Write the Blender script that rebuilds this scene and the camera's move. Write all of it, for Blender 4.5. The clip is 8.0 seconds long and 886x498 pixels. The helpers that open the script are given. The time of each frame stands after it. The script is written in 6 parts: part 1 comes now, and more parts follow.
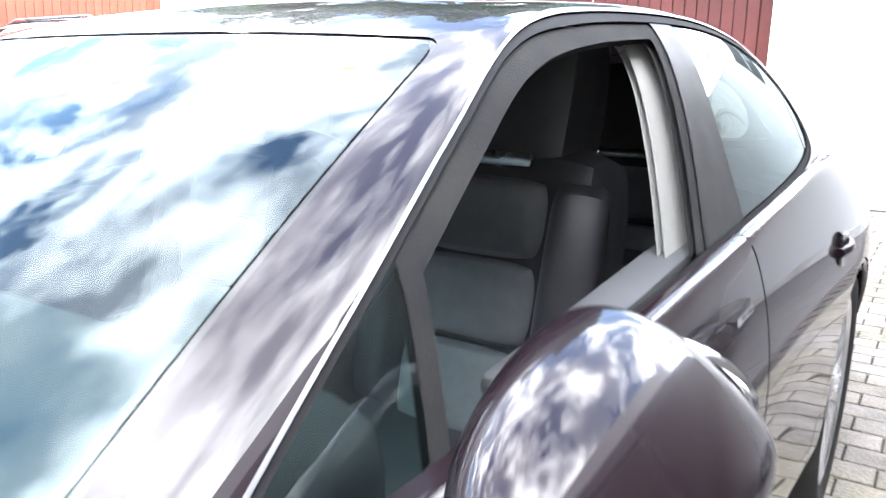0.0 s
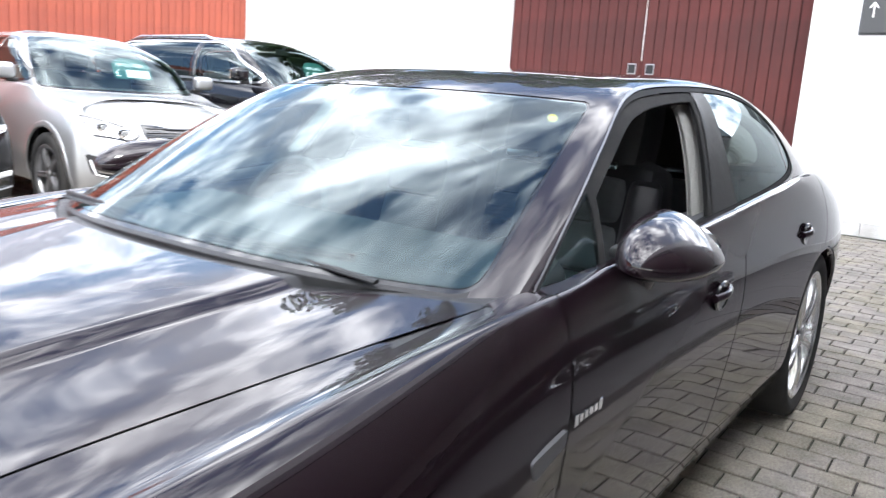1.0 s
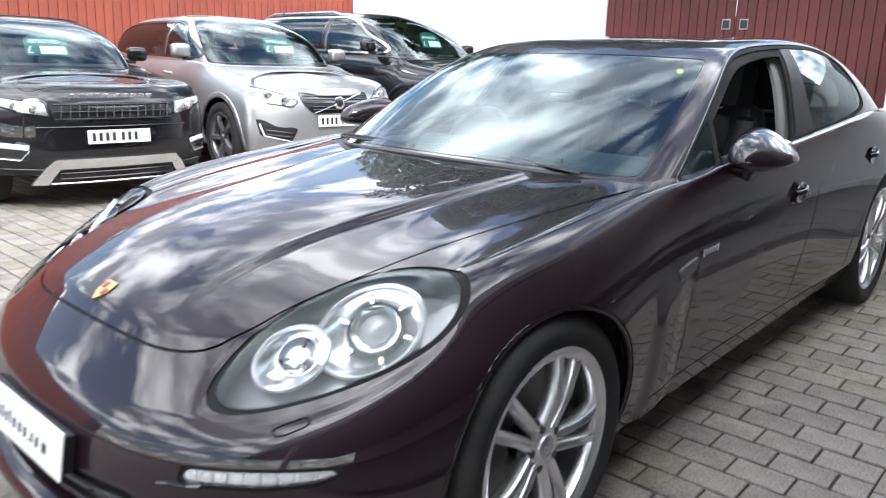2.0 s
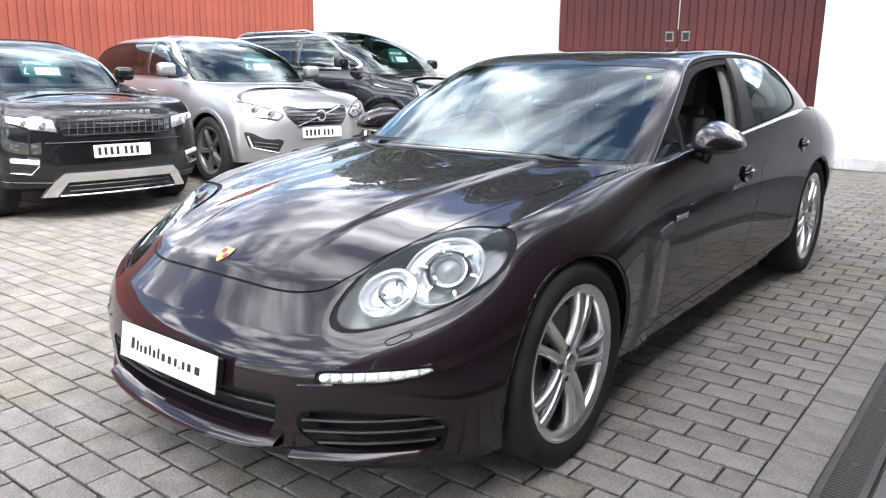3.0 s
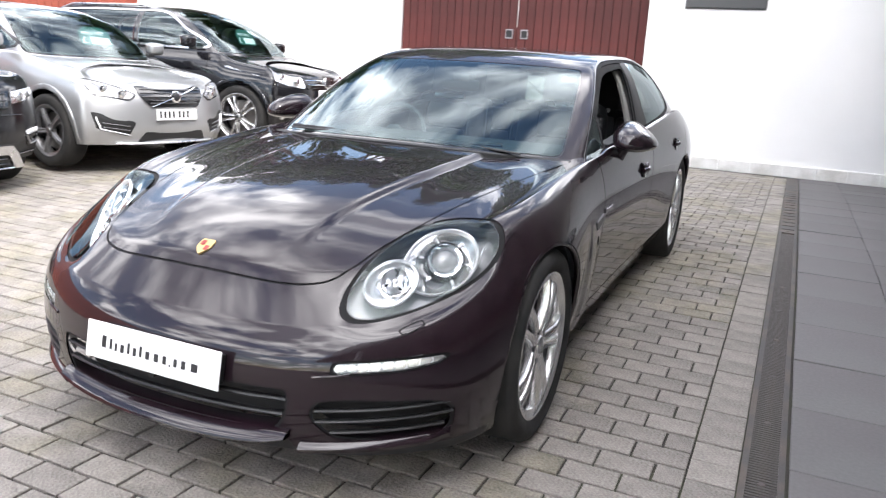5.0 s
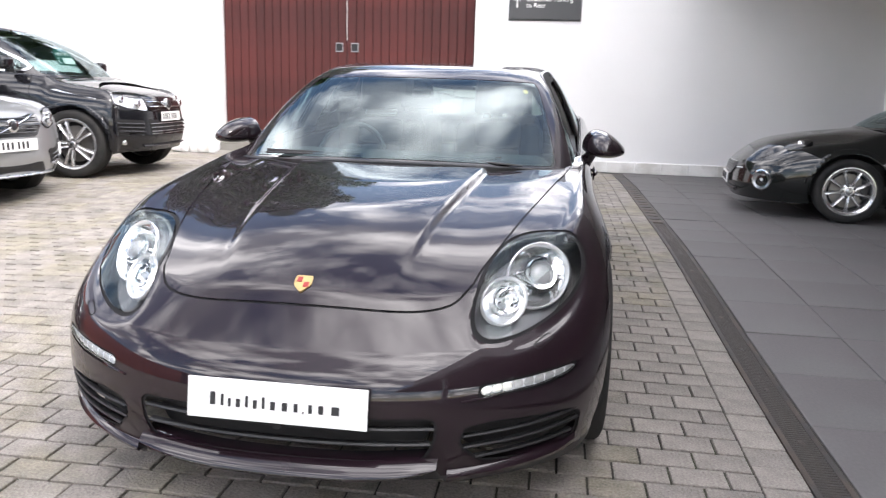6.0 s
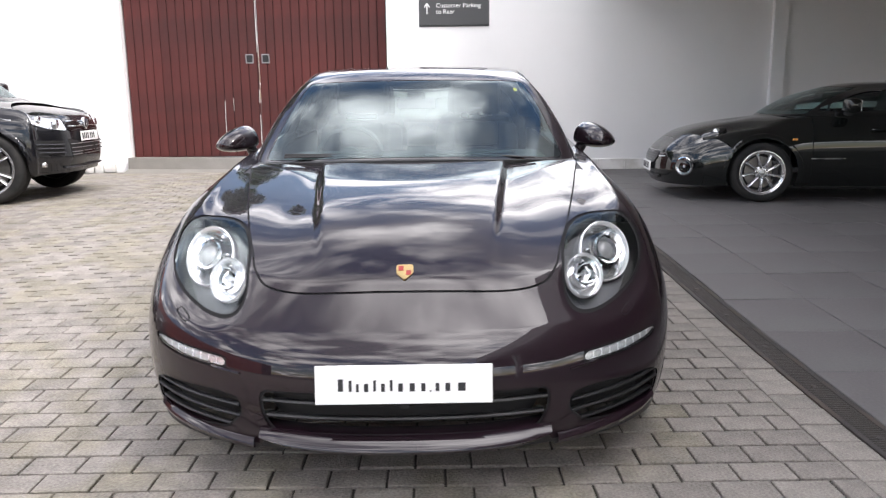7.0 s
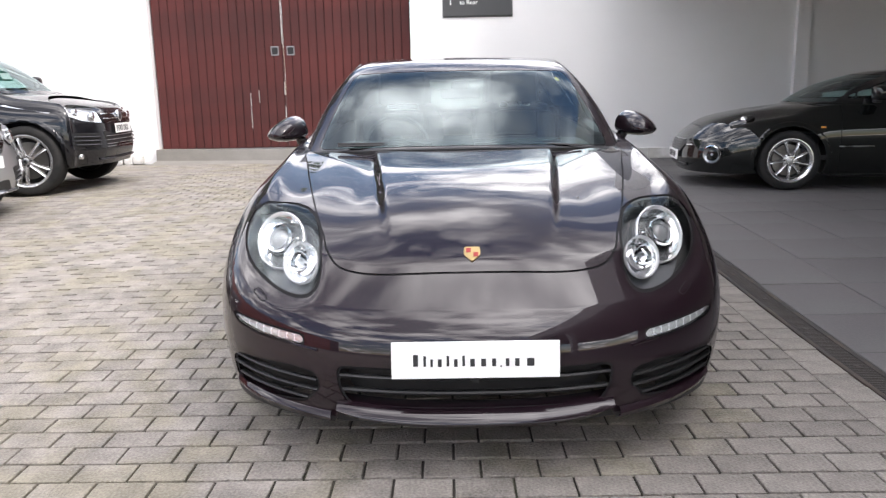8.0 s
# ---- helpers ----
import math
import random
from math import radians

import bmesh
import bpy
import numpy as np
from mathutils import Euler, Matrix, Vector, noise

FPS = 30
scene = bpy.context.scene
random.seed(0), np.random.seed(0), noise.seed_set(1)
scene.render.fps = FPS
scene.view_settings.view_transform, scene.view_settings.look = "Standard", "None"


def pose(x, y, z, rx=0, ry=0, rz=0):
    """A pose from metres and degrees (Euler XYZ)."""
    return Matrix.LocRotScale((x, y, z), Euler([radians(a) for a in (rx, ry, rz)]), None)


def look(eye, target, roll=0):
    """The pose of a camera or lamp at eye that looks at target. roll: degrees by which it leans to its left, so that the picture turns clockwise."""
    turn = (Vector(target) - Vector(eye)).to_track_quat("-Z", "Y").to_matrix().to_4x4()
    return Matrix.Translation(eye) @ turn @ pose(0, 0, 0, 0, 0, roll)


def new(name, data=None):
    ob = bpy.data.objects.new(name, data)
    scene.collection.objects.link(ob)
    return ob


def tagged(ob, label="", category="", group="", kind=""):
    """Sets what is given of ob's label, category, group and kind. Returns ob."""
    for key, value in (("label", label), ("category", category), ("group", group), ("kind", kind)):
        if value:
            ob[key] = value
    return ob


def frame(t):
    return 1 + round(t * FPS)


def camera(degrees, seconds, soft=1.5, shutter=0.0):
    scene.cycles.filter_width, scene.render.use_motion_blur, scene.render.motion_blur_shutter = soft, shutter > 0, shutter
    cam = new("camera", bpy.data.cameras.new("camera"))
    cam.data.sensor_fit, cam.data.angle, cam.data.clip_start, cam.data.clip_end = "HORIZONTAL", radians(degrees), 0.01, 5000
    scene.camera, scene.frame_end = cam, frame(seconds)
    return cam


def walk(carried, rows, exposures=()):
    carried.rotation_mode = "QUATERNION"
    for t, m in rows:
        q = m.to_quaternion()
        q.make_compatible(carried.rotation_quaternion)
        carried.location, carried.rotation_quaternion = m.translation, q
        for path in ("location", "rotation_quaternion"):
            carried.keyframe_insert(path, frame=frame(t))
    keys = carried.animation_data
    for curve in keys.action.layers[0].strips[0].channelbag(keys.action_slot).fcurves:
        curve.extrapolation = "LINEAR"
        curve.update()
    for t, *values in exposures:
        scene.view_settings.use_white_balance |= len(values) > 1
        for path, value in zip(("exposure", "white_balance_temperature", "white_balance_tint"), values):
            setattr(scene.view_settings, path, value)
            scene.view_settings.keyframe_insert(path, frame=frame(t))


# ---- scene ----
cam = camera(60.2, 8.0, soft=1.2, shutter=0.3)
PATH = [
    (0, (1.138, 0.569, 1.277), (0.069, 2.206, 0.853), 1.2),
    (0.5, (1.323, 0.046, 1.254), (0.296, 1.72, 0.875), 1.5),
    (1, (1.512, -0.521, 1.306), (0.367, 1.075, 0.928), 4.0),
    (1.5, (1.758, -1.087, 1.317), (0.494, 0.393, 0.857), 2.9),
    (2, (1.894, -1.551, 1.297), (0.597, -0.106, 0.818), 1.8),
    (2.2, (1.94, -1.721, 1.294), (0.646, -0.275, 0.807), 0.5),
    (3.3, (2.083, -2.288, 1.275), (0.92, -0.722, 0.833), 1.6),
    (3.5, (2.057, -2.308, 1.302), (0.929, -0.724, 0.833), 1.8),
    (4, (2.024, -2.345, 1.291), (0.946, -0.731, 0.809), 1.0),
    (4.5, (1.908, -2.439, 1.285), (0.911, -0.774, 0.798), 3.4),
    (4.7, (1.83, -2.493, 1.292), (0.907, -0.784, 0.812), 3.5),
    (5.8, (0.893, -2.807, 1.276), (0.509, -0.886, 0.875), 3.1),
    (6, (0.723, -2.872, 1.276), (0.448, -0.933, 0.871), 1.7),
    (6.5, (0.379, -2.956, 1.249), (0.242, -1.0, 0.859), 0.3),
    (7, (0.101, -3.09, 1.23), (0.118, -1.127, 0.848), -0.7),
    (7.5, (-0.068, -3.184, 1.227), (-0.014, -1.225, 0.825), -1.7),
    (8, (-0.072, -3.207, 1.227), (-0.091, -1.248, 0.823), -1.1),
]
EXPOSURES = [(0, 2.5, 6200, 11), (0.5, 1.78, 6210, 11), (1, 1.32, 6250, 11), (1.5, 1.06, 6180, 11), (2, 0.97, 6180, 11), (3.5, 1.05, 6320, 12), (4.5, 1.12, 6380, 12), (6, 0.91, 6530, 14), (7, 0.66, 6550, 14), (8, 0.63, 6560, 14)]
walk(cam, [(t, look(eye, target, roll)) for t, eye, target, roll in PATH], EXPOSURES)

# ---- world and sun ----
SUN_EL, SUN_AZ = 46.0, -38.0   # degrees; azimuth anticlockwise from +x
world = bpy.data.worlds.new("sky")
scene.world = world
world.use_nodes = True
wt = world.node_tree
wt.nodes.clear()
w_out = wt.nodes.new("ShaderNodeOutputWorld")
w_bg = wt.nodes.new("ShaderNodeBackground")
w_sky = wt.nodes.new("ShaderNodeTexSky")
w_sky.sky_type, w_sky.sun_disc = "NISHITA", False
w_sky.sun_elevation, w_sky.sun_rotation = radians(SUN_EL), radians(90 - SUN_AZ)
w_sky.air_density, w_sky.dust_density, w_sky.ozone_density = 1.3, 0.3, 3.0
w_co = wt.nodes.new("ShaderNodeTexCoord")
w_sep = wt.nodes.new("ShaderNodeSeparateXYZ")
w_flat = wt.nodes.new("ShaderNodeMath")          # clouds lie on a level sheet overhead
w_flat.operation, w_flat.inputs[1].default_value = "MAXIMUM", 0.0
w_far = wt.nodes.new("ShaderNodeMath")
w_far.operation, w_far.inputs[1].default_value = "ADD", 0.22
w_up = wt.nodes.new("ShaderNodeCombineXYZ")
w_sheet = wt.nodes.new("ShaderNodeVectorMath")
w_sheet.operation = "DIVIDE"
w_map = wt.nodes.new("ShaderNodeMapping")
w_map.inputs["Location"].default_value = (1.3, 9.7, 0.0)
wt.links.new(w_co.outputs["Generated"], w_sep.inputs[0])
wt.links.new(w_sep.outputs["Z"], w_flat.inputs[0])
wt.links.new(w_flat.outputs[0], w_far.inputs[0])
for k in ("X", "Y", "Z"):
    wt.links.new(w_far.outputs[0], w_up.inputs[k])
wt.links.new(w_co.outputs["Generated"], w_sheet.inputs[0])
wt.links.new(w_up.outputs[0], w_sheet.inputs[1])
w_noise = wt.nodes.new("ShaderNodeTexNoise")
w_noise.inputs["Scale"].default_value = 2.0
w_noise.inputs["Detail"].default_value = 6.0
w_noise.inputs["Roughness"].default_value = 0.56
w_noise.inputs["Distortion"].default_value = 0.35
w_ramp = wt.nodes.new("ShaderNodeValToRGB")
w_ramp.color_ramp.elements[0].position, w_ramp.color_ramp.elements[1].position = 0.445, 0.575
w_n2 = wt.nodes.new("ShaderNodeTexNoise")
w_n2.inputs["Scale"].default_value = 3.2
w_n2.inputs["Detail"].default_value = 6.0
w_cl = wt.nodes.new("ShaderNodeValToRGB")
w_cl.color_ramp.elements[0].position, w_cl.color_ramp.elements[0].color = 0.40, (4.0, 4.2, 4.8, 1)
w_cl.color_ramp.elements[1].position, w_cl.color_ramp.elements[1].color = 0.63, (27.0, 26.8, 26.8, 1)
w_mix = wt.nodes.new("ShaderNodeMix")
w_mix.data_type = "RGBA"
wt.links.new(w_sheet.outputs["Vector"], w_map.inputs["Vector"])
for n in (w_noise, w_n2):
    wt.links.new(w_map.outputs["Vector"], n.inputs["Vector"])
w_low = wt.nodes.new("ShaderNodeMath")
w_low.operation, w_low.inputs[1].default_value = "MULTIPLY_ADD", 0.13
w_lift = wt.nodes.new("ShaderNodeMath")
w_lift.operation, w_lift.inputs[1].default_value = "ADD", -0.046
wt.links.new(w_sep.outputs["Z"], w_low.inputs[0])
wt.links.new(w_noise.outputs["Fac"], w_low.inputs[2])
wt.links.new(w_low.outputs[0], w_lift.inputs[0])
wt.links.new(w_lift.outputs[0], w_ramp.inputs["Fac"])
wt.links.new(w_n2.outputs["Fac"], w_cl.inputs["Fac"])
wt.links.new(w_ramp.outputs["Color"], w_mix.inputs["Factor"])
w_blue = wt.nodes.new("ShaderNodeHueSaturation")
w_blue.inputs["Saturation"].default_value, w_blue.inputs["Value"].default_value = 0.95, 0.95
wt.links.new(w_sky.outputs["Color"], w_blue.inputs["Color"])
wt.links.new(w_blue.outputs["Color"], w_mix.inputs["A"])
w_dot = wt.nodes.new("ShaderNodeVectorMath")
w_dot.operation = "DOT_PRODUCT"
w_dot.inputs[1].default_value = (math.cos(radians(SUN_EL)) * math.cos(radians(SUN_AZ)), math.cos(radians(SUN_EL)) * math.sin(radians(SUN_AZ)), math.sin(radians(SUN_EL)))
w_halo = wt.nodes.new("ShaderNodeMapRange")
w_halo.inputs["From Min"].default_value, w_halo.inputs["From Max"].default_value = 0.55, 1.0
w_halo.inputs["To Min"].default_value, w_halo.inputs["To Max"].default_value = 1.0, 1.5
w_veil = wt.nodes.new("ShaderNodeVectorMath")
w_veil.operation = "SCALE"
wt.links.new(w_co.outputs["Generated"], w_dot.inputs[0])
wt.links.new(w_dot.outputs["Value"], w_halo.inputs["Value"])
wt.links.new(w_cl.outputs["Color"], w_veil.inputs[0])
wt.links.new(w_halo.outputs["Result"], w_veil.inputs["Scale"])
wt.links.new(w_veil.outputs["Vector"], w_mix.inputs["B"])
wt.links.new(w_mix.outputs["Result"], w_bg.inputs["Color"])
wt.links.new(w_bg.outputs["Background"], w_out.inputs["Surface"])
w_bg.inputs["Strength"].default_value = 0.15
sun = new("sun", bpy.data.lights.new("sun", "SUN"))
sun.data.energy, sun.data.angle, sun.data.color = 1.8, radians(12), (1.0, 0.95, 0.87)
_se, _sa = radians(SUN_EL), radians(SUN_AZ)
sun.matrix_world = look((20 * math.cos(_se) * math.cos(_sa), 20 * math.cos(_se) * math.sin(_sa), 20 * math.sin(_se)), (0, 0, 0))

# ---- materials ----
def mat(name, color, rough=0.5, metal=0.0, coat=0.0, spread=0.12, scale=8.0, fine=120.0, bump=0.0, rspread=0.1, rand=0.0,
        second=None, amount=0.5, edge=(0.45, 0.6), island=False, transmission=0.0, ior=1.45, emit=0.0, sheen=0.0, stretch=(1, 1, 1)):
    """A surface with variation at two scales: broad stains and fine grain, in metres."""
    m = bpy.data.materials.new(name)
    m.use_nodes = True
    nt = m.node_tree
    b = nt.nodes["Principled BSDF"]
    b.inputs["Roughness"].default_value = rough
    b.inputs["Metallic"].default_value = metal
    b.inputs["Coat Weight"].default_value = coat
    b.inputs["Coat Roughness"].default_value = 0.015
    b.inputs["Coat IOR"].default_value = 1.6
    b.inputs["Transmission Weight"].default_value = transmission
    b.inputs["IOR"].default_value = ior
    b.inputs["Sheen Weight"].default_value = sheen
    b.inputs["Base Color"].default_value = (*color, 1)
    if emit:
        b.inputs["Emission Color"].default_value = (*color, 1)
        b.inputs["Emission Strength"].default_value = emit
    if spread or bump or rand or second:
        co = nt.nodes.new("ShaderNodeTexCoord")
        mp = nt.nodes.new("ShaderNodeMapping")
        mp.inputs["Scale"].default_value = stretch
        nt.links.new(co.outputs["Object"], mp.inputs["Vector"])
        broad, grain = nt.nodes.new("ShaderNodeTexNoise"), nt.nodes.new("ShaderNodeTexNoise")
        broad.inputs["Scale"].default_value, broad.inputs["Detail"].default_value = scale, 5
        grain.inputs["Scale"].default_value, grain.inputs["Detail"].default_value = fine, 3
        for n in (broad, grain):
            nt.links.new(mp.outputs["Vector"], n.inputs["Vector"])
        add = nt.nodes.new("ShaderNodeMath")
        add.operation = "ADD"
        nt.links.new(broad.outputs["Fac"], add.inputs[0])
        nt.links.new(grain.outputs["Fac"], add.inputs[1])
        last = add.outputs[0]
        if rand or island:
            info = nt.nodes.new("ShaderNodeNewGeometry" if island else "ShaderNodeObjectInfo")
            k = nt.nodes.new("ShaderNodeMath")
            k.operation, k.inputs[1].default_value = "MULTIPLY_ADD", rand / max(spread, 0.01) * 1.0
            nt.links.new(info.outputs["Random Per Island" if island else "Random"], k.inputs[0])
            nt.links.new(last, k.inputs[2])
            last = k.outputs[0]
            mid = 1.0 + rand / max(spread, 0.01) * 0.5
        else:
            mid = 1.0
        rng = nt.nodes.new("ShaderNodeMapRange")
        rng.inputs["From Min"].default_value, rng.inputs["From Max"].default_value = mid - 0.5, mid + 0.5
        rng.inputs["To Min"].default_value, rng.inputs["To Max"].default_value = 1 - spread, 1 + spread
        rng.clamp = False
        nt.links.new(last, rng.inputs["Value"])
        hsv = nt.nodes.new("ShaderNodeHueSaturation")
        hsv.inputs["Color"].default_value = (*color, 1)
        nt.links.new(rng.outputs["Result"], hsv.inputs["Value"])
        if second:
            st = nt.nodes.new("ShaderNodeTexNoise")
            st.inputs["Scale"].default_value, st.inputs["Detail"].default_value = scale * 0.37, 6
            nt.links.new(co.outputs["Object"], st.inputs["Vector"])
            rp = nt.nodes.new("ShaderNodeValToRGB")
            rp.color_ramp.elements[0].position, rp.color_ramp.elements[1].position = edge
            rp.color_ramp.elements[1].color = (amount, amount, amount, 1)
            nt.links.new(st.outputs["Fac"], rp.inputs["Fac"])
            mx = nt.nodes.new("ShaderNodeMix")
            mx.data_type = "RGBA"
            mx.inputs["A"].default_value, mx.inputs["B"].default_value = (*color, 1), (*second, 1)
            nt.links.new(rp.outputs["Color"], mx.inputs["Factor"])
            nt.links.new(mx.outputs["Result"], hsv.inputs["Color"])
        nt.links.new(hsv.outputs["Color"], b.inputs["Base Color"])
        rr = nt.nodes.new("ShaderNodeMapRange")
        rr.inputs["To Min"].default_value, rr.inputs["To Max"].default_value = max(0.0, rough - rspread), min(1.0, rough + rspread)
        nt.links.new(broad.outputs["Fac"], rr.inputs["Value"])
        nt.links.new(rr.outputs["Result"], b.inputs["Roughness"])
        if bump:
            bp = nt.nodes.new("ShaderNodeBump")
            bp.inputs["Strength"].default_value, bp.inputs["Distance"].default_value = 1.0, bump
            nt.links.new(add.outputs[0], bp.inputs["Height"])
            nt.links.new(bp.outputs["Normal"], b.inputs["Normal"])
    return m


def glass(name, tint, rough=0.0, see=0.9, ior=1.6):
    """Thin glass: clear with a mirror's gloss at its surface by Fresnel."""
    m = bpy.data.materials.new(name)
    m.use_nodes = True
    nt = m.node_tree
    nt.nodes.clear()
    out, mix = nt.nodes.new("ShaderNodeOutputMaterial"), nt.nodes.new("ShaderNodeMixShader")
    tr, gl, fr = nt.nodes.new("ShaderNodeBsdfTransparent"), nt.nodes.new("ShaderNodeBsdfGlossy"), nt.nodes.new("ShaderNodeFresnel")
    tr.inputs["Color"].default_value = (*[c * see for c in tint], 1)
    gl.inputs["Roughness"].default_value = rough
    gl.inputs["Color"].default_value = (0.86, 0.98, 1.0, 1)
    fr.inputs["IOR"].default_value = ior
    nt.links.new(fr.outputs["Fac"], mix.inputs["Fac"])
    nt.links.new(tr.outputs["BSDF"], mix.inputs[1])
    nt.links.new(gl.outputs["BSDF"], mix.inputs[2])
    nt.links.new(mix.outputs["Shader"], out.inputs["Surface"])
    return m


def paint(name, color, flake=(0.1, 0.08, 0.12), amount=0.25, metal=0.55):
    """Metallic car paint under a clear coat, with fine flakes and a faint film of dust."""
    m = mat(name, color, rough=0.38, metal=metal, coat=1.0, spread=0.10, scale=2.0, fine=900.0, rspread=0.04, second=flake, amount=amount, edge=(0.3, 0.75))
    b = m.node_tree.nodes["Principled BSDF"]
    b.inputs["Coat IOR"].default_value = 1.52
    b.inputs["Specular IOR Level"].default_value = 0.1
    return m


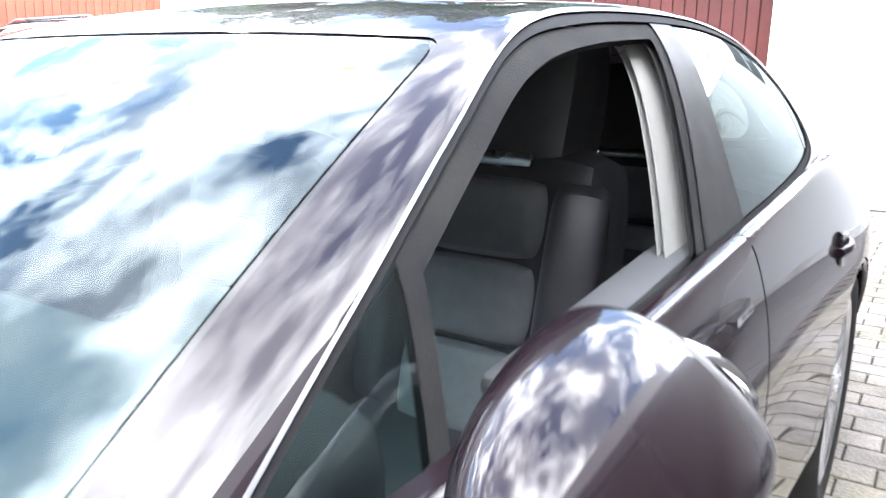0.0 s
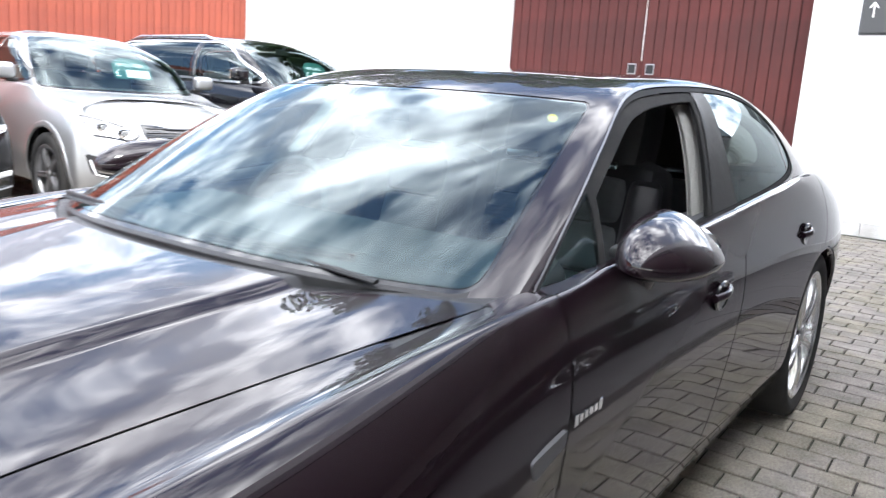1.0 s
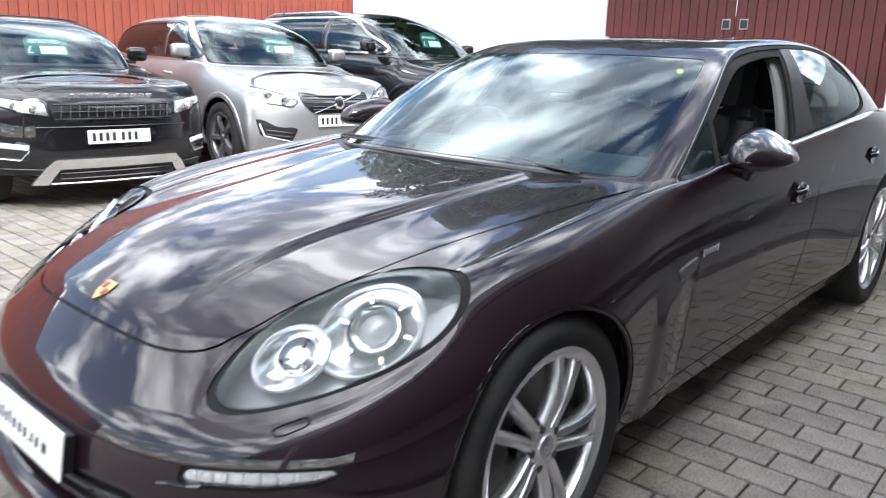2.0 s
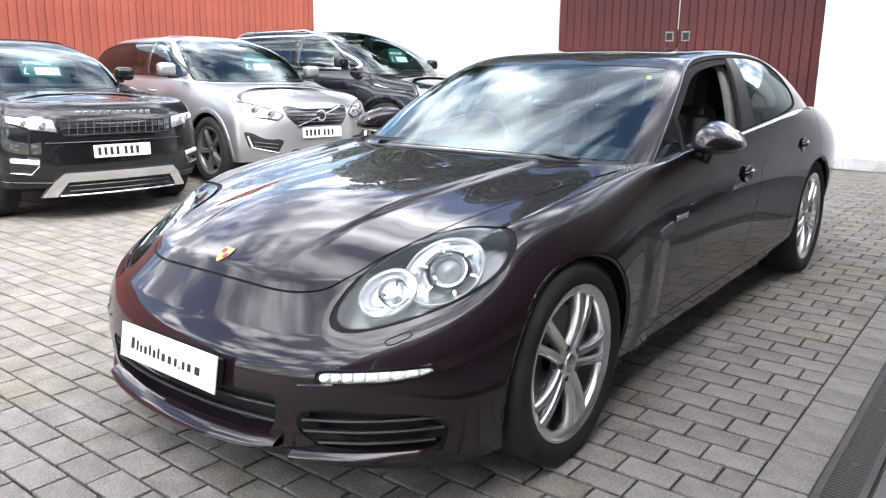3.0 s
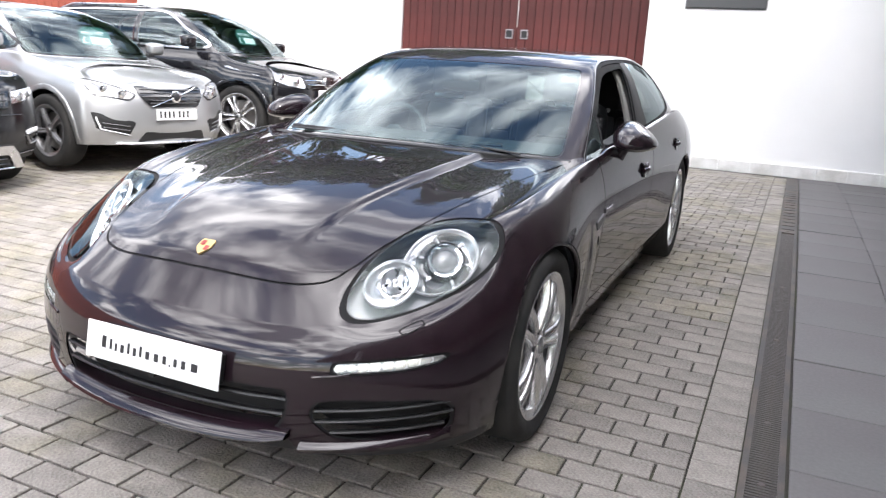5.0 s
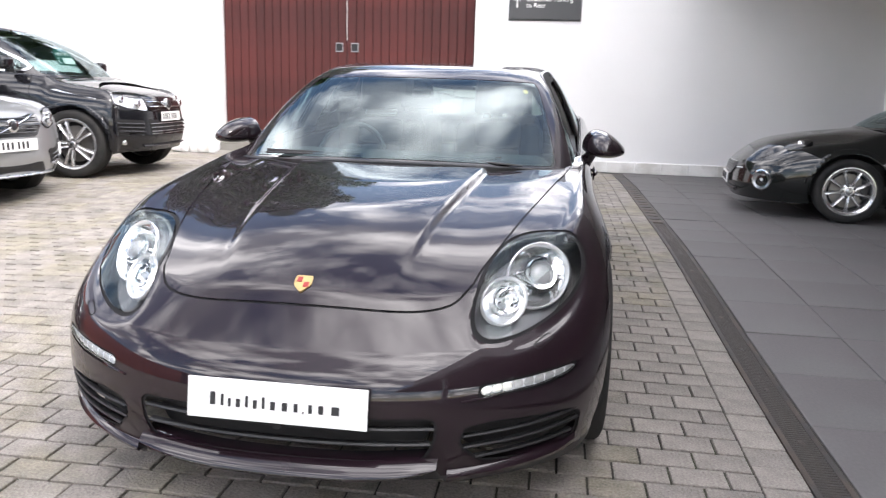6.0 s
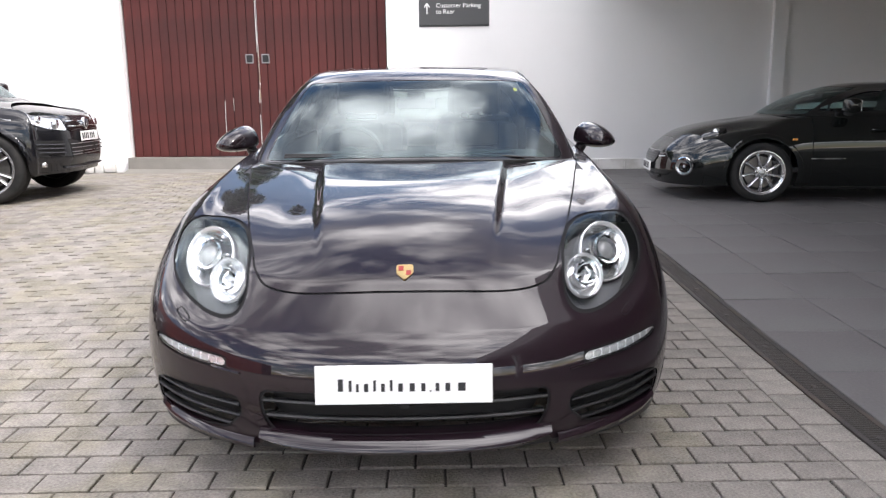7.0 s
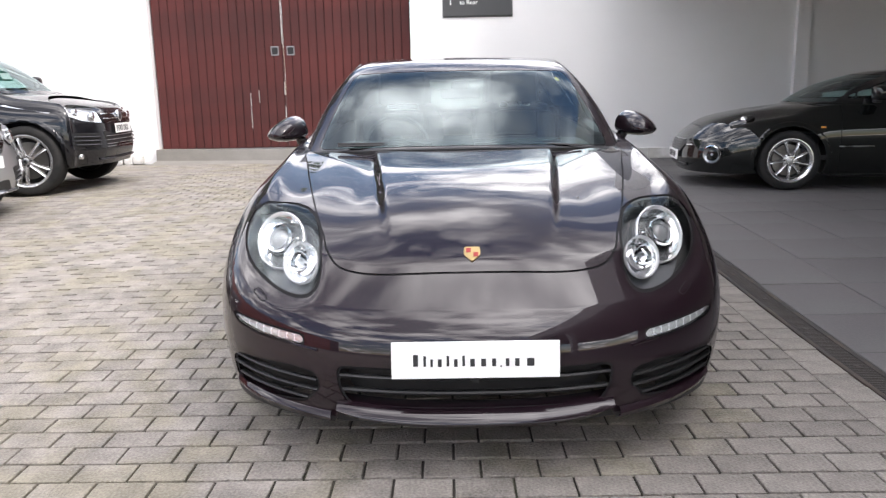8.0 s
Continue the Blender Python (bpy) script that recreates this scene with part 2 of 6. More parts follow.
M = {
    "aubergine": paint("dark_aubergine_paint", (0.0088, 0.0044, 0.0066), (0.016, 0.0076, 0.0124), 0.6, 0.10),
    "black_paint": paint("black_paint", (0.006, 0.006, 0.007), (0.010, 0.010, 0.013), 0.5, 0.08),
    "navy_paint": paint("blue_black_paint", (0.005, 0.005, 0.0066), (0.008, 0.008, 0.011), 0.5, 0.08),
    "green_paint": paint("black_green_paint", (0.0028, 0.0036, 0.0034), (0.005, 0.0066, 0.0062), 0.5, 0.05),
    "silver_paint": paint("silver_paint", (0.40, 0.405, 0.41), (0.34, 0.345, 0.35), 0.5, 0.75),
    "gap": mat("panel_gap", (0.004, 0.004, 0.005), 0.8, spread=0.1),
    "black_plastic": mat("black_plastic", (0.014, 0.014, 0.015), 0.45, spread=0.15, scale=20, fine=500, bump=0.0003),
    "gloss_black": mat("gloss_black_trim", (0.008, 0.008, 0.009), 0.12, coat=0.6, spread=0.1, rspread=0.04),
    "lamp_grey": mat("lamp_inner_grey", (0.20, 0.205, 0.215), 0.22, metal=0.3, spread=0.03, scale=20, rspread=0.01),
    "grey_plastic": mat("grey_plastic", (0.10, 0.10, 0.105), 0.5, spread=0.1, scale=20),
    "rubber": mat("tyre_rubber", (0.011, 0.011, 0.0115), 0.9, spread=0.25, scale=14, fine=220, bump=0.0006, second=(0.03, 0.028, 0.026), amount=0.5),
    "alloy": mat("silver_alloy", (0.74, 0.74, 0.75), 0.24, metal=0.9, spread=0.06, scale=6, fine=300, coat=0.4, second=(0.5, 0.49, 0.48), amount=0.25),
    "dark_alloy": mat("dark_alloy", (0.05, 0.05, 0.055), 0.35, metal=0.6, spread=0.1),
    "grey_alloy": mat("grey_alloy", (0.24, 0.24, 0.25), 0.3, metal=0.7, spread=0.1),
    "chrome": mat("chrome", (0.82, 0.83, 0.85), 0.06, metal=1.0, spread=0.03, rspread=0.03),
    "trim_metal": mat("brushed_trim_metal", (0.34, 0.34, 0.35), 0.36, metal=1.0, spread=0.05, rspread=0.05),
    "satin": mat("satin_metal", (0.55, 0.56, 0.58), 0.28, metal=1.0, spread=0.05, rspread=0.05),
    "reflector": mat("lamp_reflector", (0.86, 0.87, 0.88), 0.20, metal=0.92, spread=0.05, rspread=0.06),
    "dish": mat("bright_lamp_dish", (0.92, 0.93, 0.94), 0.22, metal=0.6, spread=0.04, rspread=0.05, coat=0.4),
    "lamp_white": mat("lamp_white_plastic", (0.86, 0.87, 0.89), 0.25, spread=0.05, coat=0.5),
    "lens_grey": mat("projector_lens", (0.24, 0.245, 0.25), 0.08, spread=0.05, coat=1.0),
    "amber": mat("amber_plastic", (0.75, 0.28, 0.05), 0.25, spread=0.05, coat=0.4),
    "brake": mat("brake_disc", (0.22, 0.21, 0.20), 0.4, metal=0.8, spread=0.2, scale=30),
    "leather": mat("black_leather", (0.032, 0.032, 0.036), 0.5, spread=0.2, scale=18, fine=420, bump=0.0005),
    "leather2": mat("grey_leather_panel", (0.13, 0.132, 0.14), 0.55, spread=0.2, scale=30, fine=700, bump=0.0006),
    "cabin": mat("cabin_trim", (0.055, 0.057, 0.060), 0.65, spread=0.15, scale=16, fine=300, bump=0.0004),
    "beige": mat("pale_pillar_trim", (0.27, 0.265, 0.25), 0.7, spread=0.06),
    "red_plastic": mat("red_plastic", (0.30, 0.03, 0.025), 0.35, spread=0.08),
    "gold": mat("gold_enamel", (0.55, 0.40, 0.18), 0.3, metal=0.8, spread=0.08),
    "card_white": mat("white_card", (0.82, 0.82, 0.81), 0.55, spread=0.03, scale=5),
    "plate_white": mat("white_plate", (0.80, 0.80, 0.79), 0.3, spread=0.03, coat=0.3),
    "ink": mat("black_ink", (0.02, 0.02, 0.022), 0.5, spread=0.1),
    "card_teal": mat("teal_card", (0.02, 0.10, 0.09), 0.5, spread=0.06),
    "sticker": mat("yellow_sticker", (0.75, 0.62, 0.12), 0.5, spread=0.05),
    "glass_clear": glass("clear_glass", (0.74, 0.95, 0.93), see=0.92, ior=1.78),
    "glass_tint": glass("tinted_glass", (0.62, 0.70, 0.70), see=0.62, ior=1.7),
    "glass_lamp": glass("lamp_glass", (1.0, 1.0, 1.0), see=0.98, ior=1.42),
    "paver": mat("concrete_paver", (0.222, 0.203, 0.184), 0.9, spread=0.62, scale=7.0, fine=105, bump=0.006, rand=0.11, second=(0.180, 0.165, 0.150), amount=0.6),
    "paver_far": mat("concrete_paver_weathered", (0.222, 0.203, 0.184), 0.9, spread=0.62, scale=7.0, fine=105, bump=0.006, rand=0.11, island=True, second=(0.20, 0.182, 0.136), amount=0.7),
    "joint": mat("joint_sand", (0.034, 0.030, 0.026), 0.95, spread=0.3, scale=6, fine=200, bump=0.002, second=(0.045, 0.052, 0.024), amount=0.5),
    "slate": mat("grey_slate", (0.108, 0.101, 0.102), 0.66, spread=0.16, scale=3.0, fine=60, bump=0.0012, rand=0.08, second=(0.12, 0.12, 0.118), amount=0.6, rspread=0.15),
    "iron": mat("cast_iron", (0.075, 0.07, 0.068), 0.6, metal=0.6, spread=0.25, scale=14, fine=200, bump=0.0008, second=(0.13, 0.10, 0.08), amount=0.5),
    "render": mat("white_render", (0.77, 0.765, 0.76), 0.85, spread=0.035, scale=1.2, fine=90, bump=0.0012, second=(0.70, 0.70, 0.69), amount=0.35),
    "plinth": mat("white_painted_stone", (0.72, 0.71, 0.69), 0.8, spread=0.1, scale=7, fine=60, bump=0.004, second=(0.42, 0.40, 0.36), amount=0.55),
    "wood": mat("red_stained_timber", (0.076, 0.0150, 0.0132), 0.72, spread=0.30, scale=3, fine=26, bump=0.0012, rand=0.16, stretch=(14, 14, 0.6), second=(0.040, 0.0098, 0.0092), amount=0.8),
    "wood_left": mat("orange_stained_timber", (0.27, 0.062, 0.034), 0.6, spread=0.22, scale=3, fine=26, bump=0.0012, rand=0.10, stretch=(14, 14, 0.6), second=(0.20, 0.045, 0.03), amount=0.6),
    "concrete": mat("concrete", (0.21, 0.20, 0.185), 0.85, spread=0.2, scale=4, fine=90, bump=0.002, second=(0.18, 0.17, 0.15), amount=0.6),
    "sign": mat("charcoal_sign", (0.055, 0.056, 0.058), 0.4, spread=0.08, scale=3),
    "leaf": mat("leaf", (0.045, 0.085, 0.022), 0.55, spread=0.3, scale=2.0, fine=20, rand=0.25, island=True),
    "bark": mat("bark", (0.10, 0.075, 0.055), 0.9, spread=0.3, scale=8, fine=60, bump=0.006),
}

# ---- tools for shapes ----
def mesh_object(name, verts, faces, material, parent=None, label="", smooth=True):
    me = bpy.data.meshes.new(name)
    me.from_pydata([tuple(map(float, v)) for v in verts], [], [tuple(f) for f in faces])
    me.materials.append(material)
    if smooth:
        me.shade_smooth()
    me.validate()
    ob = new(name, me)
    ob.parent = parent
    if label:
        ob["label"] = label
    return ob


def part(name, bm, material, parent=None, label="", smooth=False):
    """Links a bmesh as one mesh object under a thing or a part."""
    me = bpy.data.meshes.new(name)
    bm.to_mesh(me)
    bm.free()
    me.materials.append(material)
    if smooth:
        me.shade_smooth()
        me.set_sharp_from_angle(angle=radians(38))
    ob = new(name, me)
    ob.parent = parent
    if label:
        ob["label"] = label
    return ob


def box(sx, sy, sz, at=(0, 0, 0), bevel=0.0, rot=None, bm=None, seg=2):
    """A bevelled block of that size about its centre."""
    b = bmesh.new()
    bmesh.ops.create_cube(b, size=1.0)
    bmesh.ops.scale(b, vec=(sx, sy, sz), verts=b.verts)
    if bevel:
        bmesh.ops.bevel(b, geom=b.edges[:], offset=bevel, segments=seg, affect="EDGES", profile=0.5)
    if rot is not None:
        bmesh.ops.transform(b, matrix=rot, verts=b.verts)
    bmesh.ops.translate(b, vec=at, verts=b.verts)
    return join(bm, b)


def join(bm, b):
    """b joined into bm; b alone if there is no bm."""
    if bm is None:
        return b
    me = bpy.data.meshes.new("tmp")
    b.to_mesh(me)
    b.free()
    bm.from_mesh(me)
    bpy.data.meshes.remove(me)
    return bm


def lathe(profile, n=48, m=Matrix(), bm=None):
    """Turns (radius, along) pairs about the x axis."""
    b = bmesh.new()
    rings = []
    for r, a in profile:
        if r < 1e-6:
            rings.append([b.verts.new((a, 0, 0))])
        else:
            rings.append([b.verts.new((a, r * math.cos(2 * math.pi * i / n), r * math.sin(2 * math.pi * i / n))) for i in range(n)])
    for p, q in zip(rings, rings[1:]):
        for i in range(n):
            j = (i + 1) % n
            f = [p[i % len(p)], p[j % len(p)], q[j % len(q)], q[i % len(q)]]
            f = list(dict.fromkeys(f))
            if len(f) > 2:
                b.faces.new(f)
    bmesh.ops.recalc_face_normals(b, faces=b.faces[:])
    bmesh.ops.transform(b, matrix=m, verts=b.verts)
    return join(bm, b)


def tube(points, r, n=8, bm=None, taper=None, flat=1.0):
    """A tube along points."""
    b = bmesh.new()
    pts = [Vector(p) for p in points]
    rings = []
    for i, p in enumerate(pts):
        d = (pts[min(i + 1, len(pts) - 1)] - pts[max(i - 1, 0)]).normalized()
        s = d.cross(Vector((0, 0, 1)))
        s = s.normalized() if s.length > 1e-4 else Vector((1, 0, 0))
        t = s.cross(d)
        rr = r if taper is None else r * (1 + (taper - 1) * i / (len(pts) - 1))
        rings.append([b.verts.new(p + rr * (s * math.cos(2 * math.pi * k / n) + t * flat * math.sin(2 * math.pi * k / n))) for k in range(n)])
    for a, c in zip(rings, rings[1:]):
        for k in range(n):
            b.faces.new((a[k], a[(k + 1) % n], c[(k + 1) % n], c[k]))
    b.faces.new(rings[0][::-1])
    b.faces.new(rings[-1])
    bmesh.ops.recalc_face_normals(b, faces=b.faces[:])
    return join(bm, b)


def prism(outline, depth, m=Matrix(), bevel=0.0, bm=None):
    """An outline in x and z, given some depth along y."""
    b = bmesh.new()
    f = b.faces.new([b.verts.new((x, 0, z)) for x, z in outline])
    ext = bmesh.ops.extrude_face_region(b, geom=[f])
    bmesh.ops.translate(b, vec=(0, depth, 0), verts=[v for v in ext["geom"] if isinstance(v, bmesh.types.BMVert)])
    bmesh.ops.recalc_face_normals(b, faces=b.faces[:])
    if bevel:
        bmesh.ops.bevel(b, geom=b.edges[:], offset=bevel, segments=2, affect="EDGES", profile=0.5)
    bmesh.ops.transform(b, matrix=m, verts=b.verts)
    return join(bm, b)


def words(name, text, size, m, material, parent=None, depth=0.002):
    """Lettering in the built-in font, turned into a mesh."""
    cu = bpy.data.curves.new("lettering", "FONT")
    cu.body, cu.size, cu.extrude, cu.resolution_u = text, size, depth, 3
    tmp = new("lettering", cu)
    me = bpy.data.meshes.new_from_object(tmp.evaluated_get(bpy.context.evaluated_depsgraph_get()))
    bpy.data.objects.remove(tmp)
    me.materials.clear()
    me.materials.append(material)
    ob = new(name, me)
    ob.parent, ob.matrix_basis = parent, m
    return ob


# ---- body skins: character lines, splines between them, and clean cuts ----
def cubic(t, v, q):
    """A natural cubic spline through v at t, at the places q."""
    n = len(t)
    h = np.diff(t)
    a = np.zeros((n, n))
    rhs = np.zeros((n,) + v.shape[1:])
    a[0, 0] = a[-1, -1] = 1
    for i in range(1, n - 1):
        a[i, i - 1], a[i, i], a[i, i + 1] = h[i - 1], 2 * (h[i - 1] + h[i]), h[i]
        rhs[i] = 6 * ((v[i + 1] - v[i]) / h[i] - (v[i] - v[i - 1]) / h[i - 1])
    s = np.linalg.solve(a, rhs.reshape(n, -1)).reshape(rhs.shape)
    k = np.clip(np.searchsorted(t, q) - 1, 0, n - 2)
    sh = (-1,) + (1,) * (v.ndim - 1)
    hk, d0, d1 = h[k].reshape(sh), (q - t[k]).reshape(sh), (t[k + 1] - q).reshape(sh)
    return s[k] * d1**3 / (6 * hk) + s[k + 1] * d0**3 / (6 * hk) + (v[k] / hk - s[k] * hk / 6) * d1 + (v[k + 1] / hk - s[k + 1] * hk / 6) * d0


class Skin:
    """Half a body's surface: V has x, y, z and the line and station numbers; faces are tuples."""

    def __init__(self, V, faces):
        self.V, self.faces = V, faces

    @staticmethod
    def spline(P, q):
        """A uniform cubic B-spline along axis 0 of the control points P (with one spare at each end), at the places q from 0."""
        k = np.clip(np.floor(q).astype(int), 0, len(P) - 4)
        t = (q - k).reshape((-1,) + (1,) * (P.ndim - 1))
        w = ((1 - t) ** 3 / 6, (3 * t**3 - 6 * t**2 + 4) / 6, (-3 * t**3 + 3 * t**2 + 3 * t + 1) / 6, t**3 / 6)
        return sum(w[n] * P[k + n] for n in range(4))

    @staticmethod
    def wrapped(A):
        """The net with spare rows: mirrored past the middle plane, run straight on past the lowest line."""
        flip = np.array([-1.0, 1, 1])
        A = np.concatenate([A[:, 1:2] * flip, A, A[:, -2:-1] * flip], axis=1)
        return np.concatenate([2 * A[:1] - A[1:2], A, A[-2:-1] * flip], axis=0)

    @staticmethod
    def loft(lines, nu, nv, near=0.75):
        """A fair surface along character lines: line by line up, station by station back."""
        A = np.array(lines, float)                       # line, station, xyz
        n, m = A.shape[1], A.shape[0]

        def surface(net, qu, qv):
            W = Skin.wrapped(net)
            return Skin.spline(Skin.spline(W.transpose(1, 0, 2), qu).transpose(1, 0, 2), qv)
        net = A.copy()
        for _ in range(2):                               # lean the net out, so that the surface comes near its lines
            net += near * (A - surface(net, np.arange(n, dtype=float), np.arange(m, dtype=float)))
            net[:, 0, 0] = net[:, -1, 0] = net[-1, :, 0] = 0
        fine = surface(net, np.linspace(0, n - 1, 8 * n), np.arange(m, dtype=float))
        tu = np.concatenate([[0], np.cumsum(np.linalg.norm(np.diff(fine, axis=1), axis=2).mean(0))])
        us = np.interp(np.linspace(0, tu[-1], nu + 1), tu, np.linspace(0, n - 1, 8 * n))
        fine = surface(net, us, np.linspace(0, m - 1, 8 * m))
        tv = np.concatenate([[0], np.cumsum(np.linalg.norm(np.diff(fine, axis=0), axis=2).mean(1))])
        vs = np.interp(np.linspace(0, tv[-1], nv + 1), tv, np.linspace(0, m - 1, 8 * m))
        D = surface(net, us, vs)
        D[-1, :, 0] = 0
        D[:, 0, 0] = D[:, -1, 0] = 0
        V = np.concatenate([D, np.broadcast_to(us[None, :, None], D.shape[:2] + (1,)), np.broadcast_to(vs[:, None, None], D.shape[:2] + (1,))], axis=2)
        w = nu + 1
        faces = [(j * w + i, j * w + i + 1, (j + 1) * w + i + 1, (j + 1) * w + i) for j in range(nv) for i in range(nu)]
        s = Skin(V.reshape(-1, 5), faces)
        s.grid = D
        return s

    def split(self, fn):
        """Cuts along fn = 0: the part where it is negative, and the rest."""
        f = np.asarray(fn(self.V), float)
        f = np.where(np.abs(f) < 1e-7, 1e-7, f)
        neg = f < 0
        V, made = list(self.V), {}
        inside, outside = [], []

        def crossing(a, b):
            k = (min(a, b), max(a, b))
            if k not in made:
                w = f[a] / (f[a] - f[b])
                made[k] = len(V)
                V.append(self.V[a] * (1 - w) + self.V[b] * w)
            return made[k]

        for face in self.faces:
            s = [neg[i] for i in face]
            if all(s):
                inside.append(face)
            elif not any(s):
                outside.append(face)
            else:
                a_in, a_out = [], []
                for i, j in zip(face, face[1:] + face[:1]):
                    (a_in if neg[i] else a_out).append(i)
                    if neg[i] != neg[j]:
                        c = crossing(i, j)
                        a_in.append(c)
                        a_out.append(c)
                inside.append(tuple(a_in))
                outside.append(tuple(a_out))
        # keep the values at new corners only for splitting; V is shared
        W = np.array(V)
        return Skin(W, inside).packed(), Skin(W, outside).packed()

    def packed(self):
        used = sorted({i for f in self.faces for i in f})
        at = {o: n for n, o in enumerate(used)}
        return Skin(self.V[used] if used else np.zeros((0, 5)), [tuple(at[i] for i in f if True) for f in self.faces])

    def normals(self):
        N = np.zeros((len(self.V), 3))
        for f in self.faces:
            p = self.V[list(f), :3]
            n = np.zeros(3)
            for i in range(1, len(f) - 1):
                n += np.cross(p[i] - p[0], p[i + 1] - p[0])
            for i in f:
                N[i] += n
        return N / np.maximum(np.linalg.norm(N, axis=1, keepdims=True), 1e-9)

    def pushed(self, d):
        V = self.V.copy()
        V[:, :3] += self.normals() * d
        return Skin(V, self.faces)

    def seam(self, fn, w):
        """Cuts a gap of half width w along fn = 0: inside, gap, outside."""
        a, rest = self.split(lambda V: fn(V) + w)
        g, b = rest.split(lambda V: fn(V) - w)
        return a, g, b


def loose_pieces(n, faces):
    """The faces in groups that hang together, the largest first."""
    up = list(range(n))

    def top(a):
        while up[a] != a:
            up[a] = up[up[a]]
            a = up[a]
        return a
    for f in faces:
        for i in f[1:]:
            up[top(i)] = top(f[0])
    groups = {}
    for f in faces:
        groups.setdefault(top(f[0]), []).append(f)
    return sorted(groups.values(), key=len, reverse=True)


def skin_object(name, sk, material, parent, side="both", thick=0.0, label=""):
    """The skin as a mesh: its left half, the right one, or both welded along the middle."""
    V, F = sk.V[:, :3], sk.faces
    if not F:
        return None
    if side == "right":
        V, F = V * (-1, 1, 1), [f[::-1] for f in F]
    elif side == "both":
        n = len(V)
        at = {}
        W = list(V)
        for i, p in enumerate(V):
            if abs(p[0]) < 1e-5:
                at[i] = i
            else:
                at[i] = len(W)
                W.append(p * (-1, 1, 1))
        F = F + [tuple(at[i] for i in f)[::-1] for f in F]
        V = W
    F = [f for f in (tuple(dict.fromkeys(f)) for f in F) if len(f) > 2]
    if name in ("shut_line", "front_valance", "lower_skirt"):
        for loose in loose_pieces(len(V), F)[1:]:
            used = sorted({i for f in loose for i in f})
            to = {i: k for k, i in enumerate(used)}
            piece = mesh_object(name, [V[i] for i in used], [tuple(to[i] for i in f) for f in loose], material, parent, label)
            if thick:
                md = piece.modifiers.new("thickness", "SOLIDIFY")
                md.thickness, md.offset, md.use_rim = thick, -1, thick > 0.015
        F = loose_pieces(len(V), F)[0]
        used = sorted({i for f in F for i in f})
        to = {i: k for k, i in enumerate(used)}
        V, F = [V[i] for i in used], [tuple(to[i] for i in f) for f in F]
    ob = mesh_object(name, V, F, material, parent, label)
    if "glass" in material.name:
        ob.visible_shadow = False
    if thick:
        md = ob.modifiers.new("thickness", "SOLIDIFY")
        md.thickness, md.offset, md.use_rim = thick, -1, thick > 0.015
    return ob


def both_sides(name, sk, material, parent, thick=0.0, label=""):
    return [skin_object(name, sk, material, parent, s, thick, label) for s in ("left", "right")]


def outline_distance(a, b, pts):
    """Signed distance of places (a, b) to a closed outline, negative inside."""
    P = np.stack([a, b], 1)
    Q = np.array(pts, float)
    best = np.full(len(P), 1e9)
    odd = np.zeros(len(P), bool)
    for p, q in zip(Q, np.roll(Q, -1, 0)):
        e = q - p
        w = P - p
        t = np.clip((w @ e) / max(e @ e, 1e-12), 0, 1)
        best = np.minimum(best, np.linalg.norm(w - t[:, None] * e, axis=1))
        c = (p[1] > P[:, 1]) != (q[1] > P[:, 1])
        with np.errstate(divide="ignore", invalid="ignore"):
            xi = (q[0] - p[0]) * (P[:, 1] - p[1]) / (q[1] - p[1]) + p[0]
        odd ^= c & (P[:, 0] < xi)
    return np.where(odd, -best, best)


def rounded(pts, n=8):
    """A closed smooth curve through points."""
    out, k = [], len(pts)
    P = [np.array(p, float) for p in pts]
    for i in range(k):
        p0, p1, p2, p3 = P[i - 1], P[i], P[(i + 1) % k], P[(i + 2) % k]
        for j in range(n):
            t = j / n
            out.append(0.5 * (2 * p1 + (p2 - p0) * t + (2 * p0 - 5 * p1 + 4 * p2 - p3) * t * t + (3 * p1 - p0 - 3 * p2 + p3) * t**3))
    return out


def filleted(pts, r, n=5):
    """A closed outline with its corners rounded to r."""
    out, k = [], len(pts)
    for i in range(k):
        p, a, b = (np.array(pts[j], float) for j in (i, i - 1, (i + 1) % k))
        da, db = a - p, b - p
        rr = min(r, 0.48 * np.linalg.norm(da), 0.48 * np.linalg.norm(db))
        s, e = p + da / np.linalg.norm(da) * rr, p + db / np.linalg.norm(db) * rr
        for j in range(n + 1):
            t = j / n
            out.append((1 - t) ** 2 * s + 2 * t * (1 - t) * p + t * t * e)
    return out


def curve_of(knots):
    """A smooth function through (place, value) pairs."""
    k = np.array(knots, float)
    return lambda q: cubic(k[:, 0], k[:, 1:2], np.clip(np.asarray(q, float).reshape(-1), k[0, 0], k[-1, 0]))[:, 0]


def on_skin(grid, x, z, front=True):
    """The y of a lofted grid's nose (or tail) at x and z."""
    G = grid.reshape(-1, 3)
    mid = G[:, 1].mean()
    G = G[G[:, 1] < mid] if front else G[G[:, 1] > mid]
    d = (G[:, 0] - x) ** 2 + (G[:, 2] - z) ** 2
    k = np.argsort(d)[:4]
    w = 1 / (d[k] + 1e-6)
    return float((G[k, 1] * w).sum() / w.sum())

# ---- the yard ----
WALL_Y, DOOR_Y, LEFT_X = 9.8, 9.95, -11.1


def smooth01(t):
    t = min(max(t, 0.0), 1.0)
    return t * t * (3 - 2 * t)


def rise(x, y):
    """The yard climbs gently along the saloon, and levels out by the wall."""
    return 0.13 * smooth01((y + 0.6 - 1.8 * smooth01((-1.5 - x) / 2.5)) / 4.4) + 0.045 * smooth01((-1.5 - x) / 2.5) * smooth01((y - 3.0) / 2.6) - 0.06 * smooth01((y - 6.8) / 3.0)


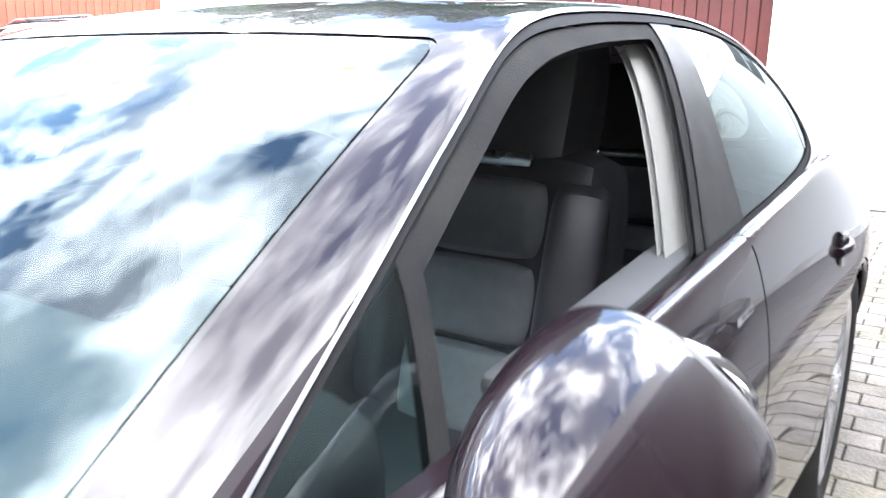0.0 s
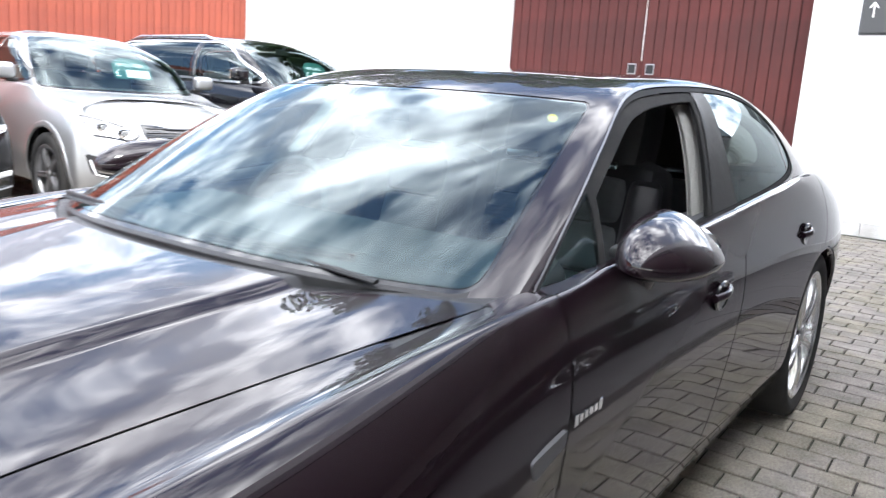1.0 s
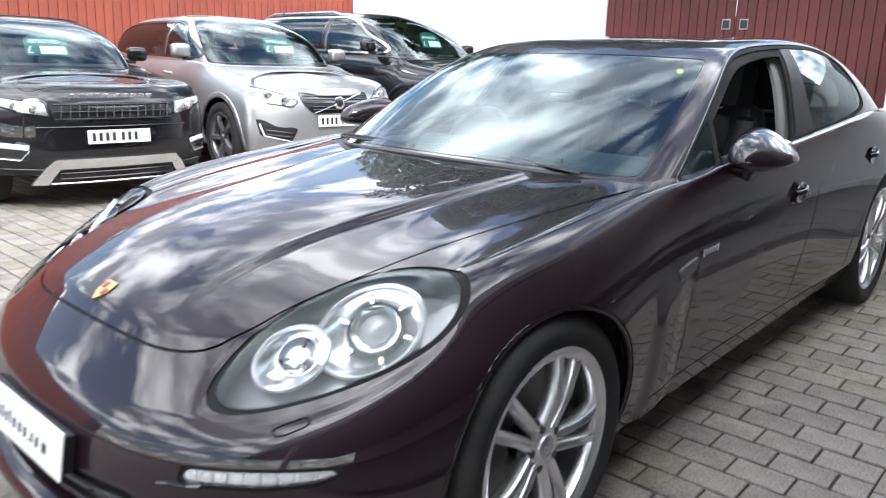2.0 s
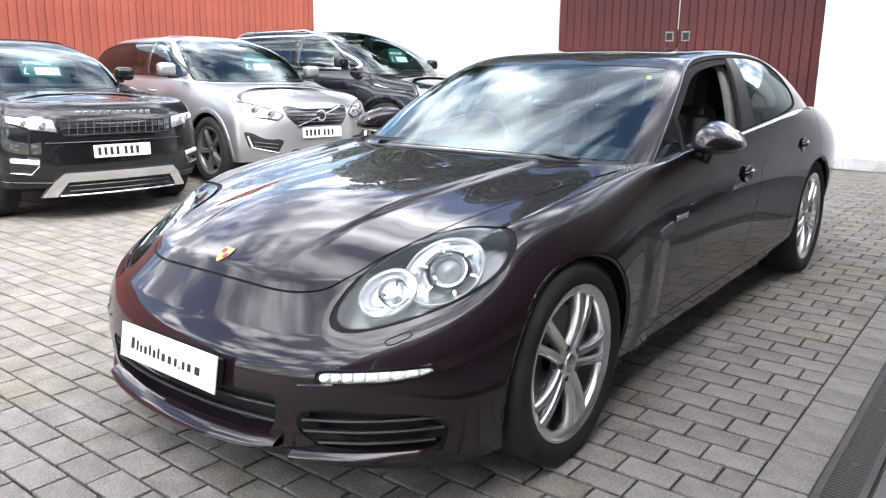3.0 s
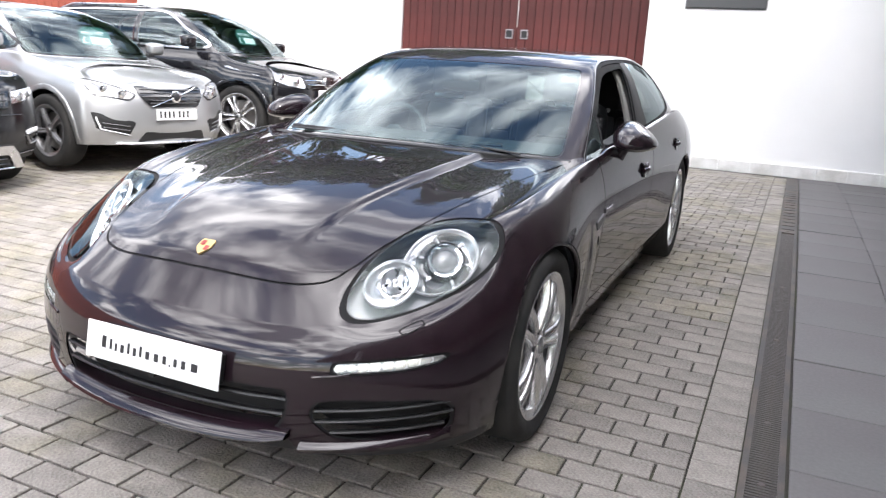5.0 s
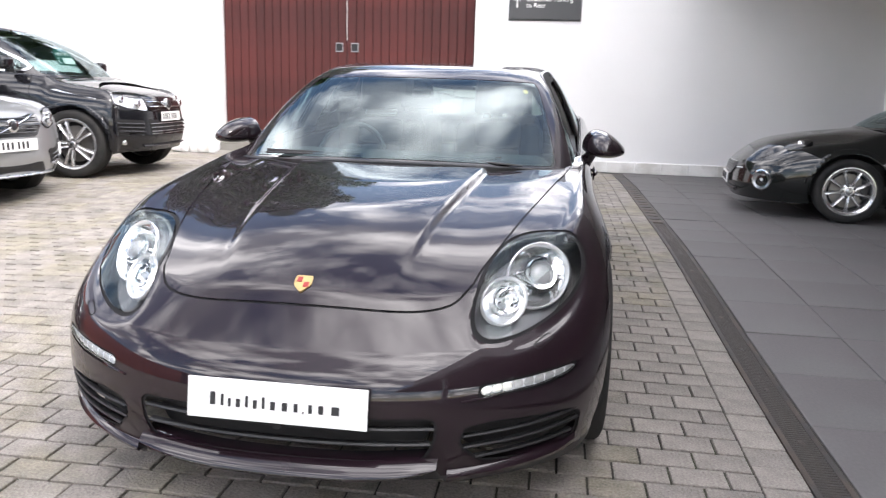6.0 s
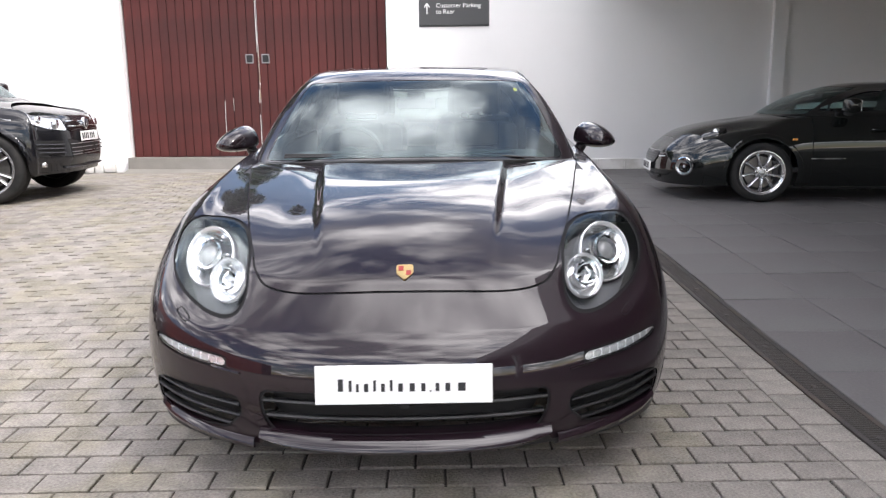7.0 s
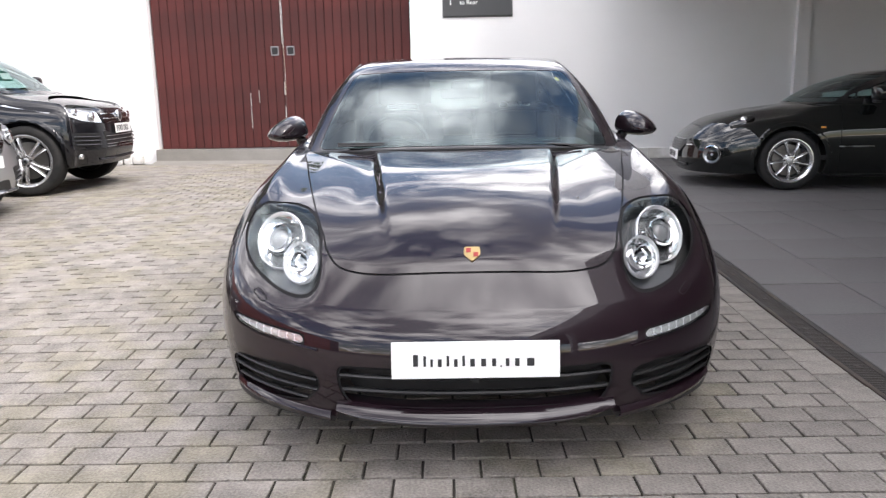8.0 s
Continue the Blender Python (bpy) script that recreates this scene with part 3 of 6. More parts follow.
def ground_sheet():
    xs = sorted({-900, -200, -60, -25, *[x * 0.5 for x in range(-26, 6)], 1.6, 6, 12, 30, 60, 200, 900})
    ys = sorted({-900, -200, -60, -20, -8, *[y * 0.5 for y in range(-4, 22)], 14, 25, 60, 200, 900})
    verts = [(x, y, rise(x, y) - 0.012) for y in ys for x in xs]
    w = len(xs)
    faces = [(j * w + i, j * w + i + 1, (j + 1) * w + i + 1, (j + 1) * w + i) for j in range(len(ys) - 1) for i in range(w - 1)]
    return tagged(mesh_object("ground", verts, faces, M["joint"]), "earth and sand bed under the paved yard", "ground", kind="structure")


ground = ground_sheet()


def wall(name, x0, x1, y0, y1, z0, z1, label, material="render"):
    ob = part(name, box(x1 - x0, y1 - y0, z1 - z0, ((x0 + x1) / 2, (y0 + y1) / 2, (z0 + z1) / 2)), M[material])
    return tagged(ob, label, "wall", kind="structure")


DOOR_L, DOOR_R, DOOR_TOP, DOOR_Z = -4.98, -0.66, 3.1, 0.34
TOP = 3.35
wall_north = wall("wall_north_west", LEFT_X, DOOR_L, WALL_Y, WALL_Y + 0.35, -0.1, TOP, "white rendered wall beside the timber gates")
wall_ne = wall("wall_north_east", DOOR_R, 14.0, WALL_Y, WALL_Y + 0.35, -0.1, TOP, "white rendered wall with a painted block course")
wall_top = wall("wall_north_lintel", DOOR_L, DOOR_R, WALL_Y, WALL_Y + 0.35, DOOR_TOP, TOP, "white rendered wall above the timber gates")
wall_west = wall("wall_west", LEFT_X - 0.35, LEFT_X - 0.03, -14.0, WALL_Y + 0.35, -0.1, TOP, "yard wall behind upright red timber cladding", "concrete")
wall_east = wall("wall_east", 14.0, 14.35, -10.0, WALL_Y + 0.35, -0.1, TOP, "white rendered wall closing the covered bay")
pilaster = wall("pilaster", 5.63, 5.85, WALL_Y - 0.09, WALL_Y + 0.01, -0.05, 3.34, "white rendered pier on the wall of the covered bay")
# block course along the foot of the right-hand wall
course = tagged(part("plinth_course", box(12.6, 0.02, 0.19, (DOOR_R + 0.05 + 6.3, WALL_Y - 0.010, 0.145), 0.004), M["render"]), "white painted bed behind the block course", "plinth", kind="structure")
x, i = DOOR_R + 0.06, 0
rng = random.Random(4)
while x < 5.0:
    w = rng.uniform(0.40, 0.47)
    b = part("block", box(w - 0.008, 0.03, 0.175 + rng.uniform(-0.004, 0.004), (x + w / 2, WALL_Y - 0.024, 0.145), 0.006, seg=1), M["plinth"], course)
    x += w
# rough stone foot of the left-hand wall
foot = bmesh.new()
rng = random.Random(7)
for k in range(26):
    sx = rng.uniform(0.14, 0.26)
    box(sx, 0.12, rng.uniform(0.14, 0.2), (-5.32 - k * 0.17, WALL_Y - 0.03 - rng.uniform(0, 0.03), rise(-5.5 - k * 0.17, 9.8) + 0.07), 0.025, bm=foot)
tagged(part("stone_foot", foot, M["plinth"], smooth=True), "rough white painted stones along the wall's foot", "plinth", kind="structure")

# concrete threshold below the gates
th = bmesh.new()
prof = [(9.25, -0.02), (9.25, 0.06), (9.70, 0.14), (9.72, 0.32), (10.25, 0.32), (10.25, -0.02)]
vs = [[th.verts.new((x, y, z + (0.03 if x < -3 else 0) * (z > 0))) for y, z in prof] for x in (DOOR_L - 0.02, -3.0, DOOR_R + 0.1)]
for a, b in zip(vs, vs[1:]):
    for k in range(len(prof)):
        th.faces.new((a[k], a[(k + 1) % len(prof)], b[(k + 1) % len(prof)], b[k]))
th.faces.new(vs[0][::-1])
th.faces.new(vs[-1])
bmesh.ops.recalc_face_normals(th, faces=th.faces[:])
tagged(part("threshold", th, M["concrete"]), "worn grey concrete ramp below the gates", "threshold", kind="structure")


def plank_mesh(w, h, material, name="plank"):
    b = box(w, 0.028, h, (0, 0, h / 2), 0.006, seg=1)
    me = bpy.data.meshes.new(name)
    b.to_mesh(me)
    b.free()
    me.materials.append(material)
    return me


# two gates of upright boards
MID = -2.81
for label, x0, x1, n in (("closed timber gate leaf of dark red upright boards", DOOR_L + 0.02, MID - 0.012, 15), ("closed timber gate leaf of red upright boards with pale scuffs", MID + 0.012, DOOR_R - 0.02, 15)):
    gate = tagged(part("timber_gate", box(x1 - x0, 0.04, DOOR_TOP - DOOR_Z, ((x0 + x1) / 2, DOOR_Y + 0.035, (DOOR_TOP + DOOR_Z) / 2)), M["gap"]), label, "gate", "gates")
    w = (x1 - x0) / n
    me = plank_mesh(w - 0.009, DOOR_TOP - DOOR_Z, M["wood"])
    rng = random.Random(int(x0 * 10))
    for k in range(n):
        p = new("plank", me)
        p.parent = gate
        p.location = (x0 + w * (k + 0.5), DOOR_Y + rng.uniform(-0.003, 0.003), DOOR_Z + rng.uniform(0, 0.008))
    side = x1 - 0.12 if x0 < -3.5 else x0 + 0.12
    pull = part("recessed_pull", box(0.13, 0.012, 0.15, (side, DOOR_Y - 0.018, 1.94), 0.004), M["trim_metal"], gate, "square steel flush pull")
    part("cup", box(0.100, 0.006, 0.115, (side, DOOR_Y - 0.027, 1.94), 0.002), M["black_plastic"], pull)
    if x0 > -3.5:
        part("edge_strip", box(0.018, 0.01, DOOR_TOP - DOOR_Z, (x0 - 0.008, DOOR_Y - 0.012, (DOOR_TOP + DOOR_Z) / 2)), M["wood"], gate)
        for zz, hh in ((0.78, 0.5), (1.33, 0.22), (2.5, 0.9)):
            part("scuff", box(0.010, 0.004, hh, (x0 - 0.012 + rng.uniform(-0.004, 0.004), DOOR_Y - 0.019, zz), 0.001), M["plinth"], gate, "pale bare strip where the paint is worn")
    else:
        for k, zz, hh in ((10.97, 0.85, 0.35), (11.0, 1.15, 0.22), (12.0, 1.2, 0.2)):
            part("scuff", box(0.008, 0.004, hh, (x0 + w * k, DOOR_Y - 0.017, zz), 0.001), M["plinth"], gate, "pale scuffed board edge")
    for k in range(2):
        part("frame_stile", box(0.06, 0.05, DOOR_TOP - DOOR_Z, ((x0 + 0.03) if k == 0 else (x1 - 0.03), DOOR_Y + 0.08, (DOOR_TOP + DOOR_Z) / 2), 0.004), M["wood"], gate)

# red timber cladding on the left wall
clad = tagged(part("cladding_west", box(0.03, 23.6, TOP - 0.02, (LEFT_X - 0.035, -2.02, TOP / 2)), M["gap"]), "orange-red upright timber cladding", "cladding", kind="structure")
me = plank_mesh(0.138, TOP - 0.1, M["wood_left"])
rng = random.Random(9)
for k in range(150):
    p = new("plank", me)
    p.parent = clad
    p.matrix_basis = pose(LEFT_X + rng.uniform(-0.003, 0.003), WALL_Y - 0.08 - 0.146 * k, 0.05, 0, 0, 90)

# sign on the white wall
sign = tagged(part("wall_sign", box(1.10, 0.03, 0.62, (0.44, WALL_Y - 0.018, 2.735), 0.004), M["sign"]), "charcoal parking sign with white lettering", "sign")
part("sign_border", box(1.14, 0.012, 0.66, (0.44, WALL_Y - 0.007, 2.735), 0.003), M["grey_plastic"], sign)
for line, z in (("Customer Parking", 2.70), ("to Rear", 2.605)):
    x = 0.145
    for word in line.split():
        w = words("lettering", word, 0.098, pose(x, WALL_Y - 0.036, z, 90, 0, 0), M["card_white"], sign)
        x += max(v.co.x for v in w.data.vertices) + 0.030
ar = tube([(0.0, WALL_Y - 0.036, 2.60), (0.0, WALL_Y - 0.036, 2.76)], 0.009, 6)
for s in (-1, 1):
    tube([(s * 0.045, WALL_Y - 0.036, 2.705), (0.0, WALL_Y - 0.036, 2.765)], 0.009, 6, ar)
part("arrow", ar, M["card_white"], sign, "white arrow pointing ahead")

# roof over the covered bay
canopy = tagged(part("canopy_ceiling", box(12.4, 26.0, 0.30, (2.75 + 6.2, WALL_Y - 12.9, 3.51), 0.01), M["render"]), "white ceiling over the covered bay", "ceiling", kind="structure")
tagged(part("canopy_fascia", box(0.06, 26.0, 0.55, (2.71, WALL_Y - 12.9, 3.64), 0.006), M["sign"]), "dark grey fascia of the canopy", "fascia", kind="structure")
upper = tagged(part("wall_upper_storey", box(11.3, 21.0, 2.2, (3.10 + 5.65, -1.2, 4.76)), M["render"]), "plain white upper storey over the covered bay", "wall", kind="structure")
post = part("post", box(0.22, 0.22, 3.38, (3.0, -6.0, 1.67), 0.01), M["render"])
tagged(post, "white square post under the canopy", "post", kind="structure")

# drain channel between paving and slate
DR0, DR1 = 1.640, 1.785


def bar_along(x0, x1, y0, y1, top, deep):
    """A straight bar along y that follows the yard's rise."""
    b = bmesh.new()
    prev = None
    for y in np.arange(y0, y1 + 0.01, 0.3):
        z = rise((x0 + x1) / 2, y) + top
        row = [b.verts.new(p) for p in ((x0, y, z - deep), (x0, y, z), (x1, y, z), (x1, y, z - deep))]
        if prev:
            for i in range(4):
                b.faces.new((prev[i], row[i], row[(i + 1) % 4], prev[(i + 1) % 4]))
        prev = row
    bmesh.ops.recalc_face_normals(b, faces=b.faces[:])
    return b


drain = tagged(part("drain_channel", bar_along(DR0, DR1, -6.0, 9.7, -0.020, 0.05), M["gap"]), "cast iron slot drain along the paving", "drain", kind="structure")
for xx in (DR0 + 0.012, DR1 - 0.012):
    part("rail", bar_along(xx - 0.011, xx + 0.011, -6.0, 9.7, 0.001, 0.03), M["iron"], drain)
bar = box(0.108, 0.009, 0.02, (0, 0, 0), 0.002, seg=1)
bme = bpy.data.meshes.new("bar")
bar.to_mesh(bme)
bar.free()
bme.materials.append(M["iron"])
for k in range(300):
    p = new("grate_bar", bme)
    p.parent = drain
    p.location = ((DR0 + DR1) / 2, -1.2 + k * 0.0185, rise(1.7, -1.2 + k * 0.0185) - 0.011)
rest = bmesh.new()
for k in range(26):
    box(0.108, 0.16, 0.02, ((DR0 + DR1) / 2, 4.5 + k * 0.2, rise(1.7, 4.5 + k * 0.2) - 0.012), 0.002, bm=rest, seg=1)
for k in range(20):
    box(0.108, 0.16, 0.02, ((DR0 + DR1) / 2, -5.3 + k * 0.2, -0.012), 0.002, bm=rest, seg=1)
tagged(part("grate_rest", rest, M["iron"], drain), kind="stuff")
for k in range(16):
    part("bolt", lathe([(0.0, 0.0), (0.012, 0.0), (0.014, -0.004), (0.014, -0.012)], 10, pose((DR0 + DR1) / 2, -1.0 + 0.5 * k, rise(1.7, -1.0 + 0.5 * k) + 0.002, 0, 90, 0) @ pose(0, 0, 0, 0, 180, 0)), M["iron"], drain)

# ---- wheels ----
def wheel(parent, x, y, r, rim_r, width, side, spokes=5, twin=True, material="alloy", lean=0.0, slim=1.0, z=None):
    """A wheel with its outer face at x; side is 1 on the car's left."""
    m = pose(x, y, r if z is None else z) @ Matrix.Diagonal((side, 1, 1, 1))
    w = width
    rim = lathe([(rim_r - 0.034, -0.052), (rim_r - 0.032, -0.034), (rim_r - 0.027, -0.023), (rim_r - 0.010, -0.017), (rim_r - 0.003, -0.010), (rim_r + 0.006, -0.011), (rim_r + 0.004, -0.03)], 64, m)
    wh = part("wheel", rim, M[material], parent, smooth=True)
    part("rim_barrel", lathe([(rim_r - 0.030, -w + 0.02), (rim_r - 0.016, -w * 0.75), (rim_r - 0.036, -w * 0.45), (rim_r - 0.034, -0.052)], 64, m), M["grey_alloy"], wh, smooth=True)
    ty = lathe([(rim_r + 0.002, -w + 0.01), (rim_r + 0.03, -w), (r - 0.02, -w + 0.004), (r - 0.004, -w + 0.022), (r, -w * 0.5), (r - 0.004, -0.026), (r - 0.014, -0.010), (r - 0.035, -0.001), (rim_r + 0.045, 0.0), (rim_r + 0.018, -0.006), (rim_r + 0.002, -0.016)], 72, m)
    part("tyre", ty, M["rubber"], wh, smooth=True)
    part("brake_disc", lathe([(0.06, -0.10), (rim_r * 0.72, -0.10), (rim_r * 0.72, -0.125), (0.06, -0.125)], 40, m), M["brake"], wh, smooth=True)
    # an unlit-looking black disc stands in for the shadow deep behind the spokes
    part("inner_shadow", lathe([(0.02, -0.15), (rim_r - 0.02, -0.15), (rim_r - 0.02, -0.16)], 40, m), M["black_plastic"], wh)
    cal = box(0.05, 0.07, 0.2, (-0.10, rim_r * 0.66, 0.02), 0.015)
    bmesh.ops.transform(cal, matrix=m, verts=cal.verts)
    part("caliper", cal, M["dark_alloy"], wh)
    n = spokes * (2 if twin else 1)
    for k in range(n):
        base = 2 * math.pi * (k // 2 if twin else k) / spokes + 0.3 + lean
        sg = (1 if k % 2 else -1) if twin else 0
        b = bmesh.new()
        rings = []
        for i in range(9):
            t = i / 8
            rad = 0.045 + (rim_r - 0.018 - 0.045) * t
            off = sg * (0.016 + 0.012 * t + 0.016 * t * t) * rim_r / 0.25
            half = (0.0170 - 0.003 * t + 0.006 * t ** 6) * slim * (1 if twin else 1.25) * rim_r / 0.25
            xo = -0.028 + 0.016 * math.sin(math.pi * min(1, t * 0.8)) - 0.004 * t ** 4
            ring = []
            for dy, dx in ((-half, -0.038), (-half, -0.007), (-half * 0.72, 0.0), (-half * 0.42, -0.001), (0.0, -0.0075), (half * 0.42, -0.001), (half * 0.72, 0.0), (half, -0.007), (half, -0.038)):
                py, pz = off + dy, rad
                ring.append(b.verts.new((xo + dx, py * math.cos(base) + pz * math.sin(base), -py * math.sin(base) + pz * math.cos(base))))
            rings.append(ring)
        for a, c in zip(rings, rings[1:]):
            for j in range(9):
                b.faces.new((a[j], a[(j + 1) % 9], c[(j + 1) % 9], c[j]))
        b.faces.new(rings[0])
        b.faces.new(rings[-1][::-1])
        bmesh.ops.recalc_face_normals(b, faces=b.faces[:])
        bmesh.ops.transform(b, matrix=m, verts=b.verts)
        part("spoke", b, M[material], wh, smooth=True)
    hub = part("hub", lathe([(0.0, -0.022), (0.034, -0.022), (0.036, -0.026), (0.048, -0.026), (0.072, -0.034), (0.076, -0.06)], 32, m), M[material], wh, smooth=True)
    part("hub_cap", lathe([(0.0, -0.016), (0.022, -0.017), (0.031, -0.022)], 24, m), M["satin"], hub, smooth=True)
    for k in range(5):
        a = 2 * math.pi * (k + 0.5) / 5 + 0.3 + lean
        nut = lathe([(0.0, -0.026), (0.011, -0.026), (0.011, -0.034)], 10, m @ pose(0, 0.055 * math.sin(a), 0.055 * math.cos(a)))
        part("wheel_nut", nut, M["dark_alloy"], hub)
    return wh


def number_plate(parent, m, w=0.52, h=0.111, bars=()):
    """A plate in x and z, facing -y, its lettering as plain bars."""
    pl = part("number_plate", box(w, 0.008, h, (0, 0, 0), 0.003), M["plate_white"], parent, "white plate with black characters")
    pl.matrix_basis = m
    x = -w * 0.43
    for bw, bh, gap in bars:
        part("character", box(bw, 0.003, bh, (x + bw / 2, -0.0055, 0), 0.0), M["ink"], pl)
        x += bw + gap
    return pl


PLATE_BARS = [(0.026, 0.068, 0.028)] * 4 + [(0.001, 0.001, 0.02)] + [(0.026, 0.068, 0.028)] * 3


def frame_to(c, a, n):
    """A matrix at c whose x axis is n and whose y axis leans to a."""
    n = Vector(n).normalized()
    a = Vector(a)
    a = (a - n * a.dot(n)).normalized()
    b = n.cross(a)
    return Matrix(((n.x, a.x, b.x, c[0]), (n.y, a.y, b.y, c[1]), (n.z, a.z, b.z, c[2]), (0, 0, 0, 1)))


def egg(c, a, n, ra, rb, skew=0.2, reach=0.3):
    """A cutting function: an egg about c along a, seen along n."""
    f = frame_to(c, a, n)
    R = np.array(f.to_3x3())
    c = np.array(c)

    def fn(V):
        d = (V[:, :3] - c) @ R
        s = d[:, 1] / ra
        t = d[:, 2] / (rb * (1 + skew * s))
        g = (np.sqrt(s * s + t * t) - 1) * rb
        return np.where(np.abs(d[:, 0]) < reach, g, 1.0)
    return fn


MIRROR_X = Matrix.Diagonal((-1, 1, 1, 1))


def lamp_unit(parent, m, r, lens=True):
    """A round lamp facing x: a bright stepped dish with a thin light ring; in it a projector in a chrome ring, or a small bright cup."""
    bowl = part("reflector", lathe([(r * 0.93, -0.008), (r * 0.80, -0.022), (r * 0.55, -0.034), (r * 0.30, -0.040), (0, -0.041)], 56, m), M["reflector"], parent, smooth=True)
    part("light_ring", lathe([(r * 1.03, -0.008), (r * 1.035, 0.001), (r * 1.0, 0.005), (r * 0.95, 0.0), (r * 0.93, -0.008)], 56, m), M["dish"], bowl, smooth=True)
    up = m @ pose(0, r * (0.10 if lens else 0.16), -r * 0.03) @ Matrix.Diagonal((1, 1 / 1.12, 1 / 0.9, 1))
    if lens:
        part("shroud", lathe([(r * 0.62, -0.036), (r * 0.61, -0.012), (r * 0.57, -0.009), (r * 0.50, -0.020)], 40, up), M["gloss_black"], bowl, smooth=True)
        part("lamp_ring", lathe([(r * 0.50, -0.024), (r * 0.49, 0.004), (r * 0.455, 0.010), (r * 0.38, 0.006), (r * 0.34, -0.008)], 48, up), M["chrome"], bowl, smooth=True)
        part("lamp_lens", lathe([(0.0, 0.012), (r * 0.18, 0.009), (r * 0.29, 0.001), (r * 0.345, -0.012)], 32, up), M["lens_grey"], bowl, smooth=True)
        fins = [(0.2 + 1.05 * k, 0.66) for k in range(6)]
    else:
        part("lamp_cup", lathe([(r * 0.60, -0.034), (r * 0.59, -0.010), (r * 0.55, -0.007), (r * 0.46, -0.022), (r * 0.25, -0.034), (0, -0.036)], 40, up), M["chrome"], bowl, smooth=True)
        part("bulb_cap", lathe([(0.0, 0.0), (r * 0.10, -0.002), (r * 0.15, -0.010), (r * 0.15, -0.036)], 20, up), M["satin"], bowl, smooth=True)
        fins = [(0.7, 0.34), (2.8, 0.34), (4.7, 0.34)]
    for a, d in fins:
        fin = box(0.012, r * 0.17, r * 0.10, (0, 0, 0), 0.003, seg=1)
        bmesh.ops.transform(fin, matrix=up @ pose(-0.014, r * d * math.cos(a), r * d * math.sin(a), math.degrees(a), 0, 0), verts=fin.verts)
        part("lamp_fin", fin, M["chrome" if lens else "gloss_black"], bowl)
    return bowl


# ---- the dark aubergine saloon ----
saloon = tagged(new("car"), "dark aubergine metallic four-door sports saloon with its front window down", "car")
saloon.matrix_basis = pose(0.0, -0.058, 0.002, 2.1, 0, 0)
S_SILL = [(0.000, -0.860, 0.205), (0.430, -0.815, 0.200), (0.730, -0.638, 0.195), (0.880, -0.420, 0.190), (0.925, 0.000, 0.190), (0.890, 0.450, 0.210), (0.885, 0.800, 0.210), (0.895, 1.750, 0.215), (0.915, 2.450, 0.225), (0.950, 2.920, 0.230), (0.880, 3.500, 0.260), (0.680, 3.900, 0.280), (0.000, 4.020, 0.300)]
S_LOW = [(0.000, -0.883, 0.340), (0.450, -0.832, 0.340), (0.768, -0.646, 0.340), (0.915, -0.410, 0.350), (0.975, 0.000, 0.370), (0.933, 0.450, 0.350), (0.915, 0.800, 0.340), (0.925, 1.750, 0.340), (0.968, 2.450, 0.360), (0.987, 2.920, 0.390), (0.920, 3.500, 0.400), (0.720, 3.930, 0.420), (0.000, 4.050, 0.420)]
S_WIDE = [(0.000, -0.862, 0.500), (0.450, -0.810, 0.500), (0.778, -0.616, 0.530), (0.918, -0.380, 0.560), (0.984, 0.030, 0.600), (0.950, 0.505, 0.577), (0.932, 0.868, 0.557), (0.948, 1.870, 0.556), (0.982, 2.643, 0.571), (0.994, 3.132, 0.594), (0.930, 3.603, 0.594), (0.740, 3.970, 0.594), (0.000, 4.060, 0.594)]
S_UPPER = [(0.000, -0.775, 0.607), (0.450, -0.725, 0.604), (0.740, -0.530, 0.638), (0.862, -0.280, 0.700), (0.940, 0.060, 0.757), (0.930, 0.560, 0.765), (0.930, 0.970, 0.763), (0.948, 1.990, 0.770), (0.968, 2.728, 0.831), (0.966, 3.166, 0.840), (0.900, 3.620, 0.820), (0.680, 3.934, 0.790), (0.000, 4.029, 0.780)]
S_CREST = [(0.000, -0.695, 0.685), (0.420, -0.640, 0.686), (0.690, -0.375, 0.757), (0.790, -0.150, 0.826), (0.835, 0.080, 0.868), (0.852, 0.560, 0.905), (0.868, 0.970, 0.925), (0.892, 1.990, 0.962), (0.905, 2.728, 1.006), (0.880, 3.166, 0.990), (0.770, 3.620, 0.950), (0.570, 3.856, 0.900), (0.000, 3.966, 0.870)]
S_VALLEY = [(0.000, -0.600, 0.757), (0.330, -0.540, 0.755), (0.570, -0.285, 0.790), (0.665, -0.080, 0.830), (0.710, 0.130, 0.855), (0.750, 0.530, 0.905), (0.800, 0.880, 0.918), (0.815, 1.990, 0.950), (0.820, 2.728, 0.991), (0.780, 3.166, 0.980), (0.620, 3.542, 0.950), (0.450, 3.738, 0.920), (0.000, 3.856, 0.900)]
S_DOME = [(0.000, -0.490, 0.800), (0.250, -0.440, 0.803), (0.420, -0.190, 0.845), (0.465, 0.000, 0.872), (0.482, 0.180, 0.890), (0.500, 0.460, 0.915), (0.540, 0.690, 0.918), (0.500, 1.990, 0.862), (0.500, 2.728, 0.851), (0.500, 3.166, 0.850), (0.420, 3.385, 0.860), (0.300, 3.542, 0.870), (0.000, 3.699, 0.870)]
S_SPINE = [(0.000, -0.385, 0.830), (0.000, -0.310, 0.843), (0.000, -0.080, 0.878), (0.000, 0.070, 0.896), (0.000, 0.210, 0.908), (0.000, 0.420, 0.925), (0.000, 0.580, 0.930), (0.000, 1.990, 0.852), (0.000, 2.572, 0.833), (0.000, 2.965, 0.830), (0.000, 3.228, 0.840), (0.000, 3.385, 0.850), (0.000, 3.542, 0.860)]
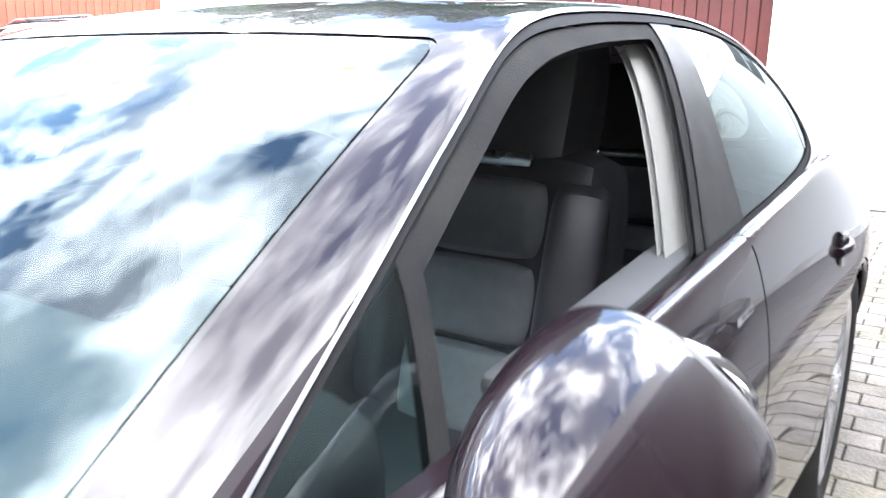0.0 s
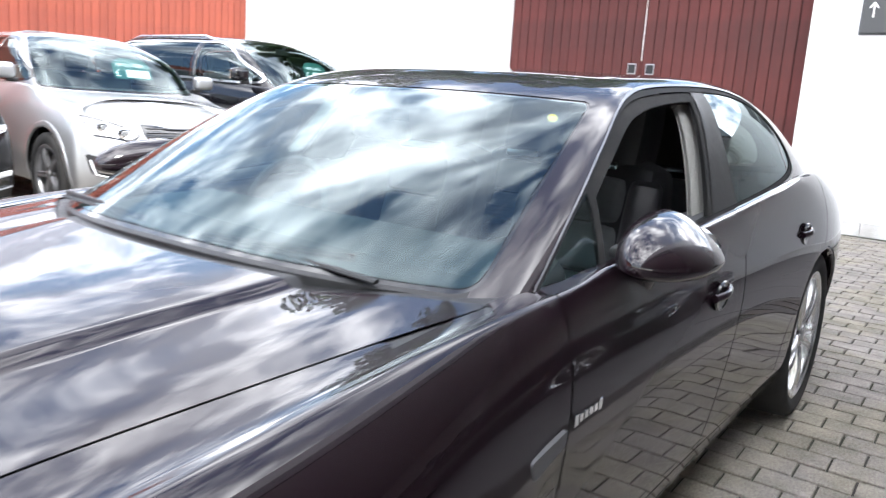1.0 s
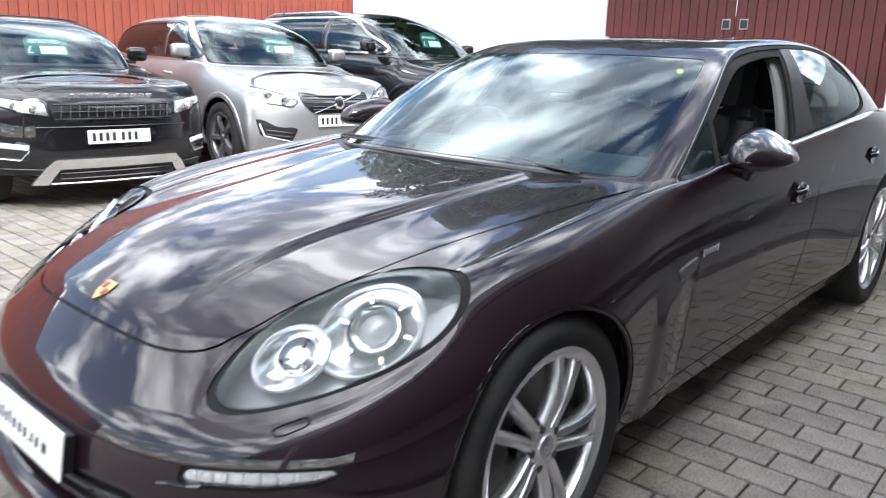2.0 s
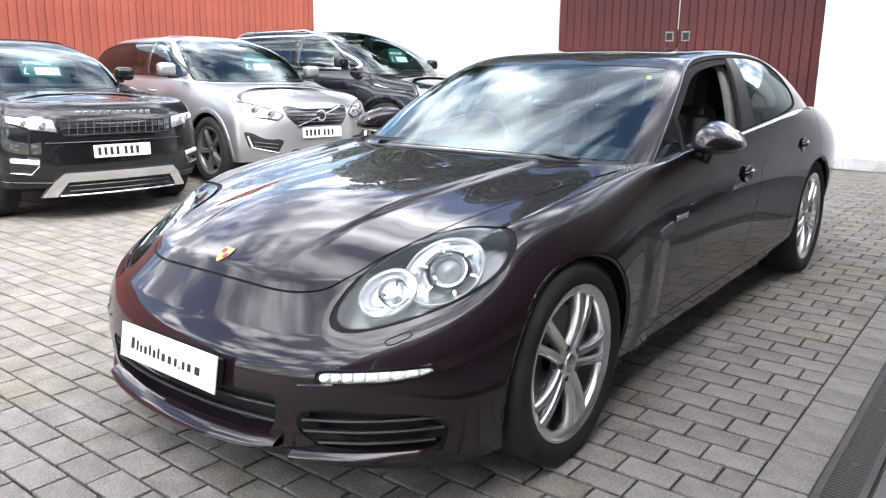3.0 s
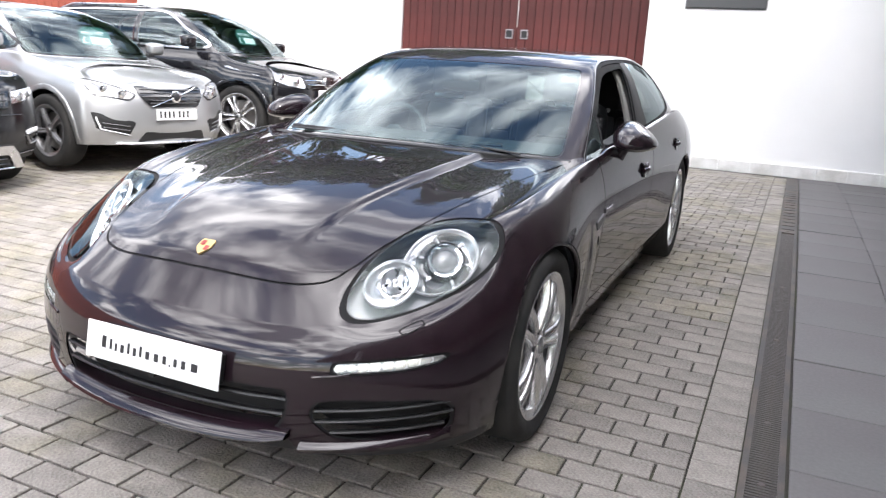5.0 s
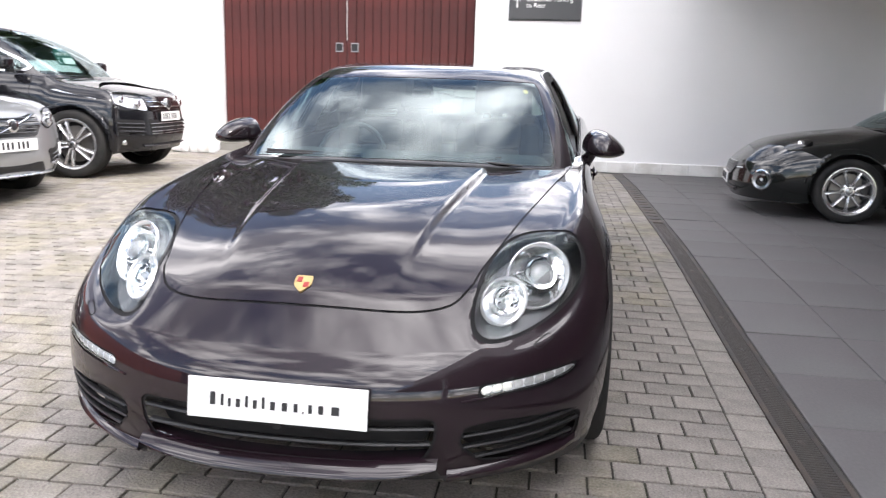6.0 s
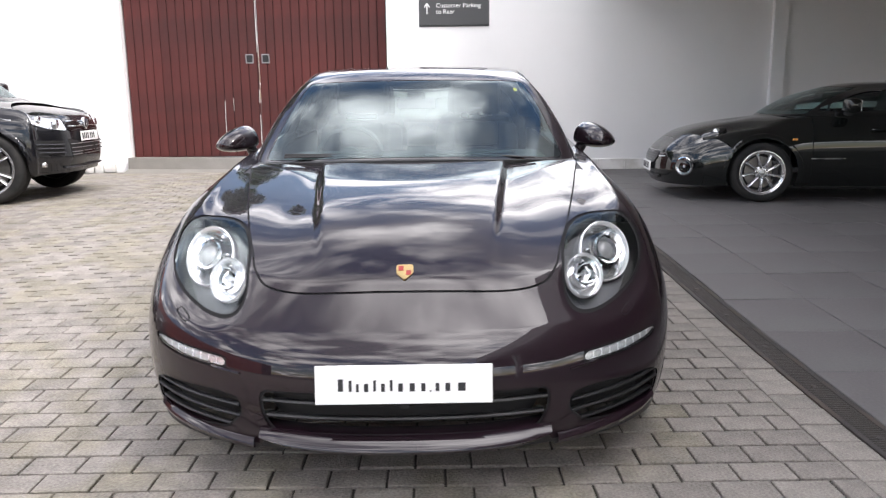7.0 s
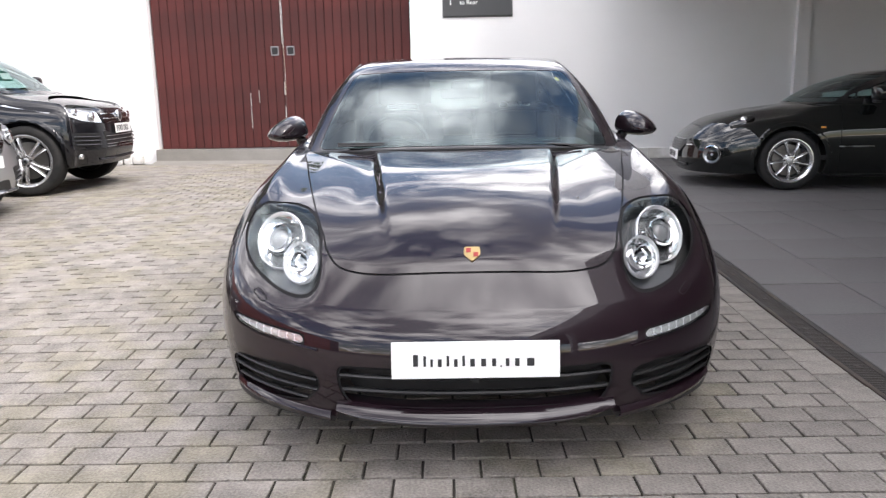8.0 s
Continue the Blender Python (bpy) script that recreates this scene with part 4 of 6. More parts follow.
body = Skin.loft([S_SILL, S_LOW, S_WIDE, S_UPPER, S_CREST, S_VALLEY, S_DOME, S_SPINE], 330, 150)


def deck_terms(x, y):
    x2 = x * x
    return np.stack([1 + 0 * x, y, y * y, y**3, y**4, x2, x2 * y, x2 * y * y, x2 * x2, x2 * x2 * y, x2**3], 1)


# the bonnet and the tops of the wings: one fair surface through the lines above, with two creases
deck = np.array([p for ln in (S_CREST, S_VALLEY, S_DOME, S_SPINE) for p in ln if p[1] < 0.98])
deck = np.concatenate([deck, [(0, 0.58, 0.932), (0.25, 0.585, 0.930), (0.45, 0.61, 0.926), (0.62, 0.66, 0.920), (0.74, 0.74, 0.912), (0.80, 0.82, 0.912), (0.86, 0.90, 0.915)] * 3])
deck_fit = np.linalg.lstsq(deck_terms(deck[:, 0], deck[:, 1]), deck[:, 2], rcond=None)[0]
bx, by, bz, bv = body.V[:, 0], body.V[:, 1], body.V[:, 2], body.V[:, 4]


def ramp(t):
    t = np.clip(t, 0, 1)
    return t * t * (3 - 2 * t)


on_deck = ramp((bv - 3.95) / 0.5) * ramp((1.10 - by) / 0.3)
fair = deck_terms(np.clip(bx, 0, 0.9), np.clip(by, -0.79, 1.05)) @ deck_fit
crease = ramp((bx - (0.345 + 0.12 * by)) / 0.026) * 0.018 * ramp((by + 0.66) / 0.62) * ramp((0.66 - bx) / 0.24)
body.V[:, 2] = bz + on_deck * (fair - crease - bz)
# the band under the bonnet's front edge is nearly flat and ends in a crisp bumper edge
grid = body.V.reshape(151, -1, 5)
j0, j1 = int(np.argmin(abs(grid[:, 0, 4] - 2.66))), int(np.argmin(abs(grid[:, 0, 4] - 4.06)))
lo, hi = grid[j0, :, :3].copy(), grid[j1, :, :3].copy()
hold = 0.80 * ramp((-0.46 - lo[:, 1]) / 0.22)[:, None]
for j in range(j0, j1 + 1):
    t = np.linalg.norm(grid[j, :, :3] - lo, axis=1) / np.maximum(np.linalg.norm(hi - lo, axis=1), 1e-6)
    flat_p = lo + (hi - lo) * np.clip(t, 0, 1)[:, None]
    grid[j, :, :3] += hold * (flat_p - grid[j, :, :3])
body.V[:, :] = grid.reshape(-1, 5)
# the flared blade behind the front wheel, at the wing's lower end
bx, by, bz = body.V[:, 0], body.V[:, 1], body.V[:, 2]
body.V[:, 0] += 0.013 * ramp((by - 0.50) / 0.09) * (1 - ramp((by - 0.64) / 0.14)) * ramp((0.72 - bz) / 0.20) * (bx > 0.7)
NOSE = body.V[:, :3]
C_BASE = [(0.000, 0.565, 0.935), (0.420, 0.600, 0.928), (0.755, 0.775, 0.905), (0.814, 0.922, 0.909), (0.835, 1.080, 0.915), (0.865, 1.990, 0.965), (0.880, 2.680, 0.990), (0.848, 3.100, 0.985), (0.750, 3.463, 0.960), (0.500, 3.738, 0.920), (0.000, 3.824, 0.900)]
C_MID = [(0.000, 1.000, 1.124), (0.400, 1.030, 1.120), (0.690, 1.125, 1.105), (0.750, 1.247, 1.107), (0.764, 1.390, 1.110), (0.785, 2.040, 1.145), (0.785, 2.680, 1.155), (0.745, 3.100, 1.130), (0.650, 3.385, 1.100), (0.440, 3.557, 1.070), (0.000, 3.636, 1.050)]
C_RAIL = [(0.000, 1.470, 1.302), (0.370, 1.485, 1.299), (0.598, 1.530, 1.288), (0.628, 1.622, 1.297), (0.642, 1.720, 1.304), (0.665, 2.130, 1.327), (0.655, 2.620, 1.315), (0.605, 3.020, 1.270), (0.510, 3.228, 1.249), (0.350, 3.307, 1.232), (0.000, 3.346, 1.220)]
C_ROOF = [(0.000, 1.720, 1.350), (0.310, 1.736, 1.348), (0.435, 1.817, 1.346), (0.449, 1.885, 1.349), (0.460, 1.958, 1.352), (0.465, 2.260, 1.359), (0.450, 2.572, 1.352), (0.410, 2.854, 1.330), (0.330, 2.993, 1.327), (0.220, 3.057, 1.315), (0.000, 3.085, 1.309)]
C_SPINE = [(0.000, 1.958, 1.365), (0.000, 1.979, 1.365), (0.000, 2.066, 1.367), (0.000, 2.110, 1.368), (0.000, 2.152, 1.369), (0.000, 2.343, 1.369), (0.000, 2.572, 1.360), (0.000, 2.728, 1.347), (0.000, 2.826, 1.351), (0.000, 2.873, 1.343), (0.000, 2.891, 1.341)]
cabin = Skin.loft([C_BASE, C_MID, C_RAIL, C_ROOF, C_SPINE], 440, 100)


# wheel openings
AXLES, TYRE = (0.012, 2.93), 0.352
arches = []
for ya in AXLES:
    def arch(V, ya=ya):
        d = np.hypot(V[:, 1] - ya, (V[:, 2] - 0.345) * 1.03) - 0.384
        return np.where((V[:, 0] > 0.5), d, 1.0)
    cut_out, body = body.split(arch)
    lip, body = body.split(lambda V, ya=ya: np.where(V[:, 0] > 0.5, np.hypot(V[:, 1] - ya, (V[:, 2] - 0.345) * 1.03) - 0.396, 1.0))
    arches.append((ya, lip))

# cabin opening
BASE_PLAN = [(x, y) for x, y, z in C_BASE]
opening = rounded(BASE_PLAN + [(-x, y) for x, y in BASE_PLAN[-2:0:-1]], 6)
hole, body = body.split(lambda V: np.where(V[:, 2] > 0.8, outline_distance(V[:, 0], V[:, 1], opening) + 0.012, 1.0))

# headlamps
HL_C, HL_A, HL_N = (.692, -.445, .749), (.223, .513, .191), (.55, -.42, .72)
lamp_fn = egg(HL_C, HL_A, HL_N, 0.303, 0.130, 0.20)
la, ln_ = Vector(HL_A).normalized(), Vector(HL_N).normalized()
lb = ln_.cross(la)
seat_fn = egg(Vector(HL_C) - la * 0.030 - lb * 0.030, HL_A, HL_N, 0.325, 0.150, 0.05)
near_lamp = (body.V[:, 0] > 0.3) & (body.V[:, 1] < 0.2) & (body.V[:, 2] > 0.55)
sink = np.where(near_lamp, ramp(-seat_fn(body.V) / 0.035), 0.0) * 0.008
body.V[:, :3] -= body.normals() * sink[:, None]
lamp, rim_gap, body = body.seam(lambda V: np.where((V[:, 0] > 0.3) & (V[:, 1] < 0.2) & (V[:, 2] > 0.56), lamp_fn(V), 1.0), 0.0055)

# the lid of the lamp's washer
LID = filleted([(-0.225, -0.128), (-0.150, -0.140), (-0.150, -0.162), (-0.225, -0.150)], 0.006, 3)


def lid_fn(V):
    d = (V[:, :3] - np.array(HL_C)) @ np.array([la, lb]).T
    return np.where((V[:, 0] > 0.3) & (V[:, 1] < 0.0) & (V[:, 2] > 0.5), outline_distance(d[:, 0], d[:, 1], LID), 1.0)


lid, lid_gap, body = body.seam(lid_fn, 0.0018)

# intakes and running lamps in the nose, as outlines in x and z
def nose_cut(sk, outline, gap=0.004):
    return sk.seam(lambda V: np.where(V[:, 1] < -0.3, outline_distance(V[:, 0], V[:, 2], outline), 1.0), gap)


MID_IN = filleted([(-.44, .405), (.44, .405), (.435, .33), (.40, .272), (-.40, .272), (-.435, .33)], 0.025)
SIDE_IN = filleted([(.50, .325), (.515, .374), (.60, .386), (.80, .374), (.845, .345), (.835, .27), (.78, .238), (.56, .262)], 0.02)
DRL = filleted([(.553, .457), (.72, .469), (.80, .483), (.828, .499), (.822, .512), (.70, .503), (.553, .492)], 0.010)
mid_in, g1, body = nose_cut(body, MID_IN)
side_in, g2, body = nose_cut(body, SIDE_IN)
drl, g3, body = nose_cut(body, DRL)
lip_part, body = body.split(lambda V: np.where((V[:, 1] < -0.5) & (V[:, 2] < 0.3), np.maximum(V[:, 2] - 0.262, np.abs(V[:, 0]) - 0.43 - 0.5 * (0.262 - V[:, 2])), 1.0))

# shut lines
HOOD = [(0, -.708), (.28, -.692), (.43, -.642), (.492, -.56), (.52, -.46), (.575, -.27), (.66, .10), (.735, .47), (.778, .68), (.776, .745), (.70, .705), (.42, .572), (0, .537)]
hood_line = rounded(HOOD + [(-x, y) for x, y in HOOD[-2:0:-1]], 6)
hood, g4, body = body.seam(lambda V: np.where(V[:, 2] > 0.64, outline_distance(V[:, 0], V[:, 1], hood_line), 1.0), 0.003)
cowl, body = body.split(lambda V: np.where((V[:, 4] > 4.2) & (V[:, 1] > 0.48), outline_distance(V[:, 0], V[:, 1], [(-.775, .4), (.775, .4), (.775, 1.2), (-.775, 1.2)]), 1.0))
e1 = curve_of([(0.1, .80), (.35, .76), (.57, .785), (.80, .842), (.91, .866), (1.25, .85)])
e2 = curve_of([(0.1, 1.70), (.35, 1.75), (.557, 1.83), (.80, 1.925), (1.23, 1.95)])
e3 = curve_of([(0.100, 2.400), (0.350, 2.420), (0.524, 2.522), (0.700, 2.873), (0.900, 2.984), (1.050, 3.002), (1.219, 3.002)])
sill, g5, body = body.seam(lambda V: np.where(V[:, 1] > 0.55, np.where(V[:, 1] < 2.55, V[:, 2] - 0.285, 1.0), 1.0), 0.003)
front, g6, body = body.seam(lambda V: V[:, 1] - e1(V[:, 2]), 0.0035)
door_f, g7, body = body.seam(lambda V: V[:, 1] - e2(V[:, 2]), 0.0035)
door_r, g8, quarter = body.seam(lambda V: V[:, 1] - e3(V[:, 2]), 0.0035)
b1 = curve_of([(0.1, -.40), (.5, -.40), (.66, -.385), (.74, -.30), (.80, -.28), (1.2, -.28)])
bumper, fender = front.split(lambda V: V[:, 1] - b1(V[:, 2]))

PAINT = M["aubergine"]
skin_object("bonnet", hood, PAINT, saloon, thick=0.006)
valance, bumper = bumper.split(lambda V: V[:, 2] - 0.222)
skin_object("front_valance", valance, M["black_plastic"], saloon, thick=0.006)
skin_object("front_bumper", bumper, PAINT, saloon, thick=0.006)
skin_object("lower_apron", lip_part.pushed(-0.012), M["black_plastic"], saloon, thick=0.006)
b = bmesh.new()
prev = None
for x in np.linspace(-0.445, 0.445, 41):
    y = on_skin(NOSE, abs(x), 0.255)
    e = 1 - abs(x / 0.445) ** 8
    lift = 0.026 * abs(x / 0.445) ** 4
    row = [b.verts.new((x, y + dy, 0.242 + lift + dz * (0.55 + 0.45 * e))) for dy, dz in ((0.050, 0.036), (0.020, 0.036), (-0.012, 0.026), (-0.036, 0.006), (-0.040, -0.006), (-0.030, -0.018), (0.05, -0.026))]
    if prev:
        for p, q, r, t in zip(prev, prev[1:], row[1:], row):
            b.faces.new((p, t, r, q))
    prev = row
bmesh.ops.recalc_face_normals(b, faces=b.faces[:])
part("front_lip", b, PAINT, saloon, smooth=True)
for sg in (1, -1):
    xs = np.linspace(0.47, 0.835, 22)
    curve = np.polyfit(xs, [on_skin(NOSE, x, 0.235) for x in xs], 3)
    b = bmesh.new()
    prev = None
    for x in xs:
        y, lift = float(np.polyval(curve, x)), 0.05 * (x - 0.47) + 0.012 * ramp((x - 0.78) / 0.055)
        row = [b.verts.new((sg * x, y + dy, 0.222 + lift + dz)) for dy, dz in ((0.060, 0.026), (0.012, 0.024), (-0.010, 0.016), (-0.020, 0.002), (-0.012, -0.012), (0.05, -0.018))]
        if prev:
            for p, q, r, t in zip(prev, prev[1:], row[1:], row):
                b.faces.new((p, t, r, q))
        prev = row
    bmesh.ops.recalc_face_normals(b, faces=b.faces[:])
    part("side_lip", b, PAINT, saloon, smooth=True)
for nm, sk in (("front_wing", fender), ("front_door", door_f), ("rear_door", door_r), ("sill_panel", sill)):
    both_sides(nm, sk, PAINT, saloon, 0.006)
skin_object("rear_quarter", quarter, PAINT, saloon, thick=0.006)
skin_object("shut_line", g4.pushed(-0.005), M["gap"], saloon)
skin_object("shut_line", g1.pushed(-0.005), M["gap"], saloon)
for g in (g2, g3, g5, g6, g7, g8, rim_gap):
    both_sides("shut_line", g.pushed(-0.005), M["gap"], saloon)
skin_object("scuttle", cowl.pushed(-0.004), M["black_plastic"], saloon, thick=0.004)
skin_object("centre_intake", mid_in.pushed(-0.07), M["black_plastic"], saloon)
for sk in (side_in,):
    both_sides("side_intake", sk.pushed(-0.06), M["black_plastic"], saloon)

# wheel arches: lips and liners
for ya, lip in arches:
    for s in ("left", "right"):
        skin_object("arch_lip", lip.pushed(-0.002), PAINT, saloon, s, 0.02)
        sg = 1 if s == "left" else -1
        b = bmesh.new()
        prev = None
        for k in range(29):
            a = math.pi * (-0.12 + 1.24 * k / 28)
            yy, zz = ya + 0.400 * math.cos(a), 0.345 + 0.400 * math.sin(a) / 1.03
            xo = 0.92 if zz > 0.3 else 0.88
            row = [b.verts.new((sg * xx, yy, zz)) for xx in (xo, 0.60)]
            if prev:
                b.faces.new((prev[0], row[0], row[1], prev[1]))
            prev = row
        part("wheel_liner", b, M["black_plastic"], saloon)
    wheel(saloon, 0.950 if ya < 1 else 0.974, ya, TYRE, 0.262, 0.255, 1, lean=0.08 if ya < 1 else 0.35)
    wheel(saloon, -0.928 if ya < 1 else -0.950, ya, TYRE, 0.262, 0.255, -1, lean=0.2)
part("underbody", box(1.66, 2.2, 0.22, (0, 1.46, 0.27), 0.03), M["black_plastic"], saloon)
part("engine_bay", box(1.1, 1.1, 0.45, (0, 0.1, 0.45), 0.03), M["black_plastic"], saloon)
part("boot_floor", box(1.1, 1.1, 0.45, (0, 3.0, 0.5), 0.03), M["black_plastic"], saloon)

# intake slats
for k, z in enumerate((.372, .325)):
    pts = [(x, on_skin(NOSE, abs(x), z) + 0.018, z) for x in np.linspace(-.43 + 0.01 * k, .43 - 0.01 * k, 25)]
    part("intake_slat", tube(pts, 0.013, 8, flat=0.55), M["black_plastic"], saloon, smooth=True)
for sg in (1, -1):
    for z, x0, x1 in ((.345, .51, .83), (.310, .51, .835), (.275, .545, .815)):
        xs = np.linspace(x0, x1, 16)
        curve = np.polyfit(xs, [on_skin(NOSE, x, z) for x in xs], 3)
        pts = [(sg * x, float(np.polyval(curve, x)) + 0.014, z + (x - x0) * 0.05) for x in xs]
        part("intake_slat", tube(pts, 0.011, 8, flat=0.55), M["black_plastic"], saloon, smooth=True)
part("tow_sensor", lathe([(0, .02), (.014, .02), (.018, 0)], 12, pose(0, -.882, .385, 0, 0, 0) @ pose(0, 0, 0, 0, 0, -90)), M["black_plastic"], saloon)

# running lamps with their diodes
for s, sg in (("left", 1), ("right", -1)):
    back = skin_object("running_lamp", drl.pushed(-0.012), M["lamp_white"], saloon, s, label="clear strip of daytime diodes")
    skin_object("lamp_cover", drl.pushed(0.001), M["glass_lamp"], back, s)
    inside = lambda V: outline_distance(V[:, 0], V[:, 2], DRL) + 0.005
    edge_strip = drl.split(inside)[1]
    skin_object("lamp_bezel", edge_strip.pushed(-0.001), M["satin"], back, s)
    for k in range(9):
        diode = drl.split(lambda V: np.maximum(inside(V), np.abs(V[:, 0] - 0.573 - 0.0295 * k) - 0.0138))[0]
        skin_object("diode", diode.pushed(-0.007), M["dish"], back, s)
    pts = [(sg * x, on_skin(NOSE, x, (.450 + (x - .50) * .10)) - 0.002, (.450 + (x - .50) * .10)) for x in np.linspace(.505, .60, 5)]
    part("lamp_trim", tube(pts, 0.004, 6), PAINT, back)

# headlamps
for s, sg in (("left", 1), ("right", -1)):
    mir = Matrix() if sg == 1 else MIRROR_X
    house = skin_object("headlamp", lamp.pushed(-0.075), M["lamp_grey"], saloon, s, label="teardrop headlamp with two round units")
    skin_object("lamp_cover", lamp.pushed(0.004), M["glass_lamp"], house, s)
    a, n = Vector(HL_A).normalized(), Vector(HL_N).normalized()
    bq = n.cross(a)
    c = Vector(HL_C)
    aim = (n * 0.85 + Vector((0.03, -0.36, 0.05))).normalized()
    for off, side, r, dep in ((0.056, -0.016, 0.112, 0.028), (-0.112, 0.010, 0.078, 0.024)):
        flat = (lamp.V[:, :3] - np.array(c)) @ np.array([a, bq]).T
        top = lamp.V[np.argmin(((flat - (off, side)) ** 2).sum(1)), :3]
        p = Vector(top) - n * dep
        lamp_unit(house, mir @ frame_to(p, a, aim) @ Matrix.Diagonal((1, 1.18, 0.86, 1)), r, r > 0.1)
    skin_object("washer_lid", lid, PAINT, saloon, s)
    skin_object("shut_line", lid_gap.pushed(-0.003), M["gap"], saloon, s)

# plate, crest
plate = part("number_plate", box(0.52, 0.006, 0.115, (0, 0, 0), 0.0025), M["plate_white"], saloon, "white dealer plate with dark lettering")
plate.matrix_basis = pose(0, -0.896, 0.447, -11, 0, 0)
part("plate_bracket", box(0.50, 0.03, 0.09, (0, 0.018, 0), 0.004), M["black_plastic"], plate)
x = -0.200
for bw, bh in ((.030, .05), (.016, .045), (.016, .033), (.024, .033), (.016, .045), (.022, .033), (.016, .045), (.028, .033), (.030, .033), (.024, .033), (.008, .009), (.022, .033), (.028, .033), (.044, .033)):
    part("character", box(bw * 0.5, 0.002, bh * 0.72, (x + bw / 2, -0.0040, -0.025 + bh / 2), 0.0), M["ink"], plate)
    x += bw + 0.0052
shield = filleted([(-.026, .034), (.026, .034), (.027, -.005), (0, -.036), (-.027, -.005)], 0.008, 3)
CREST_Y = -.655
zc, zb_ = (float((deck_terms(np.zeros(1), np.array([y])) @ deck_fit)[0]) for y in (CREST_Y, CREST_Y + .02))
lean = -90 + math.degrees(math.atan2(zb_ - zc, .02))
crest = part("bonnet_crest", prism(shield, 0.006, pose(0, CREST_Y, zc + 0.004, lean, 0, 0)), M["gold"], saloon, "small gold shield badge")
for xx, zz in ((-.012, .016), (.012, -.004)):
    part("crest_field", prism([(xx - .008, zz - .01), (xx + .008, zz - .01), (xx + .008, zz + .01), (xx - .008, zz + .01)], 0.002, pose(0, CREST_Y, zc + 0.004, lean, 0, 0) @ pose(0, -.0015, 0)), M["red_plastic"], crest)

# ---- greenhouse ----
DLO = rounded([(.885, .914), (.915, .932), (1.10, 1.042), (1.33, 1.166), (1.55, 1.262), (1.774, 1.303), (2.098, 1.316), (2.416, 1.306), (2.66, 1.268), (2.80, 1.20), (2.838, 1.115), (2.75, 1.047), (2.45, 1.008), (1.83, .970), (1.30, .943), (.93, .917)], 8)
SIDE = lambda V: np.where(V[:, 0] > 0.3, outline_distance(V[:, 1], V[:, 2], DLO), 1.0)
slim_front = lambda V: ramp((1.77 - V[:, 1]) / 0.3)
dlo, trim, shell = cabin.seam(lambda V: (SIDE(V) - 0.009 + 0.006 * slim_front(V)) * (1.0 + 1.4 * slim_front(V)), 0.010)
# the screen, in lines and stations
WS = filleted([(-1.95, .05), (1.95, .05), (1.95, 1.92), (-1.95, 1.92)], 0.16, 6)
screen, g10, shell = shell.seam(lambda V: outline_distance(V[:, 3], V[:, 4], WS), 0.02)
RS = filleted([(8.55, .25), (11.45, .25), (11.45, 1.8), (8.55, 1.8)], 0.15, 5)
rear_screen, g11, shell = shell.seam(lambda V: outline_distance(V[:, 3], V[:, 4], RS), 0.02)
scuttle_edge, shell = shell.split(lambda V: np.maximum(V[:, 4] - 0.12, np.abs(V[:, 3]) - 1.9))
skin_object("scuttle_edge", scuttle_edge, M["black_plastic"], saloon)
skin_object("roof", shell, PAINT, saloon)
foot = cabin.grid[0]
fv, ff = [], []
for i, p in enumerate(foot):
    fv += [tuple(p), (p[0] * 1.004, p[1] - 0.004 * (p[1] < 0.85), p[2] - 0.09)]
    if i:
        ff.append((2 * i - 2, 2 * i, 2 * i + 1, 2 * i - 1))
for sg in (1, -1):
    for nm, keep, key in (("scuttle_wall", lambda f: fv[f[0]][0] < 0.70 and fv[f[0]][1] < 1.5, "black_plastic"), ("pillar_foot", lambda f: not (fv[f[0]][0] < 0.70 and fv[f[0]][1] < 1.5), "aubergine")):
        mesh_object(nm, [(sg * x, y, z) for x, y, z in fv], [f if sg == 1 else f[::-1] for f in ff if keep(f)], M[key], saloon)
ws = skin_object("windscreen", screen, M["glass_clear"], saloon, label="raked clear windscreen")
skin_object("rear_screen", rear_screen, M["glass_tint"], saloon)
skin_object("screen_seal", g10.pushed(-0.002), M["gloss_black"], saloon)
skin_object("rear_seal", g11.pushed(-0.002), M["gloss_black"], saloon)
bright_trim, black_trim = trim.split(lambda V: 0.0035 - (SIDE(V) - 0.009 + 0.006 * slim_front(V)) * (1.0 + 1.4 * slim_front(V)))
both_sides("window_trim", bright_trim.pushed(0.003), M["trim_metal"], saloon, 0.0, "satin metal window trim")
both_sides("window_seal", black_trim.pushed(-0.001), M["gap"], saloon)
p1 = curve_of([(0.916, 1.796), (1.113, 1.925), (1.333, 2.066)])
p2 = curve_of([(0.912, 2.028), (1.111, 2.082), (1.332, 2.163)])
p3 = curve_of([(0.902, 2.634), (1.101, 2.749), (1.325, 2.873)])
tri, rest = dlo.split(lambda V: V[:, 1] - 1.165 - 0.35 * (V[:, 2] - 1.04))
post_f, rest = rest.split(lambda V: V[:, 1] - 1.192 - 0.35 * (V[:, 2] - 1.04))
open_win, rest = rest.split(lambda V: V[:, 1] - p1(V[:, 2]))
_, lining = dlo.split(lambda V: V[:, 1] - p1(V[:, 2]) + 0.075)
lining, _ = lining.split(lambda V: V[:, 1] - p2(V[:, 2]) + 0.02)
both_sides("pillar_lining", lining.pushed(-0.04), M["beige"], saloon, 0.012)
frame_ring, _ = open_win.split(lambda V: np.where(V[:, 2] > 1.035 + 0.08 * (V[:, 1] - 1.19), np.minimum(-SIDE(V) - 0.027, p1(V[:, 2]) - V[:, 1] - 0.034), p1(V[:, 2]) - V[:, 1] - 0.034))
both_sides("window_frame", frame_ring.pushed(-0.006), M["rubber"], saloon, 0.012)
